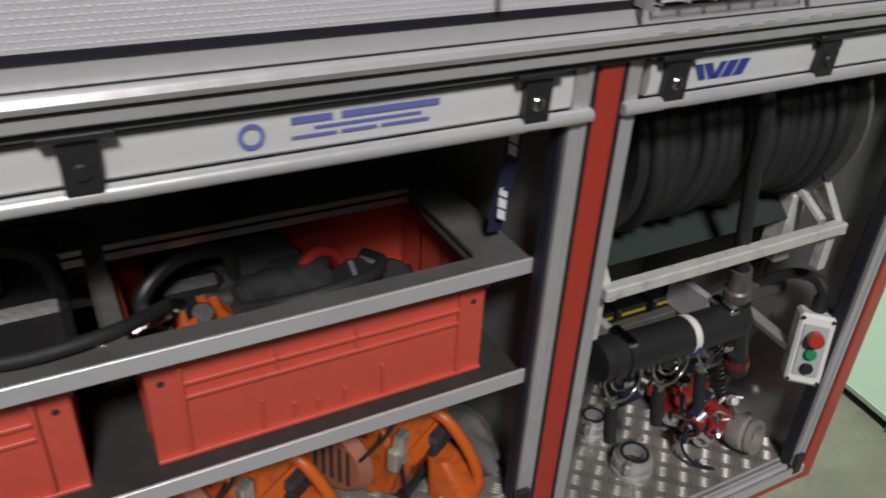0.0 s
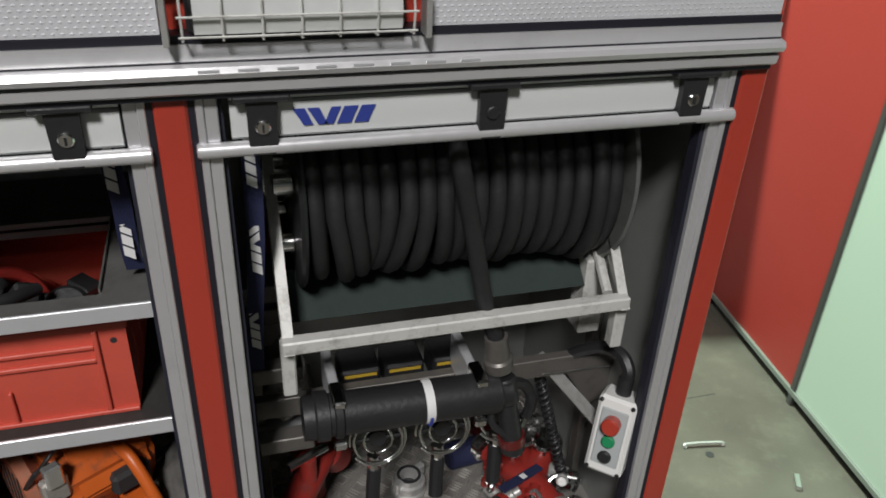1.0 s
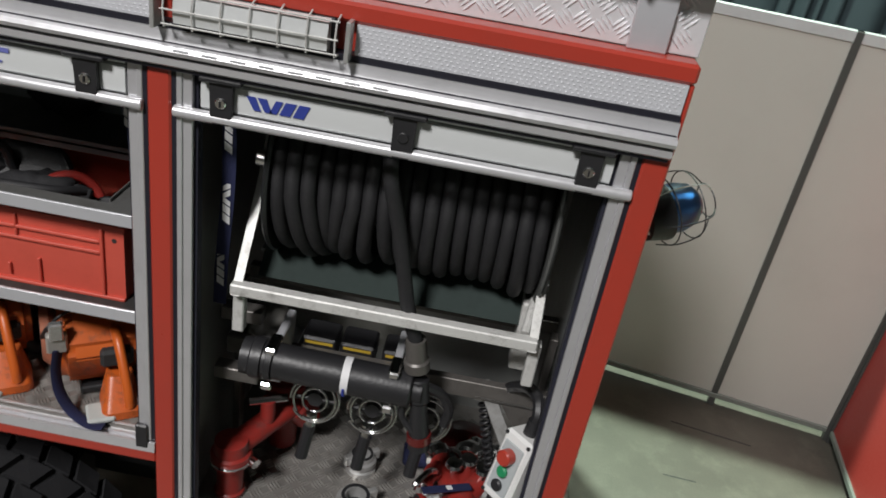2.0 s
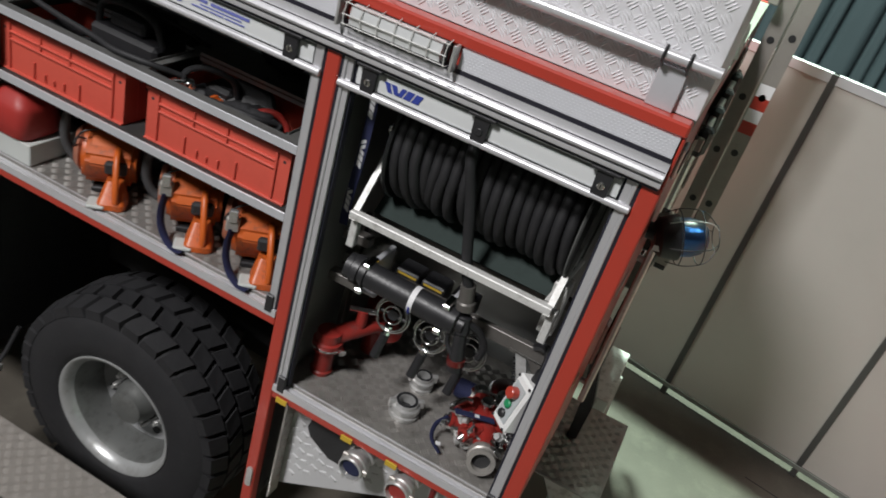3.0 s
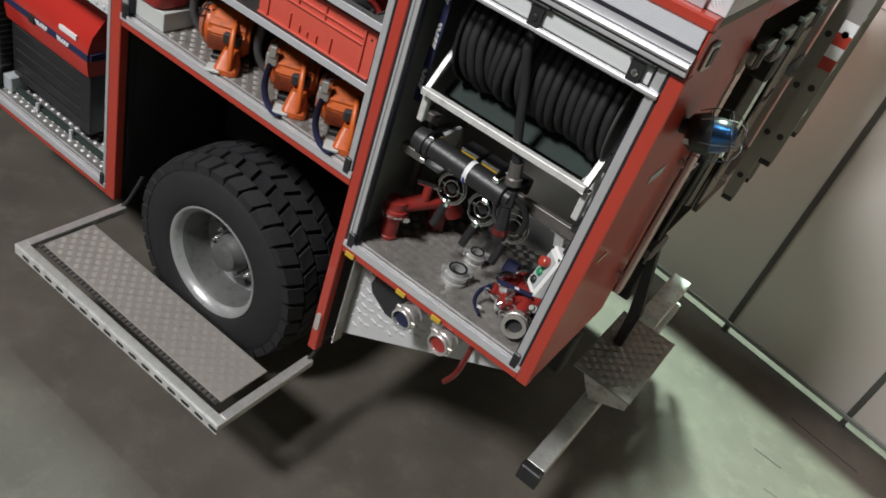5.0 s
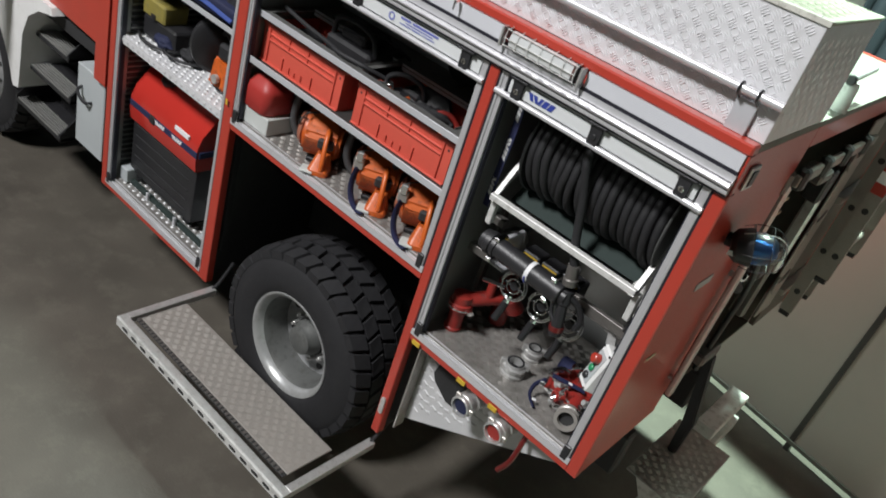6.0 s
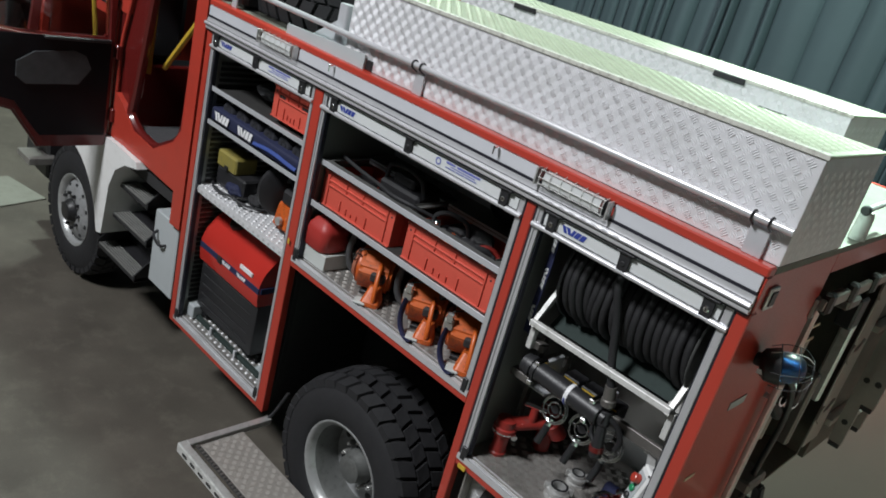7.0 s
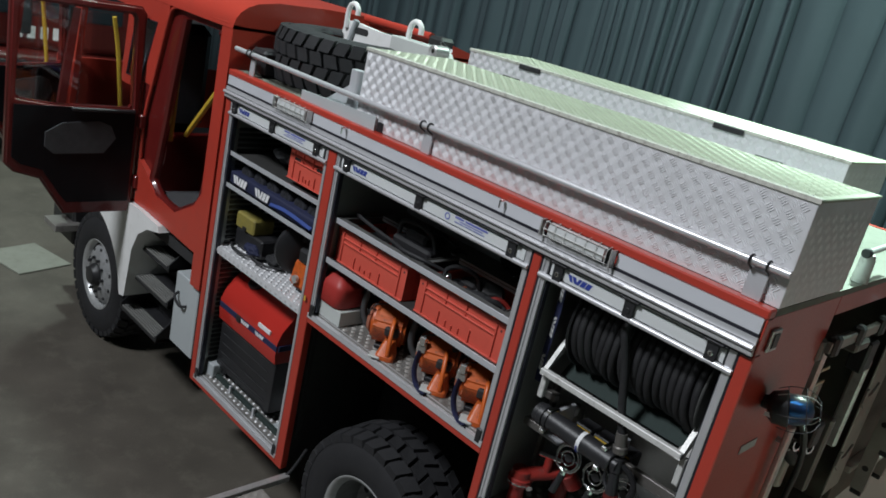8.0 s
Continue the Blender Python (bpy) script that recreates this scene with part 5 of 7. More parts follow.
ladder(0.92, 2.1, 2.44, 1.36, 3.2, "inner section of an aluminium extension ladder at the rear")
l1 = ladder(1.0, 1.95, 2.52, 1.7, 3.12, "outer section of an aluminium ladder with red and white stripes")
for k, m in enumerate((RED, WHITE_MARK, RED, WHITE_MARK)):
    part("stripe", box(B(), -0.034, 0.034, -0.3, -0.297, 0.52 + k * 0.06, 0.58 + k * 0.06), m, l1)
for z in (1.5, 2.1, 2.8):
    bm = box(B(), X1 - 0.002, 0.883, 1.96, 2.44, z - 0.02, z + 0.02, 0.004)
    part("ladder_bracket", bm, LADDER_ALU, truck, "ladder bracket")
for y, z, h in ((0.86, 1.7, 0.5), (1.1, 2.0, 0.35), (1.35, 1.5, 0.6)):
    bm = cyl(B(), (0.7, y, z), (0.7, y, z + h), 0.035, 14, bevel=0.006)
    part("pump_pipe", bm, LADDER_ALU, truck, "pump pipe in the rear bay")
for y, z in ((1.0, 2.2), (1.2, 2.3), (1.0, 1.6)):
    bm = cyl(B(), (0.47, y, z), (0.5, y, z), 0.05, 20, bevel=0.004)
    part("pump_gauge", bm, BLACK, truck, "round gauge on the pump panel")
bm = box(B(), 0.86, 0.885, 0.585, 0.635, 1.42, 2.14, 0.006)
part("rear_handrail", bm, STEEL, truck, "flat grey metal bar on the rear wall")
for z in (1.5, 2.06):
    part("handrail_foot", cyl(B(), (X1 - 0.002, 0.61, z), (0.862, 0.61, z), 0.012, 10), STEEL, truck)
# upright plate with hooks that carries the ladder
plate = piece("ladder_plate", LADDER_ALU, (0.842, 0.852, 1.72, 1.95, 1.4, 2.58), bevel=0.003, label="dull steel ladder carrier plate")
for y, z in ((1.74, 2.36), (1.76, 1.98), (1.78, 1.6)):
    bm = prism(B(), [(y + 0.1, z - 0.06), (y - 0.02, z - 0.05), (y - 0.09, z + 0.0), (y - 0.085, z + 0.07), (y - 0.05, z + 0.075), (y - 0.045, z + 0.03), (y + 0.02, z + 0.03), (y + 0.1, z + 0.08)], 0, 0.852, 0.862)
    part("ladder_hook", bm, LADDER_ALU, plate, "bent steel hook", smooth=None)
bm = tube(B(), smooth_path([(0.9, 0.4, 2.28), (0.9, 0.68, 2.12), (0.87, 0.95, 1.85), (0.86, 0.96, 1.6), (0.857, 0.94, 1.4)]), 0.014, 12)
part("rear_pipe", bm, BLACK, truck, "thin black pipe down the rear wall")
# arm that carries the rear step
bm = prism(B(), [(0.79, 1.25), (0.836, 1.25), (0.93, 0.84), (0.925, 0.602), (0.875, 0.602), (0.875, 0.83)], 1, 1.365, 1.43)
bmesh.ops.bevel(bm, geom=bm.edges[:], offset=0.008, segments=2, affect="EDGES")
part("step_arm", bm, BLACK, truck, "black arm carrying the rear step", smooth=50)


def beacon():
    root = thing("beacon", "blue rotating beacon in a wire cage with a black cap", "beacon", (X1, 0.27, 2.32))
    d, u, v = axes((0.86, 0.34, 0.26))
    c = Vector((0.07, 0.0, 0.005))

    def at(a, r, t):
        return c + d * a + r * (math.cos(t) * u + math.sin(t) * v)
    part("arm", cyl(B(), (0, 0, 0), c + d * 0.0, 0.03, 14), BLACK, root)
    bm = lathe(B(), c, d, [(-0.05, 0.0), (-0.05, 0.045), (-0.03, 0.068), (0.02, 0.078), (0.03, 0.078), (0.035, 0.07), (0.035, 0.0)], 28)
    part("cap", bm, BLACK, root, "black cap with white print")
    bm = lathe(B(), c, d, [(0.036, 0.066), (0.07, 0.066), (0.105, 0.056), (0.125, 0.036), (0.132, 0.0)], 28)
    part("lens", bm, BLUE_LENS, root, "blue plastic lens")
    part("reflector", cyl(B(), c + d * 0.038, c + d * 0.1, 0.032, 20, 0.022), BRIGHT_ALLOY, root, "bright reflector in the lens")
    for k in range(6):
        t = math.pi * k / 3 + 0.3
        bm = tube(B(), smooth_path([at(-0.01, 0.082, t), at(0.05, 0.096, t), at(0.12, 0.085, t), at(0.155, 0.045, t)], 4), 0.0019, 6)
        part("cage_wire", bm, STEEL if k % 3 == 1 else BLACK, root, "thin cage wire")
    for a, r in ((0.03, 0.094), (0.1, 0.091), (0.155, 0.045)):
        bm = tube(B(), [at(a, r, 2 * math.pi * k / 24) for k in range(24)], 0.0019, 6, True)
        part("cage_ring", bm, BLACK, root, "thin dark cage ring")
    text_bars(root, (0.04, -0.071, -0.03), (0.86, 0.34, 0.0), (0, 0, 1), [(0.0, 0.05, 0.02, 0.0)], WHITE_MARK)
    root.scale = (0.86, 0.86, 0.86)


beacon()


def rear_bumper():
    bm = box(B(), 0.92, 1.02, 0.44, 2.3, 0.37, 0.46, 0.005)
    bp = part("rear_bumper", bm, STEEL, truck, "square steel under-run bar", smooth=None)
    part("bumper_cap", box(B(), 0.915, 1.025, 0.39, 0.442, 0.365, 0.465, 0.006), BLACK, bp, "black plastic end cap")
    bm = box(B(), 0.805, 1.145, 1.03, 1.69, 0.59, 0.6, 0.002)
    st = part("rear_step", bm, TREAD_DULL, truck, "tread plate rear step", smooth=None)
    bm = B()
    tread(bm, (0.81, 1.04, 0.6), (1, 0, 0), (0, 1, 0), 0.33, 0.64, 0.07, 3, 0.03, 0.007, 0.002)
    stuff("step_tread", bm, TREAD_DULL, st, None)
    bm = B()
    prism(bm, [(0.87, 0.59), (1.14, 0.59), (1.14, 0.54), (0.95, 0.46)], 1, 1.032, 1.04)
    part("step_side", bm, WORN_WHITE, st, smooth=None)
    part("step_support", box(B(), 0.93, 1.0, 1.08, 1.16, 0.46, 0.59), WORN_WHITE, st)
    bm = box(B(), 0.88, 1.0, 1.75, 2.3, 0.55, 0.63, 0.004)
    part("side_plate", bm, WORN_WHITE, bp)


rear_bumper()


# ---------- rear locker ----------
def hose_reel():
    root = thing("hose_reel", "hose reel with black rubber hose in a worn white frame", "hose reel", (0.36, 0.3, 2.04))
    O = Vector((0.36, 0.3, 2.04))
    rnd = random.Random(11)
    cz, cy = 0.23, 0.02
    # drum and flanges
    part("drum", cyl(B(), (-0.3, cy, cz), (0.32, cy, cz), 0.12, 32), BLACK, root)
    bm = lathe(B(), (-0.305, cy, cz), (1, 0, 0), [(0, 0.03), (0, 0.215), (0.006, 0.22), (0.012, 0.215), (0.012, 0.03)], 48, True)
    part("flange", bm, BLACK, root)
    bm = lathe(B(), (0.318, cy, cz), (1, 0, 0), [(0, 0.03), (0, 0.222), (0.005, 0.227), (0.01, 0.222), (0.01, 0.03)], 48, True)
    part("flange", bm, BARREL, root, "dull grey flange")
    for k in range(5):
        bm = B()
        a = 2 * math.pi * k / 5 + 0.3
        cyl(bm, (-0.345, cy + 0.13 * math.cos(a), cz + 0.13 * math.sin(a)), (-0.305, cy + 0.13 * math.cos(a), cz + 0.13 * math.sin(a)), 0.02, 12, bevel=0.004)
        part("hub_stud", bm, CHROME, root)
    bm = cyl(B(), (-0.36, cy, cz), (-0.3, cy, cz), 0.05, 20, bevel=0.005)
    part("hub", bm, CHROME, root, "polished reel hub")
    # hose turns as one winding line that ends in the loose end over the bar
    turns, path = 18, []
    jit = [rnd.uniform(-1, 1) for _ in range(turns + 2)]
    for k in range(turns):
        x = -0.285 + k * 0.0335
        for i in range(36):
            a = 2 * math.pi * i / 36 + math.pi / 2
            s = i / 36
            w = jit[k] * (1 - s) + jit[k + 1] * s
            r = 0.187 + 0.007 * w + 0.009 * math.sin((k + s) * 1.3)
            low = max(0.0, -math.sin(a))
            lean = 0.03 * math.sin((k + s) * 0.9) if k < 8 else 0.008 * w
            path.append(Vector((x + 0.0335 * s + lean * low, cy + r * math.cos(a), cz + r * math.sin(a) - 0.012 * abs(w) * low)))
    bm = tube(B(), path, 0.0172, 9)
    pts = [(0.317, 0.13, 2.47), (0.325, 0.085, 2.38), (0.36, 0.1, 2.24), (0.4, 0.11, 2.06), (0.43, 0.115, 1.97)]
    part("hose_end", tube(B(), smooth_path([Vector(p) - O for p in pts], 8), 0.017, 12), HOSE, root, "loose hose end", smooth=60)
    part("hose", bm, HOSE, root, "black ribbed rubber hose", smooth=60)
    # fitting and spray gun at the loose end
    bm = lathe(B(), Vector((0.43, 0.115, 1.975)) - O, Vector((0.02, 0.005, -0.12)), [(0, 0.018), (0.0, 0.024), (0.055, 0.026), (0.06, 0.031), (0.085, 0.031), (0.09, 0.02)], 20)
    part("hose_fitting", bm, DARK_STEEL, root, "grey hose fitting")
    g = Vector((0.452, 0.11, 1.87)) - O
    bm = B()
    cyl(bm, g, g + Vector((0.01, -0.012, -0.06)), 0.026, 16, bevel=0.004)
    cyl(bm, g + Vector((0.01, -0.012, -0.06)), g + Vector((0.03, -0.02, -0.19)), 0.02, 14, 0.028)
    tube(bm, smooth_path([g + Vector(v) for v in ((0.02, 0.0, -0.02), (0.06, 0.02, -0.05), (0.085, 0.03, -0.1), (0.08, 0.03, -0.15))]), 0.013, 8)
    tube(bm, smooth_path([g + Vector(v) for v in ((-0.02, -0.01, -0.03), (-0.025, -0.02, -0.1), (0.01, -0.03, -0.14))]), 0.008, 8)
    gun = part("spray_gun", bm, BLACK, root, "black spray gun")
    part("gun_ring", lathe(B(), g + Vector((0.024, -0.017, -0.15)), (0.02, -0.008, -0.13), [(0, 0.024), (0, 0.03), (0.02, 0.031), (0.02, 0.024)], 20, True), SHADED_DARK_RED, gun, "dark red ring")
    # swing frame
    part("front_bar", box(B(), -0.355, 0.338, -0.228, -0.2, -0.014, 0.014, 0.003), WORN_WHITE, root, "worn white square bar")
    for s, xx in ((-1, -0.352), (1, 0.33)):
        bm = B()
        prism(bm, [(-0.225, -0.012), (-0.19, -0.012), (0.06, 0.22), (0.05, 0.3), (0.0, 0.3), (-0.06, 0.2)], 0, xx, xx + 0.008)
        part("side_arm", bm, WORN_WHITE, root, "worn white side arm", smooth=None)
        bm = B()
        prism(bm, [(-0.229, -0.012), (-0.224, -0.012), (-0.056, 0.2), (0.004, 0.3), (-0.003, 0.3), (-0.062, 0.202)], 0, xx - 0.012 * (s > 0), xx + 0.008 + 0.012 * (s < 0))
        part("arm_flange", bm, WORN_WHITE, root, "worn white arm edge", smooth=None)
        bm = box(B(), xx - 0.004, xx + 0.022, -0.2, -0.17, -0.13, -0.012, 0.003)
        part("leg", bm, WORN_WHITE, root)
        part("bolt", cyl(B(), (xx - 0.002, -0.12, 0.11), (xx + 0.012, -0.12, 0.11), 0.009, 8), CHROME, root)
    part("corner_block", box(B(), 0.3, 0.352, -0.1, -0.04, -0.16, 0.03, 0.004), WORN_WHITE, root)
    bm = tube(B(), [(0.34, 0.0, 0.08), (0.31, -0.18, 0.0)], 0.011, 8)
    part("stay", bm, WORN_WHITE, root)
    # trough under the drum
    bm = B()
    prism(bm, [(-0.1, -0.03), (-0.02, 0.04), (0.1, 0.0), (0.3, 0.0), (0.3, -0.01), (0.1, -0.012), (-0.02, 0.028), (-0.092, -0.036)], 0, -0.33, 0.3)
    part("trough", bm, GREEN_GREY, root, "grey-green sheet metal trough", smooth=None)


GREEN_GREY = material("grey_green_sheet", (0.03, 0.042, 0.039), 0.78, 0.0, 0.15, 6, 90, 0.02, dirt=(0.02, 0.026, 0.024), dirt_amount=0.4)
GREEN_GREY.node_tree.nodes["Principled BSDF"].inputs["Specular IOR Level"].default_value = 0.2
hose_reel()


def locker_rack():
    root = thing("equipment_rack", "grey steel cross beams under the hose reel", "rack", (0.36, 0.3, 1.75))
    part("beam", box(B(), -0.41, 0.425, -0.07, -0.045, -0.005, 0.045, 0.002), DARK_STEEL, root, smooth=None)
    part("beam", box(B(), -0.41, 0.425, 0.1, 0.13, 0.12, 0.16, 0.002), DARK_STEEL, root, smooth=None)
    part("beam", box(B(), -0.41, -0.3, -0.16, -0.12, -0.02, 0.015, 0.002), DARK_STEEL, root, smooth=None)
    part("beam", box(B(), -0.41, -0.31, -0.12, -0.08, 0.13, 0.165, 0.002), DARK_STEEL, root, smooth=None)
    bm = B()
    prism(bm, rounded(0.5, 0.14, 0.065, 6, 0.0, 0.1), 2, 0.168, 0.176)
    part("oval_plate", bm, DARK_STEEL, root, "sheet metal plate with rounded ends", smooth=None)
    bm = B()
    prism(bm, rounded(0.4, 0.08, 0.038, 6, 0.0, 0.1), 2, 0.1765, 0.179)
    part("oval_recess", bm, BLACK_MATT, root, smooth=None)
    for x in (-0.41, 0.4):
        part("upright", box(B(), x, x + 0.02, 0.0, 0.04, -0.44, 0.17, 0.002), DARK_STEEL, root, smooth=None)
    bm = B()
    prism(bm, [(0.3, 0.0), (0.425, 0.03), (0.425, -0.1), (0.38, -0.12)], 1, -0.06, -0.052)
    part("gusset", bm, DARK_STEEL, root, smooth=None)


locker_rack()
for x in (0.18, 0.28, 0.39):
    bm = box(B(), x - 0.045, x + 0.045, 0.262, 0.35, 1.745, 1.815, 0.006)
    t = thing("battery_pack", "black battery pack with a yellow edge on the rack", "battery", (0, 0, 0), group="battery packs")
    part("case", bm, BLACK, t)
    part("label", box(B(), x - 0.036, x + 0.036, 0.2612, 0.2622, 1.798, 1.806), YELLOW, t, "yellow label")


def angle_iron(p0, p1, w):
    """An L profile between two points, its flanges facing up and to the front."""
    d = (Vector(p1) - Vector(p0)).normalized()
    side = d.cross(Vector((0, 0, 1))).normalized() * w
    bm = B()
    for face in ((Vector((0, 0, 0)), side, Vector((0, 0, 0.004))), (Vector((0, 0, -w)), side * 0.12, Vector((0, 0, w)))):
        o, a, h = face
        lo = [bm.verts.new(Vector(q) + o + e) for q, e in ((p0, a * 0), (p1, a * 0), (p1, a), (p0, a))]
        hi = [bm.verts.new(v.co + h) for v in lo]
        skin(bm, lo, hi)
        bm.faces.new(lo), bm.faces.new(hi)
    bmesh.ops.recalc_face_normals(bm, faces=bm.faces[:])
    part("angle_iron", bm, STEEL, truck, "pale steel angle iron in the pump locker", smooth=None)


angle_iron((0.6, 0.26, 1.752), (0.783, 0.26, 1.745), 0.03)
angle_iron((0.63, 0.3, 1.76), (0.735, 0.12, 1.66), 0.035)


def foam_pipe():
    root = thing("foam_pipe", "black cylindrical branch pipe with a white paper band", "branch pipe", (0.24, 0.1, 1.845))
    a, b = Vector((-0.13, 0, 0.004)), Vector((0.2, 0, -0.004))
    part("barrel", cyl(B(), a, b, 0.044, 32, bevel=0.004), BLACK, root, "black barrel")
    bm = lathe(B(), a, (-1, 0, 0.02), [(0, 0.036), (0.0, 0.048), (0.014, 0.049), (0.016, 0.043), (0.024, 0.043), (0.026, 0.05), (0.05, 0.05), (0.054, 0.045), (0.075, 0.044), (0.078, 0.0)], 32)
    part("ribbed_end", bm, BLACK, root)
    part("paper_band", cyl(B(), (0.036, 0, 0.0), (0.054, 0, 0.0), 0.0452, 32, caps=False), WHITE_MARK, root, "white paper band")
    bm = B()
    for k in range(7):
        aa = 3.3 + k * 0.16
        box(bm, 0.042, 0.048, -0.004 + 0.0458 * math.cos(aa), 0.0 + 0.0458 * math.cos(aa), 0.0458 * math.sin(aa) - 0.002, 0.0458 * math.sin(aa) + 0.002)
    part("printed_line", bm, INK, root, smooth=None)
    for x in (-0.135, 0.155):
        bm = box(B(), x - 0.013, x + 0.013, -0.03, 0.04, 0.036, 0.054, 0.004)
        part("clip", bm, CHROME, root, "bright metal spring clip")
        bm = box(B(), x - 0.016, x + 0.01, -0.045, -0.03, -0.055, -0.035, 0.004)
        part("clip_end", bm, CHROME, root)
        part("clip_back", box(B(), x - 0.01, x + 0.01, 0.04, 0.17, -0.05, 0.04, 0.003), SHELF, root)
    bm = cyl(B(), (0.2, 0, -0.004), (0.225, 0, -0.004), 0.03, 20)
    part("coupling", bm, BLACK, root)


foam_pipe()


def ring_valve(p):
    root = thing("ball_valve", "valve with bright open wire rings and a black lever", "valve", p, group="outlet valves")
    d, u, v = axes((0, -1, 0.25))
    for name, r, lift, a0, a1, wire in (("ring", 0.0415, 0.014, -0.2, 5.6, 0.0026), ("ring", 0.036, 0.018, 0.3, 6.2, 0.0022), ("inner_ring", 0.021, 0.016, 0.6, 6.7, 0.0022)):
        bm = tube(B(), [d * lift + r * (math.cos(a0 + (a1 - a0) * k / 30) * u + math.sin(a0 + (a1 - a0) * k / 30) * v) for k in range(31)], wire, 8)
        part(name, bm, CHROME, root, "bright open wire ring", smooth=60)
    part("cross_arm", box(B(), -0.036, 0.036, -0.012, -0.006, -0.004, 0.004, 0.002), BLACK, root)
    part("core", cyl(B(), (0, 0.012, 0), (0, -0.014, 0.003), 0.013, 16), BLACK, root)
    part("stem", cyl(B(), (-0.005, -0.005, -0.035), (-0.005, -0.012, -0.06), 0.01, 10), CHROME, root)
    bm = tube(B(), smooth_path([(-0.005, -0.012, -0.055), (-0.008, -0.018, -0.08), (-0.012, -0.03, -0.115)]), 0.011, 10)
    part("lever", bm, BLACK, root, "black lever")
    bm = box(B(), -0.012, 0.012, 0.012, 0.02, -0.02, 0.05, 0.003)
    part("mount", bm, BLACK, root)
    root.scale = (1.5, 1.5, 1.5)


for p in ((0.2, 0.2, 1.682), (0.348, 0.2, 1.68), (0.488, 0.2, 1.69)):
    ring_valve(p)


def control_box():
    root = thing("control_box", "pale grey control box with red and green buttons", "control box", (0.735, 0.07, 1.69))
    root.matrix_world = pose(0.72, 0.078, 1.69, -14, 0, -44) @ Matrix.Diagonal((1.25, 1.25, 1.25, 1))
    part("case", box(B(), -0.034, 0.034, -0.03, 0.03, -0.075, 0.075, 0.006), WHITE_PAINT, root, "pale grey case")
    part("face", box(B(), -0.024, 0.024, -0.033, -0.03, -0.055, 0.055, 0.002), GREY_PAINT, root)
    for z, m, r, h in ((0.03, RED, 0.016, 0.024), (-0.005, GREEN_BTN, 0.012, 0.01), (-0.036, BLACK, 0.012, 0.01)):
        part("button", cyl(B(), (0, -0.033, z), (0, -0.033 - h, z), r, 18, bevel=0.003), m, root, {RED: "red emergency button", GREEN_BTN: "green button"}.get(m, "black button"))
    for sx in (-1, 1):
        for sz in (-1, 1):
            part("screw", cyl(B(), (sx * 0.028, -0.03, sz * 0.067), (sx * 0.028, -0.0325, sz * 0.067), 0.004, 8), BLACK, root)
    part("gland", cyl(B(), (0, 0, 0.073), (0, 0, 0.105), 0.014, 12), BLACK, root)
    bm = tube(B(), smooth_path([(0, 0, 0.1), (0.0, 0.0, 0.12), (-0.02, 0.01, 0.14), (-0.06, 0.03, 0.135), (-0.11, 0.05, 0.1), (-0.16, 0.08, 0.04)]), 0.012, 8)
    part("cable", bm, BLACK, root, "black cable")
    part("bracket", box(B(), -0.012, 0.05, 0.03, 0.06, -0.04, 0.04, 0.002), SHELF, root)


control_box()


def coupling(p, r, h, tilt=(0, 0, 0), label="polished metal hose coupling standing on the locker floor", mat=None):
    root = thing("hose_coupling", label, "hose coupling", p, group="hose couplings")
    root.matrix_world = Matrix.Translation(p) @ pose(0, 0, 0, *tilt)
    m = mat or STEEL
    bm = lathe(B(), (0, 0, 0), (0, 0, 1), [(0, r * 0.55), (0, r), (h * 0.25, r * 1.02), (h * 0.3, r * 0.9), (h * 0.45, r * 0.88), (h * 0.5, r * 0.98), (h * 0.72, r * 0.96), (h * 0.78, r * 0.8), (h, r * 0.76), (h, r * 0.5), (h * 0.4, r * 0.48)], 36)
    part("body", bm, m, root)
    part("seal_ring", lathe(B(), (0, 0, h), (0, 0, 1), [(0.0, r * 0.72), (0.003, r * 0.7), (0.003, r * 0.56), (0, r * 0.54)], 32), BLACK, root, "black rubber seal")
    part("bore", cyl(B(), (0, 0, h * 0.38), (0, 0, h * 0.42), r * 0.5, 24), BLACK_MATT, root)
    for k in range(2):
        a = math.pi * k + 0.6
        c, s = math.cos(a), math.sin(a)
        bm = box(B(), -0.014, 0.014, -0.009, 0.009, h * 0.5, h * 1.05, 0.003, pose(c * r * 0.92, s * r * 0.92, 0, 0, 0, math.degrees(a)))
        part("lug", bm, m, root)
    return root


coupling((0.335, 0.205, 1.298), 0.056, 0.062)
coupling((0.322, 0.37, 1.298), 0.045, 0.06, label="smaller polished hose coupling standing on the locker floor")




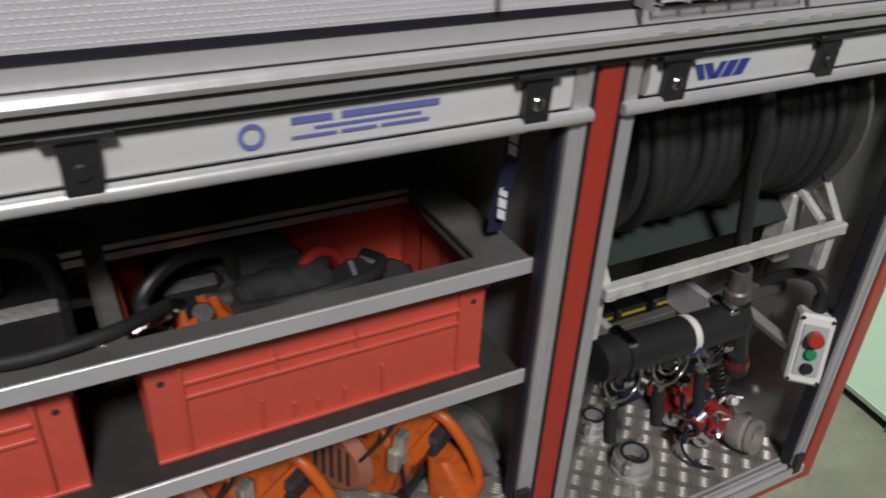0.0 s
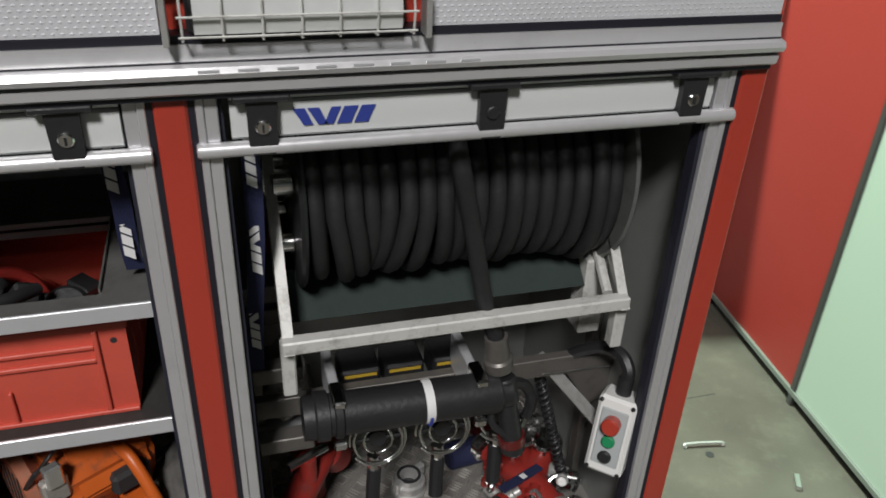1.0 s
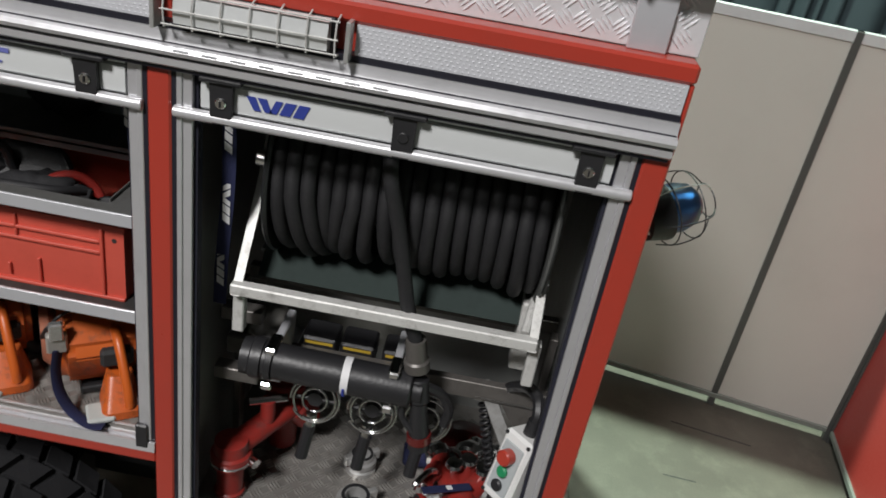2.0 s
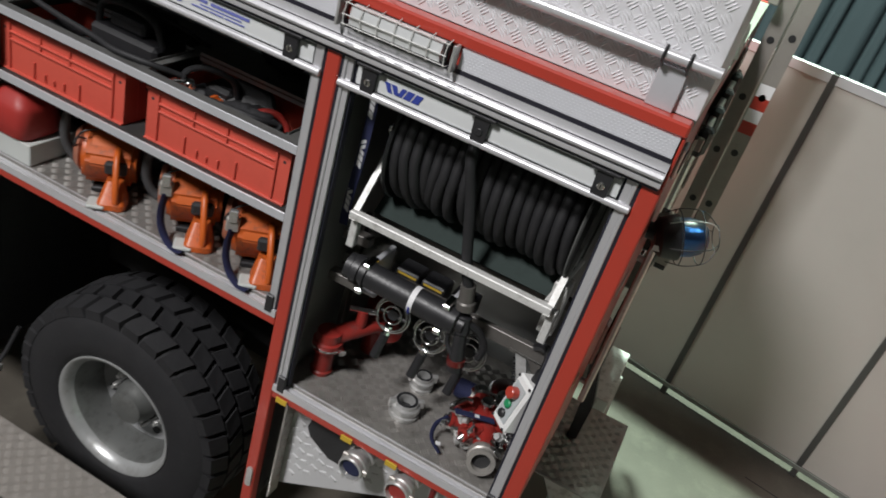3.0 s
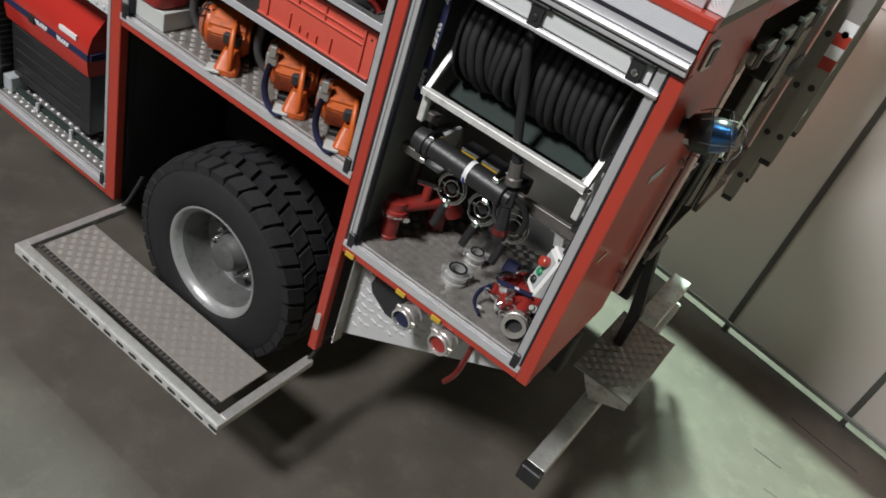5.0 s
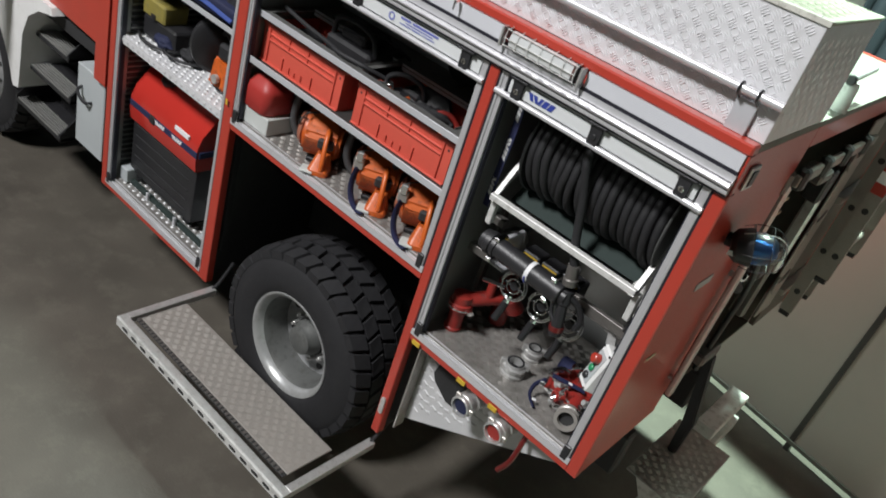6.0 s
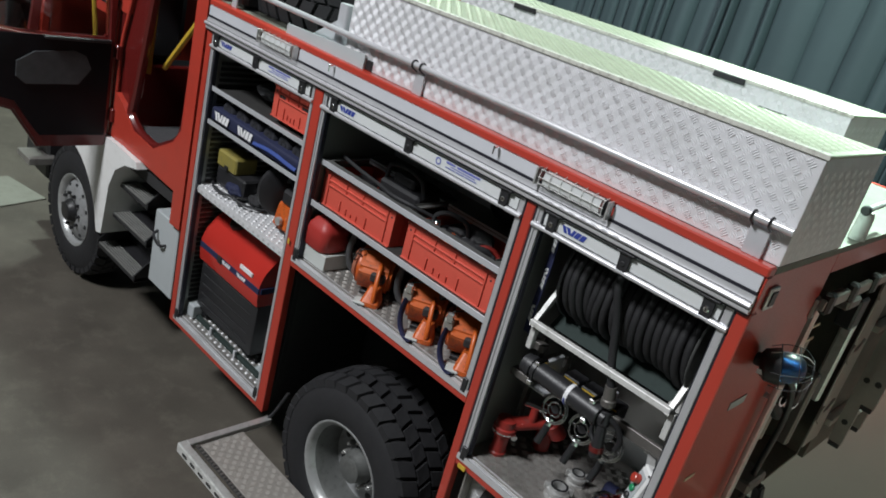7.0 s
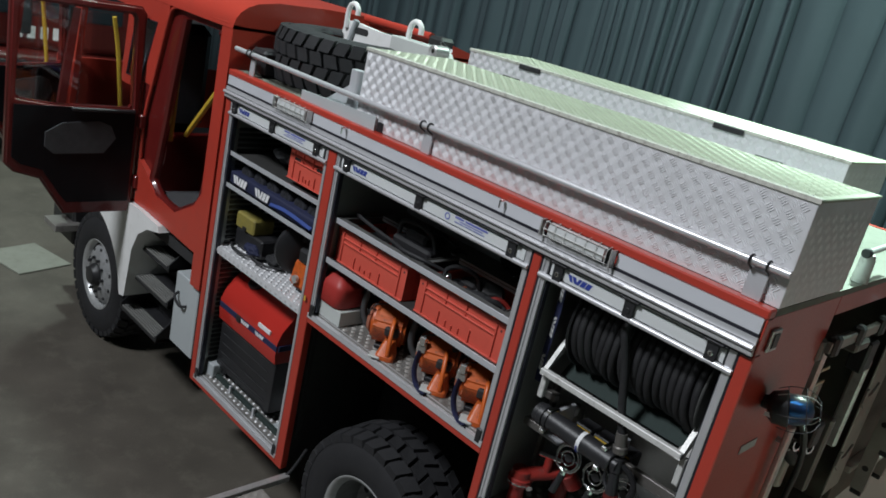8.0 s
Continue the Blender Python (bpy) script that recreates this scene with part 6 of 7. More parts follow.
def divider():
    root = thing("hose_divider", "red three-way hose divider with metal couplings and navy strap", "hose divider", (0.6, 0.22, 1.3))
    bm = B()
    cyl(bm, (0.055, -0.06, 0.06), (0.02, 0.06, 0.06), 0.034, 22, 0.042, bevel=0.006)
    cyl(bm, (0.02, 0.05, 0.06), (-0.05, 0.17, 0.07), 0.04, 20, 0.032)
    cyl(bm, (0.02, 0.05, 0.06), (0.03, 0.2, 0.07), 0.04, 20, 0.032)
    cyl(bm, (0.02, 0.05, 0.06), (0.11, 0.15, 0.07), 0.04, 20, 0.032)
    part("body", bm, CAST_RED, root, "scuffed red cast body")
    bm = lathe(B(), (0.066, -0.09, 0.06), (0.3, -1, 0.25), [(-0.04, 0.042), (-0.02, 0.05), (0.004, 0.05), (0.008, 0.044), (0.016, 0.044), (0.02, 0.05), (0.034, 0.049), (0.034, 0.034), (-0.01, 0.032), (-0.01, 0.0)], 32)
    part("inlet_coupling", bm, DULL_ALLOY, root, "metal inlet coupling")
    n = Vector((0.3, -1, 0.25)).normalized()
    part("inlet_bore", cyl(B(), Vector((0.066, -0.09, 0.06)) + n * 0.0, Vector((0.066, -0.09, 0.06)) + n * 0.012, 0.033, 24), BLACK_MATT, root)
    for (x, y, z), d in (((-0.055, 0.18, 0.07), (-0.5, 0.8, 0.1)), ((0.03, 0.21, 0.07), (0.1, 1, 0.1)), ((0.115, 0.16, 0.07), (0.7, 0.7, 0.1))):
        bm = lathe(B(), (x, y, z), d, [(-0.01, 0.03), (0.0, 0.04), (0.02, 0.042), (0.03, 0.036), (0.03, 0.0)], 24)
        part("outlet_coupling", bm, CHROME, root, "bright outlet coupling")
    for x, y in ((-0.01, 0.1), (0.03, 0.13), (0.075, 0.1)):
        part("valve_stem", cyl(B(), (x, y, 0.09), (x, y, 0.125), 0.011, 12), CHROME, root)
        part("valve_knob", lathe(B(), (x, y, 0.12), (0, 0, 1), [(0, 0.0), (0, 0.02), (0.008, 0.026), (0.018, 0.022), (0.022, 0.0)], 14), CHROME, root)
    for k, (x, y, z, r) in enumerate(((-0.06, -0.02, 0.1, 0.016), (-0.02, -0.06, 0.09, 0.014), (0.09, 0.0, 0.1, 0.016), (0.1, -0.06, 0.085, 0.013), (-0.08, 0.06, 0.05, 0.02), (0.13, 0.04, 0.06, 0.018))):
        part("fitting", lathe(B(), (x, y, z), (math.cos(k), math.sin(k * 2), 0.6), [(-0.03, 0.6 * r), (-0.01, r), (0.01, r), (0.014, 0.7 * r), (0.03, 0.7 * r), (0.03, 0.0)], 16), CHROME if k % 2 else STEEL, root, "small metal fitting")
    bm = box(B(), -0.1, 0.05, -0.012, 0.012, 0.0, 0.006, 0.001, pose(0.0, 0.02, 0.118, 0, 8, 28))
    part("strap", bm, BLUE, root, "navy webbing strap")
    bm = tube(B(), smooth_path([(-0.1, -0.03, 0.1), (-0.13, -0.05, 0.06), (-0.12, -0.09, 0.03), (-0.07, -0.12, 0.012)]), 0.012, 8, flat=0.35)
    part("strap", bm, BLUE, root, "navy webbing strap")
    for q in ((-0.035, 0.0, 0.124), (-0.015, 0.012, 0.124), (-0.09, -0.1, 0.03)):
        part("strap_mark", box(B(), -0.009, 0.009, -0.008, 0.008, 0, 0.0025, 0, Matrix.Translation(q) @ pose(0, 0, 0, 0, 8, 28)), WHITE_MARK, root, "white print")
    bm = tube(B(), smooth_path([(-0.1, 0.02, 0.1), (-0.11, -0.01, 0.13), (-0.08, 0.03, 0.15), (-0.06, 0.06, 0.13)]), 0.009, 8)
    part("handle", bm, CHROME, root, "bright lever handle")


divider()


def branch_cluster():
    root = thing("branch_nozzle", "metal branch nozzle with a blue cap lying behind the divider", "nozzle", (0.5, 0.42, 1.3))
    part("blue_cap", cyl(B(), (-0.06, 0, 0.045), (0.04, 0.01, 0.045), 0.038, 20, bevel=0.008), BLUE, root, "dark blue cap")
    part("barrel", cyl(B(), (0.04, 0.01, 0.045), (0.13, 0.04, 0.05), 0.028, 18, 0.022, bevel=0.003), STEEL, root)
    part("lever", tube(B(), smooth_path([(0.06, 0.02, 0.07), (0.1, -0.02, 0.1), (0.13, -0.08, 0.1)]), 0.009, 8), CHROME, root)
    part("ring", lathe(B(), (0.1, -0.06, 0.03), (0.5, -0.6, 0.4), [(0, 0.026), (0, 0.036), (0.03, 0.036), (0.03, 0.026)], 24, True), CHROME, root)
    root2 = thing("hydrant_cap", "dark red cap with a chrome rim lying on the locker floor", "cap", (0.62, 0.56, 1.3))
    part("dome", lathe(B(), (0, 0, 0), (0, 0, 1), [(0, 0.075), (0.03, 0.075), (0.05, 0.05), (0.055, 0.0)], 28), SHADED_DARK_RED, root2)
    part("rim", lathe(B(), (0, 0, 0), (0, 0, 1), [(0, 0.07), (0, 0.085), (0.014, 0.085), (0.014, 0.07)], 28, True), CHROME, root2)
    for i, (x, y, r) in enumerate(((0.7, 0.42, 0.034), (0.715, 0.3, 0.03), (0.56, 0.34, 0.028))):
        coupling((x, y, 1.298 + r), r, 0.06, (80, 20 + 40 * i, 30 * i), "small bright hose coupling lying among the fittings", CHROME)


branch_cluster()


def small_fittings():
    """Bright adapters, keys and levers heaped round the divider."""
    rnd = random.Random(23)
    for k in range(15):
        x, y = 0.52 + 0.21 * rnd.random(), 0.17 + 0.33 * rnd.random()
        t = thing("pipe_fitting", "small bright pipe fitting heaped on the locker floor", "fitting", (x, y, 1.3), group="heaped fittings")
        t.matrix_world = Matrix.Translation((x, y, 1.322 + 0.022 * (k % 4))) @ pose(0, 0, 0, rnd.uniform(-25, 25), rnd.uniform(-25, 25), rnd.uniform(0, 360))
        q = rnd.uniform(0.016, 0.026)
        part("body", lathe(B(), (0, 0, 0), (1, 0, 0), [(-0.04, 0.0), (-0.04, q * 0.7), (-0.02, q * 0.7), (-0.018, q), (0.0, q), (0.004, q * 0.8), (0.03, q * 0.8), (0.032, q * 1.05), (0.045, q * 1.05), (0.045, q * 0.7), (0.02, q * 0.65), (0.02, 0.0)], 18), (CHROME, STEEL, CHROME, CAST_RED)[k % 4], t)
        if k % 3 == 0:
            part("lever", tube(B(), smooth_path([(0, 0, q), (0.01, 0.02, q + 0.02), (0.05, 0.05, q + 0.026)]), 0.005, 8), BRIGHT_ALLOY, t, "bright lever")
        elif k % 3 == 1:
            part("seal", lathe(B(), (0.046, 0, 0), (1, 0, 0), [(0, q * 0.66), (0.002, q * 0.7), (0.002, q), (0, q * 1.0)], 18), BLACK, t, "black seal")


small_fittings()


def standpipe():
    root = thing("standpipe", "dark red hydrant standpipe standing in the locker corner", "standpipe", (-0.015, 0.19, 1.298))
    bm = lathe(B(), (0, 0, 0), (0, 0, 1), [(0, 0.0), (0, 0.034), (0.015, 0.036), (0.02, 0.031), (0.11, 0.031), (0.115, 0.045), (0.15, 0.047), (0.155, 0.04), (0.19, 0.038), (0.2, 0.0)], 28)
    part("pipe", bm, CAST_RED, root, "red painted pipe")
    part("collar", lathe(B(), (0, 0, 0.128), (0, 0, 1), [(0, 0.046), (0, 0.05), (0.008, 0.05), (0.008, 0.046)], 28, True), CHROME, root)
    bm = B()
    cyl(bm, (0, 0, 0.16), (0.1, 0.16, 0.19), 0.032, 18)
    cyl(bm, (0.1, 0.16, 0.19), (0.13, 0.2, 0.12), 0.04, 18, bevel=0.005)
    cyl(bm, (0.06, 0.08, 0.2), (0.06, 0.08, 0.27), 0.018, 12)
    part("branch", bm, CAST_RED, root, "red painted branch")
    part("handle", tube(B(), [(0.02, 0.06, 0.27), (0.1, 0.1, 0.27)], 0.01, 8), CHROME, root)
    part("lug", cyl(B(), (0.05, -0.005, 0.135), (0.065, -0.015, 0.135), 0.013, 12), CHROME, root)
    part("second_pipe", cyl(B(), (0.07, 0.2, 0.0), (0.07, 0.2, 0.2), 0.036, 20, bevel=0.005), CAST_RED, root, "red painted pipe")
    part("second_head", cyl(B(), (0.07, 0.2, 0.19), (0.07, 0.2, 0.24), 0.05, 20, bevel=0.008), CAST_RED, root)
    root.scale = (1.16, 1.16, 1.0)


standpipe()


def crumpled(name, label, category, p, size, mat, seed, amp=0.3):
    """A soft crumpled bundle."""
    bm = B()
    bmesh.ops.create_icosphere(bm, subdivisions=4, radius=1.0)
    for v in bm.verts:
        n = v.co.normalized()
        f = 1 + amp * noise.noise(n * 1.7 + Vector((seed, 0, 0))) + 0.5 * amp * noise.noise(n * 4.3 + Vector((0, seed, 0))) + 0.25 * amp * abs(noise.noise(n * 9 + Vector((0, 0, seed))))
        v.co = Vector((n.x * size[0], n.y * size[1], max(n.z, -0.85) * size[2])) * f
    lo = min(v.co.z for v in bm.verts)
    bmesh.ops.translate(bm, verts=bm.verts, vec=Vector(p) + Vector((0, 0, -lo)))
    return solo(name, bm, mat, label, category, smooth=60)


GREY_BAG = material("crumpled_grey_plastic", (0.32, 0.31, 0.29), 0.35, 0, 0.3, 16, 60, 0.1)
piece("corner_shelf", SHELF, (-0.05, 0.09, 0.25, 0.5, 1.66, 1.668), label="small sheet metal shelf")
crumpled("plastic_bag", "crumpled grey plastic bag on a small shelf", "bag", (0.015, 0.37, 1.668), (0.06, 0.09, 0.07), GREY_BAG, 3.0)
crumpled("tool_bag", "dark red fabric bag behind the hose reel", "bag", (0.04, 0.62, 1.91), (0.06, 0.1, 0.16), material("dark_red_fabric", (0.12, 0.015, 0.015), 0.8, 0, 0.2, 20, 200, 0.08), 7.0, 0.15)
crumpled("rag", "crumpled dark grey rag on the locker floor", "rag", (-0.21, 0.2, 1.603), (0.055, 0.1, 0.05), material("oily_grey_rag", (0.1, 0.095, 0.09), 0.8, 0, 0.4, 18, 160, 0.1), 11.0, 0.35)
piece("corner_shelf", SHELF, (-0.05, 0.12, 0.5, 0.75, 1.9, 1.908), label="small sheet metal shelf")


def hanging_strap(p0, p1, w, label, marks=3):
    p0, p1 = Vector(p0), Vector(p1)
    root = thing("strap", label, "strap", p0, group="shutter straps")
    d = p1 - p0
    n = 10
    bm = B()
    prev = None
    for k in range(n + 1):
        t = k / n
        c = d * t + Vector((0.006 * math.sin(5 * t), -0.004 * math.sin(4 * t), 0))
        row = [bm.verts.new(c + Vector((sx * w / 2, sy, 0))) for sx, sy in ((-1, 0), (1, 0), (1, 0.003), (-1, 0.003))]
        if prev:
            skin(bm, prev, row)
        else:
            bm.faces.new(row[::-1])
        prev = row
    bm.faces.new(prev)
    part("webbing", bm, BLUE, root, "navy blue webbing", smooth=None)
    for k in range(marks):
        t = (k + 0.35) / marks
        c = d * t + Vector((0.006 * math.sin(5 * t), -0.004 * math.sin(4 * t), 0))
        slanted_blocks(root, c + Vector((-w * 0.3, -0.0012, 0.05)), (0, 0, -1), (1, 0, 0), 0.1, w * 0.55, WHITE_MARK)
    return root


hanging_strap((-0.02, 0.11, 2.46), (-0.035, 0.14, 1.95), 0.03, "navy strap with white print hanging beside the hose reel", 3)
hanging_strap((-0.235, 0.1, 2.46), (-0.215, 0.14, 2.2), 0.03, "navy strap with white print hanging in the middle locker", 2)


# ---------- middle locker ----------
def crate(x0, x1, y0, y1, z, h, label, group):
    root = thing("crate", label, "crate", ((x0 + x1) / 2, (y0 + y1) / 2, z), group=group)
    a, b = (x1 - x0) / 2, (y1 - y0) / 2
    t = 0.004
    ins = 0.006
    bm = open_box(B(), -a + ins, a - ins, -b + ins, b - ins, 0.0, h, t)
    part("body", bm, CRATE, root, smooth=None)
    # outward rim, two bands with a step between them, end frames, and short and long ribs on the front
    bm = B()
    box(bm, -a, a, -b, -b + ins + 0.001, h - 0.014, h, 0.002)
    box(bm, -a, a, b - ins - 0.001, b, h - 0.014, h, 0.002)
    box(bm, -a, -a + ins + 0.001, -b + ins, b - ins, h - 0.014, h, 0.002)
    box(bm, a - ins - 0.001, a, -b + ins, b - ins, h - 0.014, h, 0.002)
    part("rim", bm, CRATE, root, smooth=None)
    for z0, z1, x0, x1 in ((h - 0.05, h - 0.042, -a + 0.06, a - 0.06), (h - 0.078, h - 0.07, -a + 0.06, a - 0.06), (0.0, 0.008, -a + ins, a - ins)):
        part("band", box(B(), x0, x1, -b - 0.002, -b + ins + 0.001, z0, z1, 0.0015), CRATE, root, smooth=None)
    for x0, x1 in ((-a + 0.052, -a + 0.06), (a - 0.06, a - 0.052)):
        part("end_frame", box(B(), x0, x1, -b - 0.002, -b + ins + 0.001, 0.008, h - 0.014, 0.0015), CRATE, root, smooth=None)
    ribs = [(-a * 0.42, 0.012, 0.075), (-a * 0.24, 0.02, 0.05), (-a * 0.1, 0.02, 0.042), (a * 0.06, 0.02, 0.05), (a * 0.3, 0.012, 0.075)]
    ribs += [(-a * 0.32, h - 0.07, h - 0.014), (a * 0.14, h - 0.07, h - 0.014)]
    for x, z0, z1 in ribs:
        part("rib", box(B(), x, x + 0.006, -b - 0.002, -b + ins + 0.001, z0, z1, 0.0015), CRATE, root, smooth=None)
    for x0 in (-a + ins, a - ins - 0.002):
        for k in range(3):
            part("side_rib", box(B(), x0 - 0.002, x0 + 0.004, -b + 0.07 + k * 0.09, -b + 0.078 + k * 0.09, 0.01, h - 0.02, 0.001), CRATE, root, smooth=None)
    for x in (-a + 0.028, a - 0.028):
        part("hole", cyl(B(), (x, -b + ins + 0.002, h - 0.04), (x, -b + ins - 0.0006, h - 0.04), 0.006, 10), BLACK_MATT, root)
    return root


crate(-0.842, -0.245, 0.104, 0.46, 1.9295, 0.195, "open red plastic stacking crate on the locker shelf", "shelf crates")
crate(-1.524, -0.93, 0.104, 0.46, 1.9295, 0.195, "open red plastic stacking crate on the locker shelf", "shelf crates")


GRIP = material("grey_black_rubber_grip", (0.06, 0.06, 0.062), 0.6, 0, 0.2, 14, 120, 0.04)


def chain_saw(p, turn, strap=True):
    """The rear handle points along -y, the front handle bows out on the -x side."""
    root = thing("chain_saw", "worn orange chain saw with a black handle on the shelf", "chain saw", p, group="chain saws on the locker floor")
    root.matrix_world = Matrix.Translation(p) @ pose(0, 0, 0, 0, 0, turn)
    brown = material_pick[1]
    bm = B()
    prism(bm, [(-0.115, 0.05), (-0.06, 0.018), (0.12, 0.018), (0.155, 0.1), (0.13, 0.21), (0.05, 0.25), (-0.05, 0.24), (-0.135, 0.155)], 0, -0.1, 0.092)
    bmesh.ops.bevel(bm, geom=bm.edges[:], offset=0.018, segments=3, affect="EDGES")
    part("body", bm, ORANGE, root, "scuffed orange housing", smooth=50)
    bm = B()
    prism(bm, [(0.0, 0.22), (-0.01, 0.25), (0.04, 0.278), (0.12, 0.272), (0.15, 0.23), (0.14, 0.16)], 0, -0.09, 0.084)
    bmesh.ops.bevel(bm, geom=bm.edges[:], offset=0.015, segments=3, affect="EDGES")
    part("engine_cover", bm, brown, root, "brownish worn engine cover", smooth=50)
    bm = B()
    prism(bm, [(-0.14, 0.125), (-0.07, 0.238), (-0.005, 0.255), (-0.02, 0.205), (-0.1, 0.11)], 0, -0.075, 0.074)
    bmesh.ops.bevel(bm, geom=bm.edges[:], offset=0.01, segments=2, affect="EDGES")
    part("filter_cover", bm, ORANGE_CLEAN, root, "bright orange filter cover", smooth=50)
    part("starter_cover", cyl(B(), (-0.098, 0.02, 0.115), (-0.138, 0.02, 0.115), 0.09, 28, bevel=0.02), STARTER, root, "dull pinkish orange starter cover")
    for k in range(5):
        part("starter_slot", box(B(), -0.1395, -0.137, -0.028 + k * 0.02, -0.02 + k * 0.02, 0.07, 0.16), BLACK_MATT, root)
    bm = B()
    lo, hi = rounded(0.1, 0.1, 0.022, 4, 0.03, -0.18), rounded(0.06, 0.05, 0.016, 4, 0.03, -0.14)
    loops = [[bm.verts.new((x, y, z)) for x, y in o] for o, z in ((lo, 0.0), (lo, 0.022), (hi, 0.085))]
    for q0, q1 in zip(loops, loops[1:]):
        skin(bm, q0, q1)
    bm.faces.new(loops[0][::-1]), bm.faces.new(loops[-1])
    part("handle_base", bm, ORANGE, root, "flared orange handle base", smooth=40)
    bm = tube(B(), smooth_path([(0.026, -0.095, 0.188), (0.03, -0.142, 0.178), (0.036, -0.185, 0.13), (0.042, -0.215, 0.07), (0.044, -0.22, 0.03)]), 0.0125, 10, flat=0.9)
    part("rear_handle", bm, ORANGE_CLEAN, root, "bright orange rear handle", smooth=60)
    part("grip_gap", box(B(), -0.012, 0.066, -0.148, -0.11, 0.1, 0.15, 0.008), BLACK_MATT, root)
    part("trigger", box(B(), 0.024, 0.036, -0.16, -0.148, 0.135, 0.165, 0.003), BLACK, root)
    part("heel_pad", box(B(), -0.055, 0.01, -0.235, -0.165, 0.0, 0.016, 0.005), TRAY_PAINT, root, "pale plastic heel pad")
    bm = tube(B(), smooth_path([(-0.1, 0.09, 0.017), (-0.16, 0.1, 0.02), (-0.195, 0.098, 0.08), (-0.198, 0.09, 0.16), (-0.175, 0.078, 0.245), (-0.11, 0.072, 0.295), (0.0, 0.08, 0.305), (0.09, 0.1, 0.28), (0.108, 0.11, 0.2)]), 0.019, 12)
    part("front_handle", bm, GRIP, root, "black rubber front handle", smooth=60)
    bm = B()
    prism(bm, [(-0.085, 0.15), (0.07, 0.15), (0.055, 0.29), (-0.06, 0.305)], 1, 0.155, 0.165)
    bmesh.ops.bevel(bm, geom=bm.edges[:], offset=0.004, segments=1, affect="EDGES")
    part("hand_guard", bm, BLACK, root, smooth=None)
    part("muffler", box(B(), -0.1, -0.062, -0.05, 0.0, 0.165, 0.21, 0.008), DARK_STEEL, root, "dull metal bracket")
    part("fuel_cap", cyl(B(), (-0.072, -0.07, 0.07), (-0.098, -0.074, 0.07), 0.024, 16, bevel=0.004), brown, root, "worn filler cap")
    part("cable", tube(B(), smooth_path([(-0.08, -0.06, 0.19), (-0.12, -0.08, 0.2), (-0.135, -0.05, 0.15), (-0.1, -0.1, 0.235), (-0.03, -0.06, 0.25), (0.0, 0.0, 0.272)]), 0.004, 6), BLACK, root)
    bm = B()
    prism(bm, [(0.14, 0.06), (0.34, 0.07), (0.37, 0.1), (0.34, 0.13), (0.14, 0.14)], 0, 0.03, 0.036)
    part("guide_bar", bm, STEEL, root, smooth=None)
    part("sole", box(B(), -0.06, 0.075, -0.11, 0.13, 0.0, 0.022, 0.004), BLACK, root)
    if strap:
        part("buckle", box(B(), -0.128, -0.08, -0.128, -0.104, 0.15, 0.205, 0.005), DULL_ALLOY, root, "grey metal buckle")
        part("buckle_lever", box(B(), -0.12, -0.088, -0.134, -0.112, 0.19, 0.238, 0.004), BRIGHT_ALLOY, root, "bright buckle lever")
        bm = tube(B(), smooth_path([(-0.104, -0.125, 0.16), (-0.112, -0.14, 0.11), (-0.108, -0.16, 0.06), (-0.085, -0.19, 0.018), (-0.05, -0.235, 0.006), (-0.02, -0.25, 0.006)]), 0.018, 8, flat=0.22)
        part("strap", bm, BLUE, root, "navy securing strap")
    return root


STARTER = material("dull_starter_plastic", (0.34, 0.12, 0.07), 0.5, 0, 0.25, 16, 80, 0.03, dirt=(0.2, 0.13, 0.1), dirt_amount=0.7)
ORANGE_CLEAN = material("bright_orange_plastic", (0.55, 0.11, 0.016), 0.38, 0, 0.06, 14, 90, 0.01)
material_pick = (ORANGE, material("brown_saw_cover", (0.2, 0.075, 0.03), 0.5, 0, 0.3, 20, 80, 0.04))
chain_saw((-1.075, 0.23, 1.603), 34, False)
chain_saw((-0.695, 0.255, 1.603), 34)
chain_saw((-0.395, 0.25, 1.603), 32)


def fuel_can():
    root = thing("fuel_can", "red plastic fuel can standing on a white tray", "fuel can", (-1.435, 0.145, 1.692))
    bm = B()
    loops = []
    for z, f in ((0.0, 0.9), (0.012, 1.0), (0.11, 1.0), (0.135, 0.93), (0.165, 0.62), (0.18, 0.4)):
        loops.append([bm.verts.new((x * f - 0.02 * (1 - f), y * f, z)) for x, y in rounded(0.19, 0.2, 0.05, 5)])
    for p, q in zip(loops, loops[1:]):
        skin(bm, p, q)
    bm.faces.new(loops[0][::-1]), bm.faces.new(loops[-1])
    part("body", bm, RED_CAN, root, "matt red plastic body", smooth=60)
    part("spout", cyl(B(), (-0.02, 0, 0.16), (-0.02, 0, 0.215), 0.022, 16, bevel=0.004), RED_CAN, root)
    part("handle", tube(B(), smooth_path([(-0.085, -0.03, 0.05), (-0.125, -0.04, 0.07), (-0.12, -0.035, 0.13), (-0.07, -0.02, 0.15)]), 0.012, 10), ORANGE, root, "orange handle")
    t = thing("tray", "white sheet metal tray under the fuel can", "tray", (-1.43, 0.16, 1.603))
    bm = box(B(), -0.11, 0.11, -0.1, 0.16, 0.0, 0.088, 0.003)
    part("body", bm, TRAY_PAINT, t, smooth=None)


RED_CAN = material("red_can_plastic", (0.36, 0.03, 0.025), 0.5, 0, 0.12, 8, 90, 0.02)
fuel_can()


BLACK_CLOTH = material("black_bag_fabric", (0.016, 0.016, 0.018), 0.8, 0, 0.3, 20, 260, 0.1)
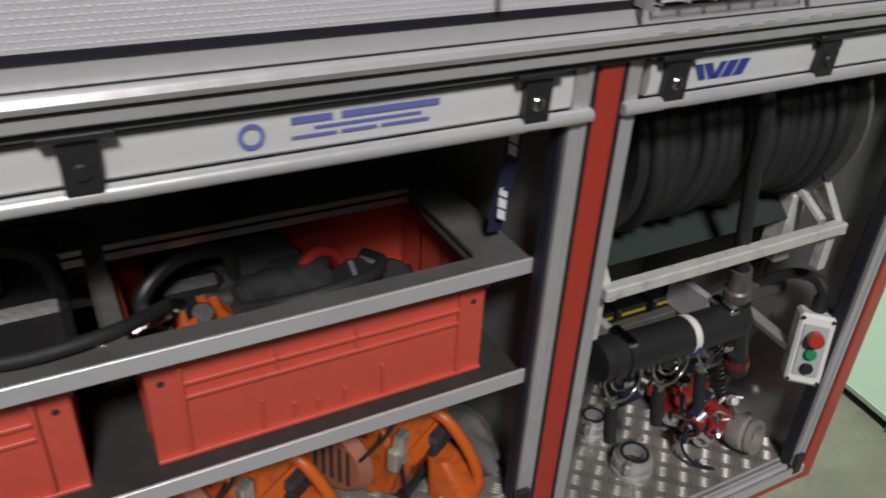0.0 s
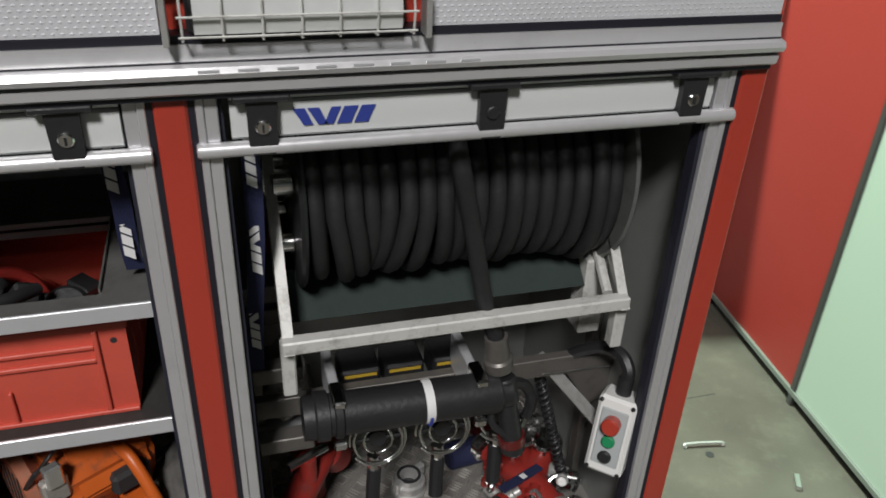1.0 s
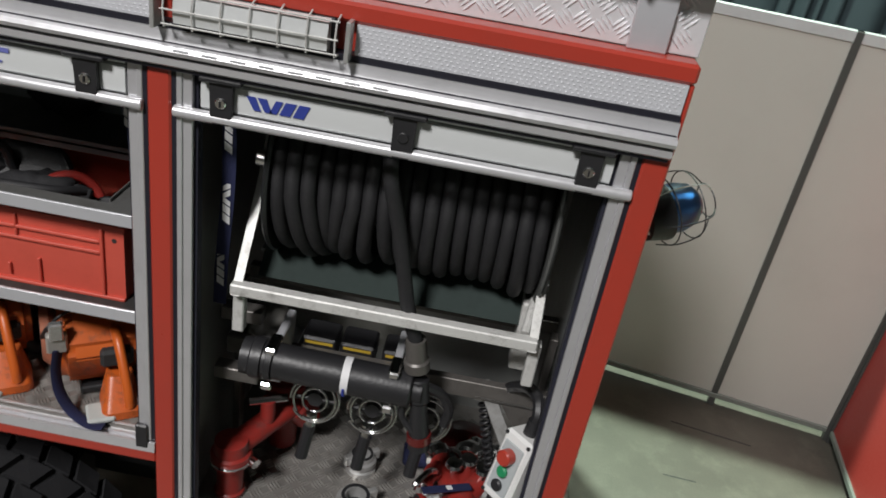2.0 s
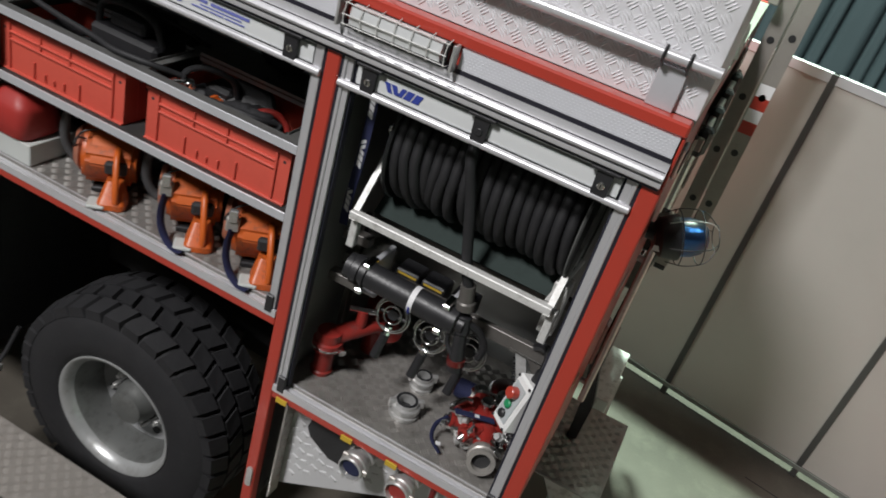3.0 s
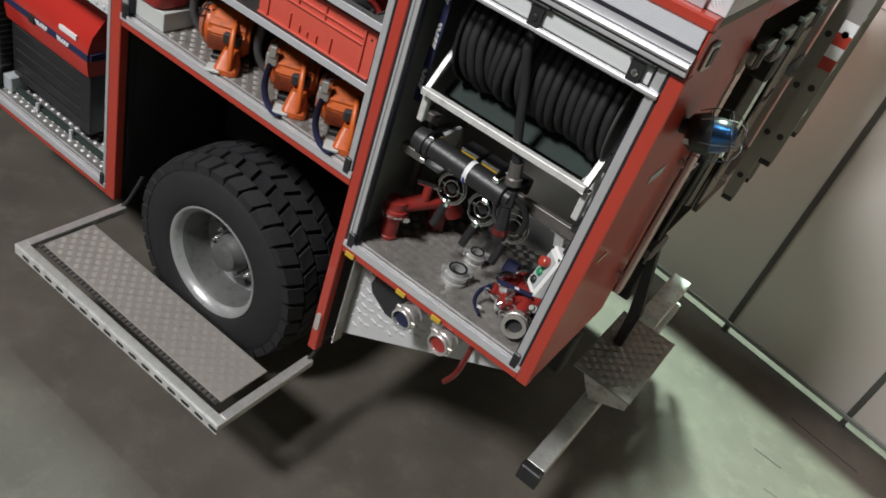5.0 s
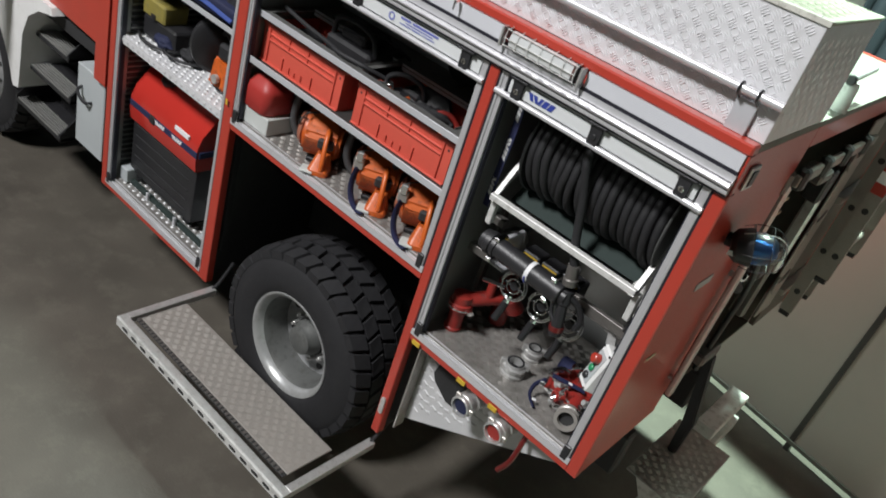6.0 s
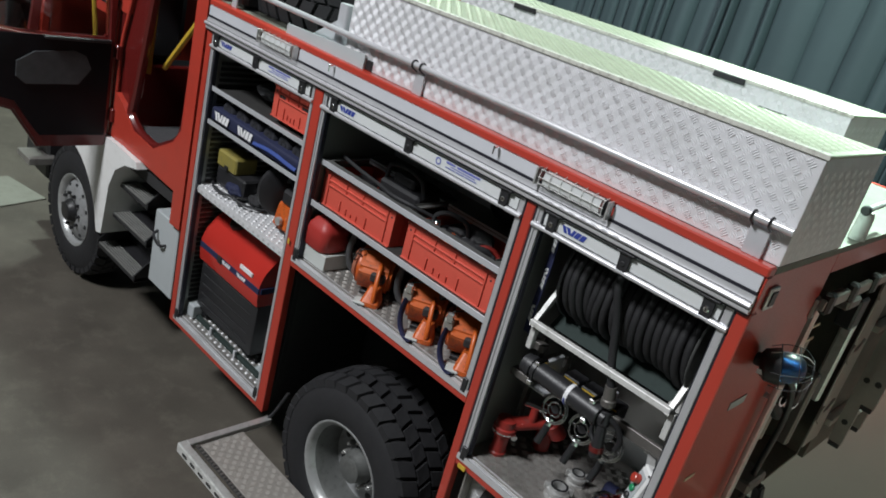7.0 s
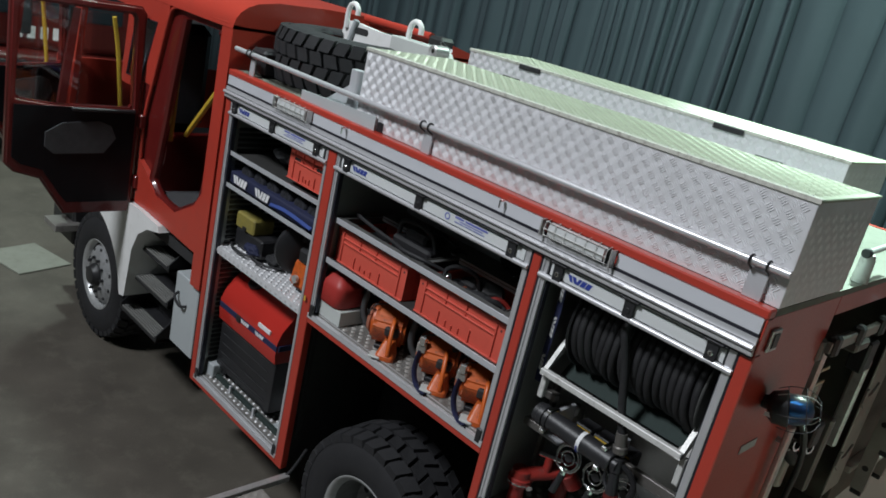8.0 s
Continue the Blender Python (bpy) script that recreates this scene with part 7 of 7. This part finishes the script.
# tools and hoses in the upper shelf of the middle locker
def power_unit():
    root = thing("power_unit", "black hydraulic power unit with hoses in the upper shelf", "power unit", (-1.05, 0.33, 2.03))
    part("block", box(B(), -0.16, 0.14, -0.12, 0.15, 0.0, 0.17, 0.015), BLACK, root)
    part("cover", box(B(), -0.1, 0.06, -0.09, 0.1, 0.17, 0.22, 0.012), BLACK, root)
    part("trim", box(B(), -0.12, -0.07, -0.128, -0.118, 0.05, 0.08, 0.003), DARK_STEEL, root, "dark steel trim")
    part("grip", tube(B(), smooth_path([(-0.15, -0.08, 0.17), (-0.12, -0.09, 0.25), (0.0, -0.09, 0.27), (0.1, -0.08, 0.24), (0.13, -0.07, 0.16)]), 0.013, 10), BLACK, root)
    part("lever", cyl(B(), (0.02, -0.14, 0.05), (0.11, -0.17, 0.075), 0.009, 10), CHROME, root, "bright lever")


power_unit()
for pts, r in (([(-1.5, 0.2, 2.195), (-1.3, 0.16, 2.192), (-1.1, 0.13, 2.192), (-0.98, 0.1, 2.195), (-0.86, 0.12, 2.192), (-0.78, 0.2, 2.16)], 0.011),
               ([(-1.4, 0.42, 2.19), (-1.2, 0.36, 2.24), (-1.05, 0.34, 2.262), (-0.92, 0.36, 2.25), (-0.86, 0.44, 2.19)], 0.008),
               ([(-0.66, 0.2, 2.12), (-0.6, 0.15, 2.15), (-0.52, 0.14, 2.16), (-0.44, 0.17, 2.15), (-0.4, 0.23, 2.13)], 0.012)):
    solo("hose", tube(B(), smooth_path(pts, 8), r, 10), HOSE, "black rubber hose lying over the upper shelf", "hose", group="loose hoses", smooth=60)


def orange_cutter():
    root = thing("hydraulic_cutter", "black and orange hydraulic cutter lying in the front crate well", "cutter", (-0.72, 0.27, 1.962))
    bm = prism(B(), [(-0.09, 0.03), (0.09, 0.02), (0.1, 0.07), (0.03, 0.1), (0.0, 0.15), (-0.04, 0.14), (-0.06, 0.1), (-0.11, 0.08)], 1, -0.1, -0.03)
    bmesh.ops.bevel(bm, geom=bm.edges[:], offset=0.014, segments=2, affect="EDGES")
    part("housing", bm, ORANGE, root, "scuffed orange housing", smooth=50)
    part("motor", cyl(B(), (-0.06, 0.06, 0.07), (0.1, 0.08, 0.08), 0.05, 22, bevel=0.012), BLACK, root, "black motor")
    part("valve_block", box(B(), -0.1, 0.02, -0.02, 0.1, 0.02, 0.13, 0.014), BLACK, root)
    part("lever", box(B(), -0.14, -0.02, -0.05, -0.02, 0.17, 0.182, 0.004, pose(0, 0, 0, 0, -12, 8)), BRIGHT_ALLOY, root, "bright lever")
    part("valve_cap", cyl(B(), (-0.04, -0.04, 0.14), (-0.04, -0.05, 0.185), 0.016, 14, bevel=0.003), CHROME, root)


orange_cutter()


def saw_parts():
    root = thing("cut_off_saw", "orange and black cut-off saw lying in the shelf crate", "saw", (-0.42, 0.26, 1.945))
    bm = B()
    prism(bm, [(-0.1, 0.01), (0.06, 0.01), (0.09, 0.06), (0.03, 0.1), (-0.07, 0.09)], 1, -0.05, 0.06)
    bmesh.ops.bevel(bm, geom=bm.edges[:], offset=0.01, segments=2, affect="EDGES")
    part("body", bm, ORANGE, root, smooth=50)
    u, v = Vector((0.8, 0.6, 0)), Vector((-0.25, 0.33, 0.9))
    part("handle", tube(B(), [Vector((-0.06, 0.04, 0.1)) + 0.075 * (math.cos(t) * u + math.sin(t) * v) for t in (2 * math.pi * k / 28 for k in range(28))], 0.012, 10, True), CAST_RED, root, "dark red handle loop")
    part("motor", cyl(B(), (0.05, 0.03, 0.08), (0.055, -0.01, 0.135), 0.04, 24, bevel=0.008), BLACK, root, "round black starter cover")
    for d in ((-0.11, -0.02), (0.0, -0.05)):
        part("fork_arm", tube(B(), smooth_path([(0.02, 0.0, 0.12), (d[0] * 0.5, -0.02, 0.13), (d[0], d[1], 0.1)]), 0.014, 10), ORANGE, root, "orange fork arm")
    part("knob", cyl(B(), (-0.09, -0.06, 0.06), (-0.09, -0.085, 0.07), 0.016, 12), CHROME, root)
    bm = prism(B(), [(-0.38, 0.03), (-0.26, 0.03), (-0.23, 0.1), (-0.27, 0.15), (-0.36, 0.14), (-0.4, 0.08)], 1, -0.01, 0.06)
    bmesh.ops.bevel(bm, geom=bm.edges[:], offset=0.012, segments=2, affect="EDGES")
    part("engine_cover", bm, ORANGE, root, "orange engine cover", smooth=50)
    part("engine_block", box(B(), -0.36, -0.24, 0.06, 0.2, 0.05, 0.17, 0.015), BLACK, root)
    part("filler_cap", cyl(B(), (-0.3, 0.0, 0.13), (-0.3, -0.03, 0.165), 0.02, 16, bevel=0.003), BLACK, root)
    part("rear_grip", tube(B(), smooth_path([(-0.36, 0.0, 0.13), (-0.39, -0.01, 0.2), (-0.33, 0.02, 0.24), (-0.24, 0.06, 0.22), (-0.22, 0.08, 0.15)]), 0.012, 10), BLACK, root)
    root = thing("cutting_disc", "dark round blade guard leaning in the shelf crate", "blade guard", (-0.62, 0.34, 1.95))
    part("guard", lathe(B(), (0, 0, 0.1), (0.1, -0.6, 0.6), [(0, 0.0), (0, 0.12), (0.02, 0.13), (0.03, 0.12), (0.03, 0.0)], 32), BLACK, root)
    root = thing("hand_tool", "black and dark steel hydraulic cutter in the upper shelf", "cutter", (-1.36, 0.27, 2.02))
    part("grip", box(B(), -0.09, 0.05, -0.05, 0.05, 0.0, 0.09, 0.015), BLACK, root)
    part("jaw", cyl(B(), (0.03, 0, 0.05), (0.13, -0.04, 0.05), 0.028, 14, 0.016), DARK_STEEL, root)
    part("collar", cyl(B(), (-0.07, -0.05, 0.06), (-0.05, -0.085, 0.06), 0.02, 12), BLACK, root)


saw_parts()
crumpled("tool_bag", "black fabric bag lying in the shelf crate", "bag", (-0.56, 0.3, 2.0), (0.1, 0.09, 0.06), BLACK_CLOTH, 41.0, 0.35)
crumpled("tool_bag", "upright black fabric bag behind the shelf crate", "bag", (-0.6, 0.52, 2.186), (0.1, 0.06, 0.13), BLACK_CLOTH, 43.0, 0.15)
crumpled("cable_coil", "dark cable bundle in the shelf crate", "bundle", (-1.2, 0.29, 2.0), (0.14, 0.09, 0.05), BLACK_CLOTH, 47.0, 0.4)
for i, (x, y, z, m) in enumerate(((-0.45, 0.26, 2.0, STEEL), (-0.4, 0.33, 2.03, BLACK), (-0.36, 0.27, 2.0, DARK_STEEL), (-0.48, 0.33, 2.02, CAST_RED), (-0.38, 0.3, 2.06, BLACK))):
    t = thing("hand_tool", "worn hand tool lying in the shelf crate", "tool", (x, y, z), group="crate tools")
    t.matrix_world = Matrix.Translation((x, y, z)) @ pose(0, 0, 0, 12 * i, 10 - 8 * i, 50 * i)
    part("shaft", cyl(B(), (-0.07, 0, 0), (0.05, 0, 0), 0.011, 10, bevel=0.002), m, t)
    part("head", box(B(), 0.045, 0.09, -0.028, 0.028, -0.022, 0.022, 0.006), BLACK if i % 2 else m, t)
    part("grip", cyl(B(), (-0.1, 0, 0), (-0.065, 0, 0), 0.015, 10, bevel=0.003), BLACK, t)


# ---------- front locker ----------
def generator():
    root = thing("generator", "portable generator with a glossy red tank and black body", "generator", (-2.27, 0.34, 0.63))
    bm = box(B(), -0.35, 0.34, -0.2, 0.22, 0.04, 0.48, 0.02, seg=2)
    part("body", bm, BLACK, root, "black plastic body", smooth=40)
    bm = B()
    for k in range(5):
        box(bm, -0.3, 0.28, -0.206, -0.199, 0.1 + k * 0.07, 0.106 + k * 0.07)
    part("body_groove", bm, BLACK_MATT, root, smooth=None)
    bm = B()
    prism(bm, [(-0.215, 0.41), (-0.225, 0.48), (-0.222, 0.56), (-0.195, 0.63), (-0.12, 0.72), (-0.02, 0.775), (0.15, 0.79), (0.24, 0.76), (0.24, 0.41)], 0, -0.36, 0.35)
    bmesh.ops.bevel(bm, geom=[e for e in bm.edges if len(e.link_faces) == 2 and e.calc_face_angle() > 0.9], offset=0.035, segments=4, affect="EDGES")
    part("tank", bm, GLOSS_RED, root, "glossy red tank", smooth=50)
    part("filler_cap", lathe(B(), (-0.15, -0.09, 0.735), (0, -0.5, 1), [(0, 0.06), (0.02, 0.06), (0.03, 0.05), (0.03, 0.0)], 24), BLACK, root, "black filler cap")
    bm = box(B(), -0.362, 0.352, -0.226, -0.2155, 0.5, 0.54, 0.002)
    part("belt", bm, BLUE, root, "navy securing belt")
    bm = box(B(), 0.351, 0.36, -0.21, 0.2, 0.5, 0.54, 0.002)
    part("belt", bm, BLUE, root, "navy securing belt")
    for x in (-0.08, 0.1):
        slanted_blocks(root, (x, -0.2262, 0.508), (1, 0, 0), (0, 0, 1), 0.1, 0.024, WHITE_MARK)
    part("label", box(B(), 0.12, 0.26, -0.2255, -0.214, 0.575, 0.6), WHITE_MARK, root, "white print")
    part("buckle", box(B(), -0.13, -0.08, -0.235, -0.222, 0.495, 0.545, 0.004), BLACK, root)
    for x in (-0.28, 0.26):
        part("foot", box(B(), x - 0.03, x + 0.03, -0.18, 0.2, 0.0, 0.042, 0.006), BLACK, root)


GLOSS_RED = material("glossy_red_tank", (0.45, 0.03, 0.022), 0.2, 0, 0.08, 4, 90, 0.003, coat=0.8)
piece("slide_rail", GREEN_GREY, (-2.6, -1.66, 0.12, 0.15, 0.6, 0.628), bevel=0.002, label="grey slide rail")
piece("slide_rail", GREEN_GREY, (-2.6, -1.66, 0.5, 0.53, 0.6, 0.628), bevel=0.002, label="grey slide rail")
for x in (-2.35, -2.05):
    piece("slide_stop", SHELF, (x, x + 0.02, 0.1, 0.118, 0.6, 0.66), bevel=0.003)
piece("slide_plate", GREY_PAINT, (-1.88, -1.66, 0.16, 0.48, 0.612, 0.625), bevel=0.002)
piece("clamp_block", GREY_PAINT, (-2.64, -2.56, 0.09, 0.18, 0.607, 0.7), bevel=0.006)
generator()


ROLL_CLOTH = material("dark_hose_fabric", (0.022, 0.023, 0.03), 0.85, 0, 0.3, 30, 260, 0.1)


def carrier_bag():
    root = thing("carrier_bag", "long navy fabric carrier with white print on the shelf", "bag", (-2.14, 0.05, 2.014))
    bm = box(B(), -0.48, 0.48, 0.0, 0.38, 0.0, 0.085, 0.014, seg=2)
    bmesh.ops.subdivide_edges(bm, edges=bm.edges, cuts=3)
    for v in bm.verts:
        v.co += Vector((0, 0.01, 0.01)) * noise.noise(v.co * 8)
        v.co.z = max(v.co.z, 0.0)
    part("body", bm, BAG_BLUE, root, "navy fabric", smooth=50)
    for x in (-0.42, -0.16):
        slanted_blocks(root, (x, -0.008, 0.022), (1, 0, 0), (0, 0, 1), 0.16, 0.05, WHITE_MARK)
    part("strap", tube(B(), smooth_path([(0.02, -0.006, 0.03), (0.2, -0.008, 0.045), (0.45, -0.006, 0.03)]), 0.012, 8, flat=0.3), BAG_STRAP, root, "blue webbing strap")


BAG_STRAP = material("blue_webbing", (0.03, 0.06, 0.24), 0.7, 0, 0.15, 30, 260, 0.06)
carrier_bag()
for i, x in enumerate((-2.5, -2.35, -2.2, -2.05, -1.9, -1.76)):
    roll = thing("rolled_hose", "dark rolled fabric hose standing in the navy carrier", "rolled hose", (x, 0.09, 2.1), group="rolled hoses")
    bm = lathe(B(), (0, 0, 0.01), (0, 1, 0), [(0.0, 0.0), (0.0, 0.05), (0.012, 0.06), (0.16, 0.06), (0.172, 0.05), (0.172, 0.0)], 24)
    part("roll", bm, ROLL_CLOTH, roll, smooth=50)
    part("core", lathe(B(), (0, 0, 0.01), (0, 1, 0), [(-0.002, 0.018), (-0.002, 0.026), (0.004, 0.026)], 18), BLACK, roll)
tall = crate(-2.06, -1.64, 0.08, 0.45, 2.237, 0.19, "tall red plastic crate with hand holes on the top shelf", "top crates")
for x in (-0.13, 0.1):
    part("hand_hole", box(B(), x - 0.035, x + 0.035, -0.1802, -0.178, 0.12, 0.15, 0.0), BLACK_MATT, tall)
part("side_hole", box(B(), -0.2052, -0.203, -0.06, 0.04, 0.12, 0.15), BLACK_MATT, tall)
crumpled("jacket", "dark folded fabric on the top shelf", "fabric", (-2.3, 0.3, 2.235), (0.14, 0.14, 0.05), DARK_CLOTH, 21.0, 0.2)


def yellow_case():
    root = thing("yellow_case", "small yellow case with a black base on the dimpled shelf", "case", (-2.5, 0.2, 1.587))
    part("lid", box(B(), -0.12, 0.1, -0.06, 0.1, 0.13, 0.235, 0.01), DUSTY_YELLOW, root, "dusty yellow lid")
    part("base", box(B(), -0.12, 0.2, -0.05, 0.14, 0.0, 0.13, 0.012), BLACK, root)
    part("latch", box(B(), -0.02, 0.02, -0.068, -0.0605, 0.13, 0.16, 0.002), BLACK, root)


yellow_case()
for i, (x, y, s) in enumerate(((-2.38, 0.16, 0.07), (-2.2, 0.2, 0.06), (-2.52, 0.2, 0.05))):
    crumpled("cable_coil", "dark cable and strap bundle on the dimpled shelf", "bundle", (x, y, 1.59), (s, s * 0.8, s * 0.55), BLACK_CLOTH if i else BAG_BLUE, 31.0 + i, 0.35)


for pts in ([(-2.6, 0.12, 1.6), (-2.5, 0.08, 1.602), (-2.38, 0.1, 1.6), (-2.3, 0.18, 1.605), (-2.36, 0.26, 1.61), (-2.5, 0.24, 1.6), (-2.55, 0.16, 1.615)],
            [(-2.42, 0.2, 1.6), (-2.3, 0.1, 1.612), (-2.18, 0.14, 1.6), (-2.12, 0.26, 1.6), (-2.2, 0.36, 1.6)],
            [(-2.58, 0.26, 1.6), (-2.46, 0.15, 1.625), (-2.26, 0.24, 1.62), (-2.16, 0.34, 1.6), (-2.05, 0.3, 1.6)]):
    solo("cable", tube(B(), smooth_path(pts, 8), 0.009, 8), HOSE, "black cable lying over the dimpled shelf", "cable", group="shelf cables", smooth=60)


def disc_saw():
    root = thing("disc_cutter", "orange disc cutter with a dark round guard on the shelf", "disc cutter", (-1.85, 0.24, 1.592))
    part("guard", lathe(B(), (-0.13, -0.02, 0.2), (1, -0.25, 0.05), [(-0.03, 0.0), (-0.03, 0.14), (-0.015, 0.165), (0.015, 0.165), (0.03, 0.14), (0.03, 0.0)], 36), BLACK, root, "dark grey round guard")
    bm = B()
    prism(bm, [(-0.13, 0.02), (0.12, 0.02), (0.12, 0.14), (0.04, 0.2), (-0.1, 0.18)], 0, -0.07, 0.13)
    bmesh.ops.bevel(bm, geom=bm.edges[:], offset=0.02, segments=2, affect="EDGES")
    part("body", bm, ORANGE, root, "orange housing", smooth=50)
    part("motor", box(B(), -0.05, 0.13, -0.1, 0.1, 0.16, 0.26, 0.02), BLACK, root)
    part("handle", tube(B(), smooth_path([(0.1, -0.1, 0.1), (0.15, -0.13, 0.2), (0.1, -0.12, 0.3), (0.0, -0.08, 0.32), (-0.08, -0.04, 0.28)]), 0.014, 10), BLACK, root)
    part("cap", cyl(B(), (0.02, -0.13, 0.08), (0.02, -0.15, 0.08), 0.025, 16), STEEL, root)
    part("foot", box(B(), -0.05, 0.1, -0.1, 0.1, 0.0, 0.022, 0.004), BLACK, root)


disc_saw()

# ---------- loose things on the hall floor ----------
bm = box(B(), -0.34, 0.3, -0.25, 0.3, 0, 0.016, 0.004, pose(-6.2, 0.05, 0, 0, 0, 14))
solo("floor_board", bm, PALE_BOARD, "thin pale board lying flat on the floor", "board")
bm = box(B(), -0.05, 0.05, -0.016, 0.016, 0.0, 0.022, 0.004, pose(2.52, 1.12, 0, 0, 0, 60))
solo("metal_clip", bm, CHROME, "small bright metal clip lying on the floor", "clip")
for (xa, ya), (xb, yb) in (((1.985, 2.581), (2.463, 2.488)), ((1.863, 2.088), (2.049, 2.074))):
    ln, turn = math.hypot(xb - xa, yb - ya), math.degrees(math.atan2(yb - ya, xb - xa))
    solo("floor_joint", box(B(), 0, ln, -0.004, 0.004, 0, 0.0012, 0, pose(xa, ya, 0, 0, 0, turn)), BLACK_MATT, "dark open joint in the concrete floor", "floor joint", kind="structure")
hatch = thing("floor_hatch", "small metal floor hatch with a handle", "hatch", (2.2, 1.46, 0))
part("handle", tube(B(), smooth_path([(-0.1, 0.01, 0.004), (-0.09, 0.02, 0.02), (0.09, -0.01, 0.02), (0.1, -0.02, 0.004)]), 0.008, 8), STEEL, hatch)
part("hole", cyl(B(), (0.0, -0.06, 0.0005), (0.0, -0.06, 0.003), 0.022, 16), BLACK_MATT, hatch)
part("seam", box(B(), -0.2, 0.3, 0.36, 0.364, 0.0, 0.0015), BLACK_MATT, hatch)


# another red vehicle further along the hall
def far_truck():
    root = thing("parked_vehicle", "red service vehicle with dark windows parked further along the hall", "vehicle", (-10.4, 1.0, 0))
    part("body", box(B(), -1.2, 0.9, -2.2, 1.6, 0.5, 1.5, 0.08, seg=3), FAR_RED, root, "red painted body", smooth=40)
    part("cab", box(B(), -1.2, 0.7, -2.1, 1.5, 1.5, 3.0, 0.12, seg=3), FAR_RED, root, smooth=40)
    part("grille", box(B(), 0.89, 0.92, -1.2, 1.3, 0.75, 1.4, 0.02), BLACK, root, "black grille")
    for k in range(5):
        part("grille_bar", box(B(), 0.92, 0.93, -1.1, 1.2, 0.82 + k * 0.12, 0.85 + k * 0.12), RIM, root)
    part("windscreen", box(B(), 0.69, 0.71, -1.8, -0.1, 1.95, 2.75, 0.02), WINDSCREEN, root, "dark window")
    part("windscreen", box(B(), 0.69, 0.71, 0.05, 1.3, 1.95, 2.75, 0.02), WINDSCREEN, root, "dark window")
    text_bars(root, (0.71, -0.1, 1.66), (0, 1, 0), (0, 0, 1), [(0.0, 0.1, 0.16, 0), (0.16, 0.1, 0.16, 0), (0.32, 0.1, 0.16, 0), (0.48, 0.1, 0.16, 0)], WHITE_MARK)
    part("mirror_arm", tube(B(), [(0.7, -0.1, 2.3), (0.95, -0.1, 2.2)], 0.02), BLACK, root)
    part("mirror", box(B(), 0.93, 0.99, -0.2, 0.02, 1.75, 2.25, 0.02), BLACK, root, "black mirror housing")
    part("head_lamp", cyl(B(), (0.9, -1.6, 0.9), (0.93, -1.6, 0.9), 0.12, 20), CHROME, root)
    part("head_lamp", cyl(B(), (0.9, 1.45, 0.9), (0.93, 1.45, 0.9), 0.1, 20), CHROME, root)
    for y in (-1.9, 1.2):
        part("wheel", cyl(B(), (0.1, y - 0.15, 0.45), (0.1, y + 0.15, 0.45), 0.45, 28, bevel=0.03), RUBBER, root)


FAR_RED = material("deep_red_paint", (0.07, 0.008, 0.007), 0.35, 0, 0.1, 2, 90, 0.003, coat=0.4)
WINDSCREEN = material("dark_glossy_glass", (0.02, 0.025, 0.03), 0.05, 0, 0.1, 3, 60, 0.0, coat=1.0)
far_truck()


# coiled cable from the control box down to the locker floor
def coiled_cable(p, q, turns, r):
    p, q = Vector(p), Vector(q)
    dd, u, v = axes(q - p)
    n = turns * 10
    pts = [p + (q - p) * (k / n) + r * (math.cos(2 * math.pi * k / 10) * u + math.sin(2 * math.pi * k / 10) * v) for k in range(n + 1)]
    return solo("coiled_cable", tube(B(), pts, 0.0042, 6), BLACK, "black coiled cable hanging in the pump locker", "cable", smooth=60)


coiled_cable((0.62, 0.3, 1.72), (0.73, 0.27, 1.31), 22, 0.012)
